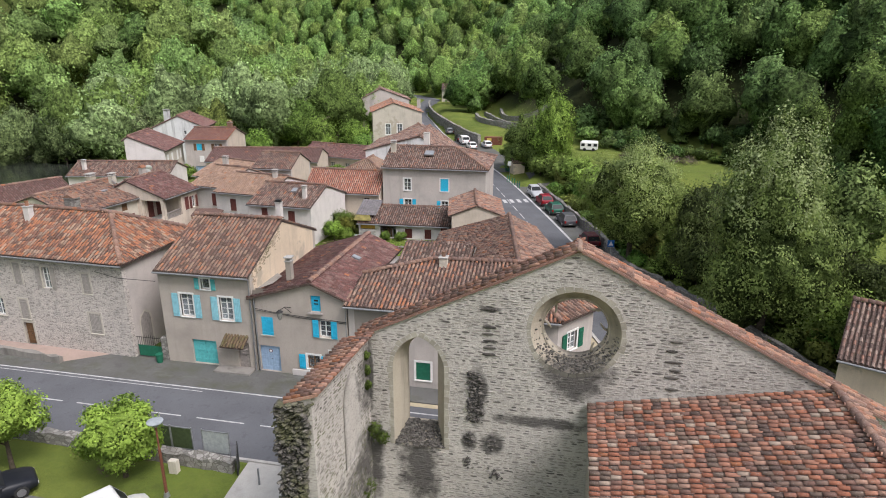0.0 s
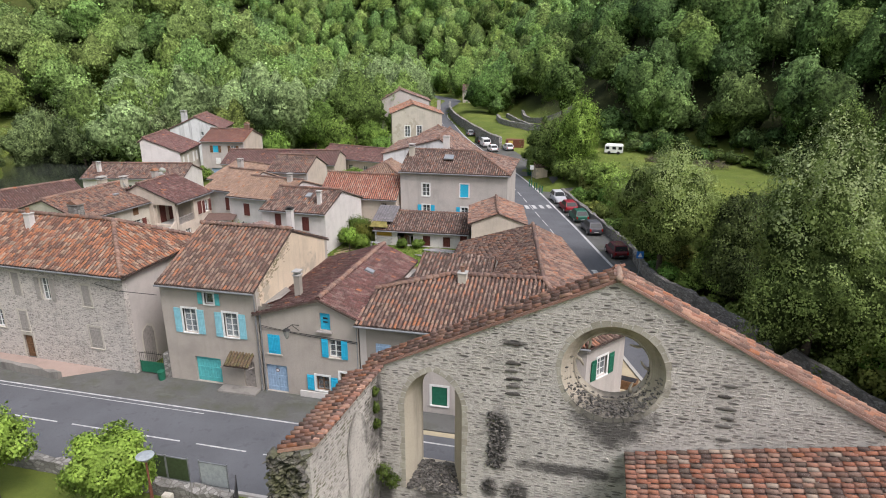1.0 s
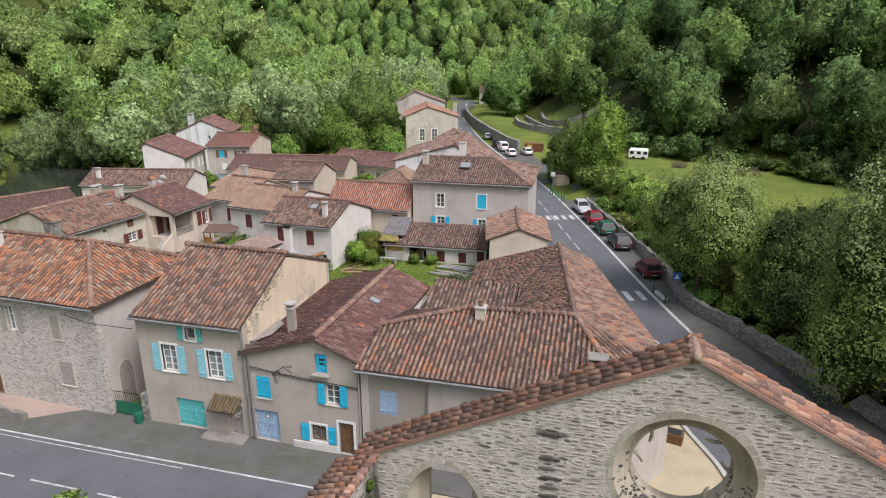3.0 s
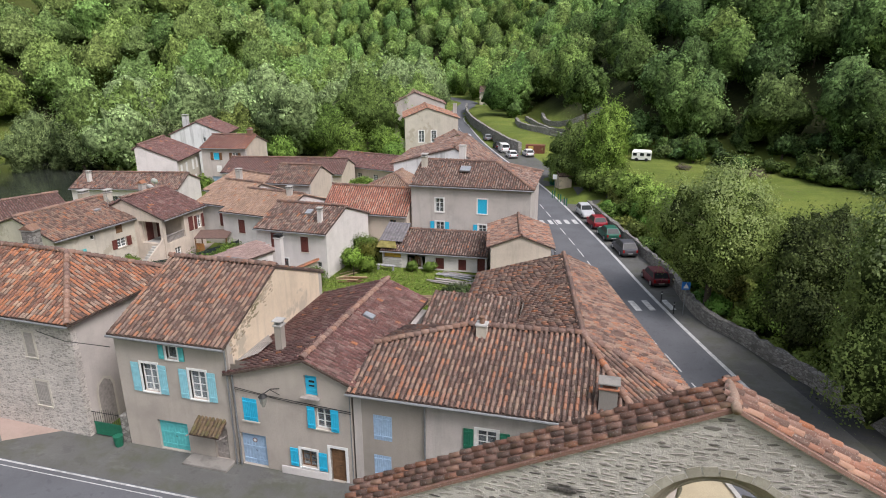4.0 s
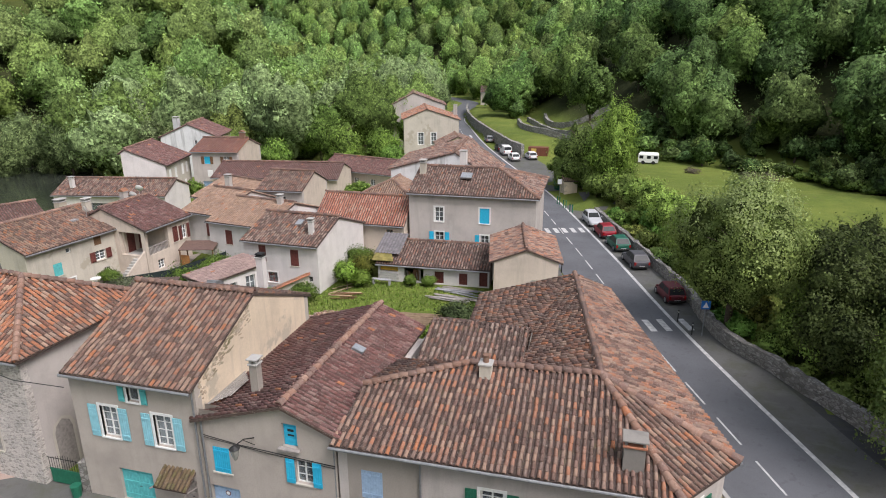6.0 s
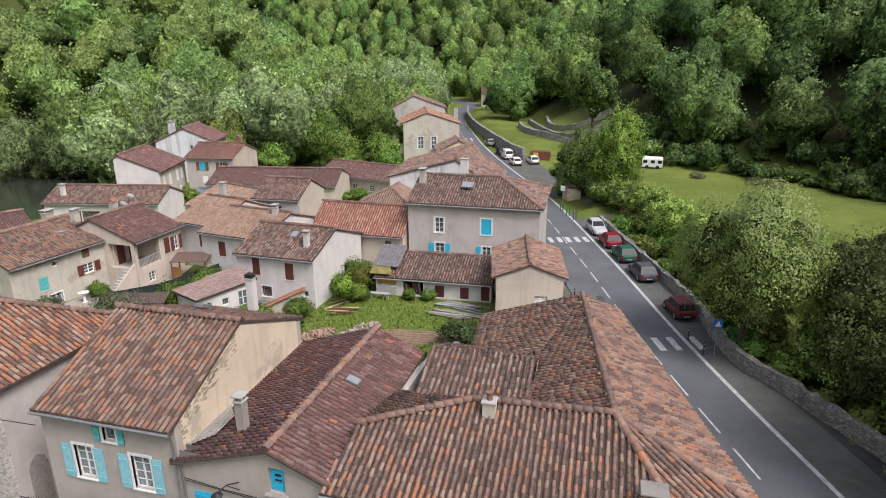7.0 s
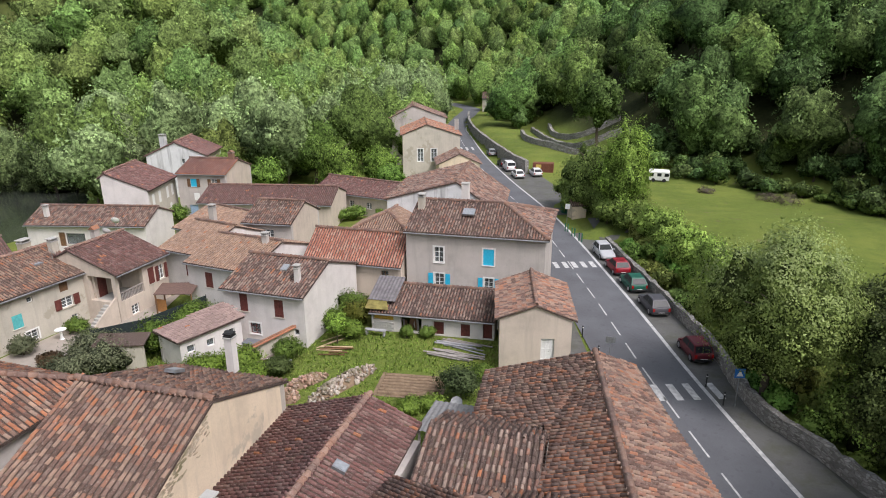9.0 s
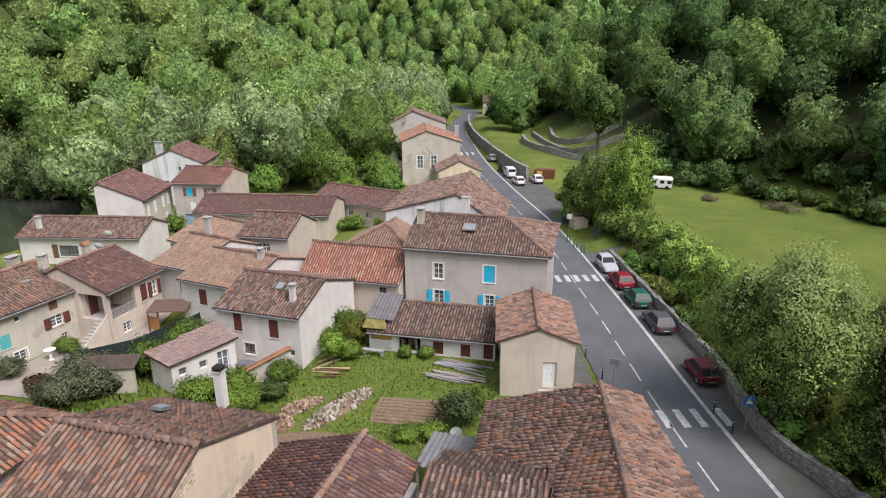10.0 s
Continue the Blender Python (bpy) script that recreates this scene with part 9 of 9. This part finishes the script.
OLIVE, LIME, DEEP, WEED = (1.5, 1.35, 2.0), (1.8, 2.2, 0.9), (0.7, 0.8, 0.8), (1.35, 1.7, 0.8)
for x, y, h, r, t, lab in [
    (-13.2, 56.0, 2.3, 1.5, DEEP, "round dark evergreen bush in the garden"),
    (-29.6, 55.6, 1.8, 1.8, LIME, "bright green feathery garden shrub"), (-31.6, 54.4, 1.6, 1.6, LIME, "bright green feathery garden shrub"), (-28.0, 54.2, 1.4, 1.4, LIME, "bright green feathery garden shrub"),
    (-39.0, 53.2, 2.6, 2.2, OLIVE, "grey-green olive garden shrub"), (-41.6, 54.4, 2.2, 1.9, OLIVE, "grey-green olive garden shrub"), (-37.4, 56.6, 2.6, 1.9, WEED, "leafy green garden shrub"), (-40.4, 51.2, 2.2, 1.9, OLIVE, "grey-green olive garden shrub"),
    (-36.8, 59.6, 2.4, 1.7, WEED, "leafy green garden shrub"), (-38.0, 61.8, 2.0, 1.5, WEED, "leafy green garden shrub"), (-35.2, 61.0, 2.2, 1.5, OLIVE, "grey-green olive garden shrub"),
    (-25.4, 66.4, 2.6, 1.5, WEED, "weedy shrub against the wall"), (-25.9, 63.6, 1.8, 1.3, WEED, "weedy shrub against the wall"), (-24.4, 65.2, 2.2, 1.3, (1.5, 1.3, 0.6), "yellow-green shrub by the shed"), (-23.8, 62.6, 1.5, 1.0, LIME, "bright green young shrub"),
    (-27.2, 58.0, 1.6, 1.1, WEED, "weedy shrub against the wall"), (-26.6, 55.8, 1.2, 1.0, (0.9, 1.0, 0.8), "scrubby bush in the garden"), (-14.6, 54.2, 0.9, 0.9, LIME, "low leafy vegetable plants"), (-16.0, 53.6, 0.8, 0.9, LIME, "low leafy vegetable plants"), (-12.4, 58.8, 1.0, 0.8, WEED, "green weeds by the garage"),
    (-46.4, 57.8, 1.2, 0.9, WEED, "potted green shrub in the courtyard"), (-44.2, 57.0, 0.9, 0.7, (1.1, 1.2, 1.0), "low leafy courtyard plants"), (-47.2, 53.4, 1.5, 1.0, OLIVE, "grey-green olive garden shrub"), (-43.6, 52.4, 1.2, 0.9, (0.9, 0.45, 0.6), "dark red-leaved courtyard shrub"),
    (-18.0, 64.3, 0.9, 0.6, WEED, "green weeds before the shed"), (-19.6, 63.9, 1.0, 0.5, WEED, "green weeds before the shed"), (-38.4, 66.0, 2.2, 1.2, OLIVE, "grey-green olive garden shrub"),
]:
    shrub(lab, x, y, h, r, t)


def grass(name, label, test, x0, x1, y0, y1, gap, height, tints, seed, z_of=None, wide=0.02):
    """Tufts of blades over a stretch of ground."""
    rng = np.random.default_rng(seed)
    pts = np.array([(x, y) for x, y in scatter(test, x0, x1, y0, y1, gap, seed)])
    k = 5
    n = len(pts) * k
    p = np.repeat(pts, k, axis=0) + rng.normal(size=(n, 2)) * 0.09
    zz = np.repeat(np.array([float(z_of(x, y)) if z_of else -0.06 for x, y in pts]), k)
    h = height * rng.uniform(0.4, 1.3, n) * np.repeat(0.5 + rng.random(len(pts)), k)
    a = rng.uniform(0, 6.283, n)
    w = wide * (1 + rng.random(n))
    lean = rng.normal(size=(n, 2)) * 0.3 * h[:, None]
    base = np.stack([p[:, 0], p[:, 1], zz], 1)
    side_ = np.stack([np.cos(a) * w, np.sin(a) * w, np.zeros(n)], 1)
    tip = base + np.stack([lean[:, 0], lean[:, 1], h], 1)
    q = np.stack([base - side_, base + side_, tip + side_ * 0.25, tip - side_ * 0.25], 1).reshape(-1, 3)
    t = np.array(tints)[rng.integers(0, len(tints), n)]
    up = np.tile(np.array([0.0, 0.0, 1.0]), (n, 1)) + rng.normal(size=(n, 3)) * 0.3
    up /= np.linalg.norm(up, axis=1)[:, None]
    ob = new(name, foliage_mesh(name, q, t, MAT["leaf_near"], up))
    tagged(ob, label, "grass", kind="stuff")


def garden_ground(x, y):
    if math.hypot((x + 16.9) / 2.6, (y - 56.7) / 1.9) < 1 or math.hypot(x + 21.6 - (y - 55.8) * 0.4, (y - 55.8) * 0.28) < 1.1 or math.hypot(x + 24.2 - (y - 55.2) * 0.6, (y - 55.2) * 0.4) < 0.9 or math.hypot(x + 22.6, y - 51.5) < 2:
        return False
    return True


grass("garden_grass", "tall unmown garden grass and weeds", garden_ground, -28, -11.5, 50, 64.4, 0.24, 0.11, [(1.6, 1.75, 0.9), (1.9, 2.0, 1.0), (1.4, 1.6, 0.8), (2.3, 2.0, 1.5), (1.3, 1.5, 0.8)], 41)
grass("side_garden_grass", "unmown grass in the side garden", lambda x, y: True, -42, -31, 48, 58, 0.3, 0.3, [(1.5, 1.6, 0.9), (1.2, 1.3, 0.8)], 42)


# ---- tiles and stones laid one by one ----
for name, template, places, material, parent in LOOSE:
    me = mesh_of(name, template[0], template[1], material, True)
    for m in places:
        ob = new(name, me)
        child(ob, parent)
        ob.matrix_basis = m
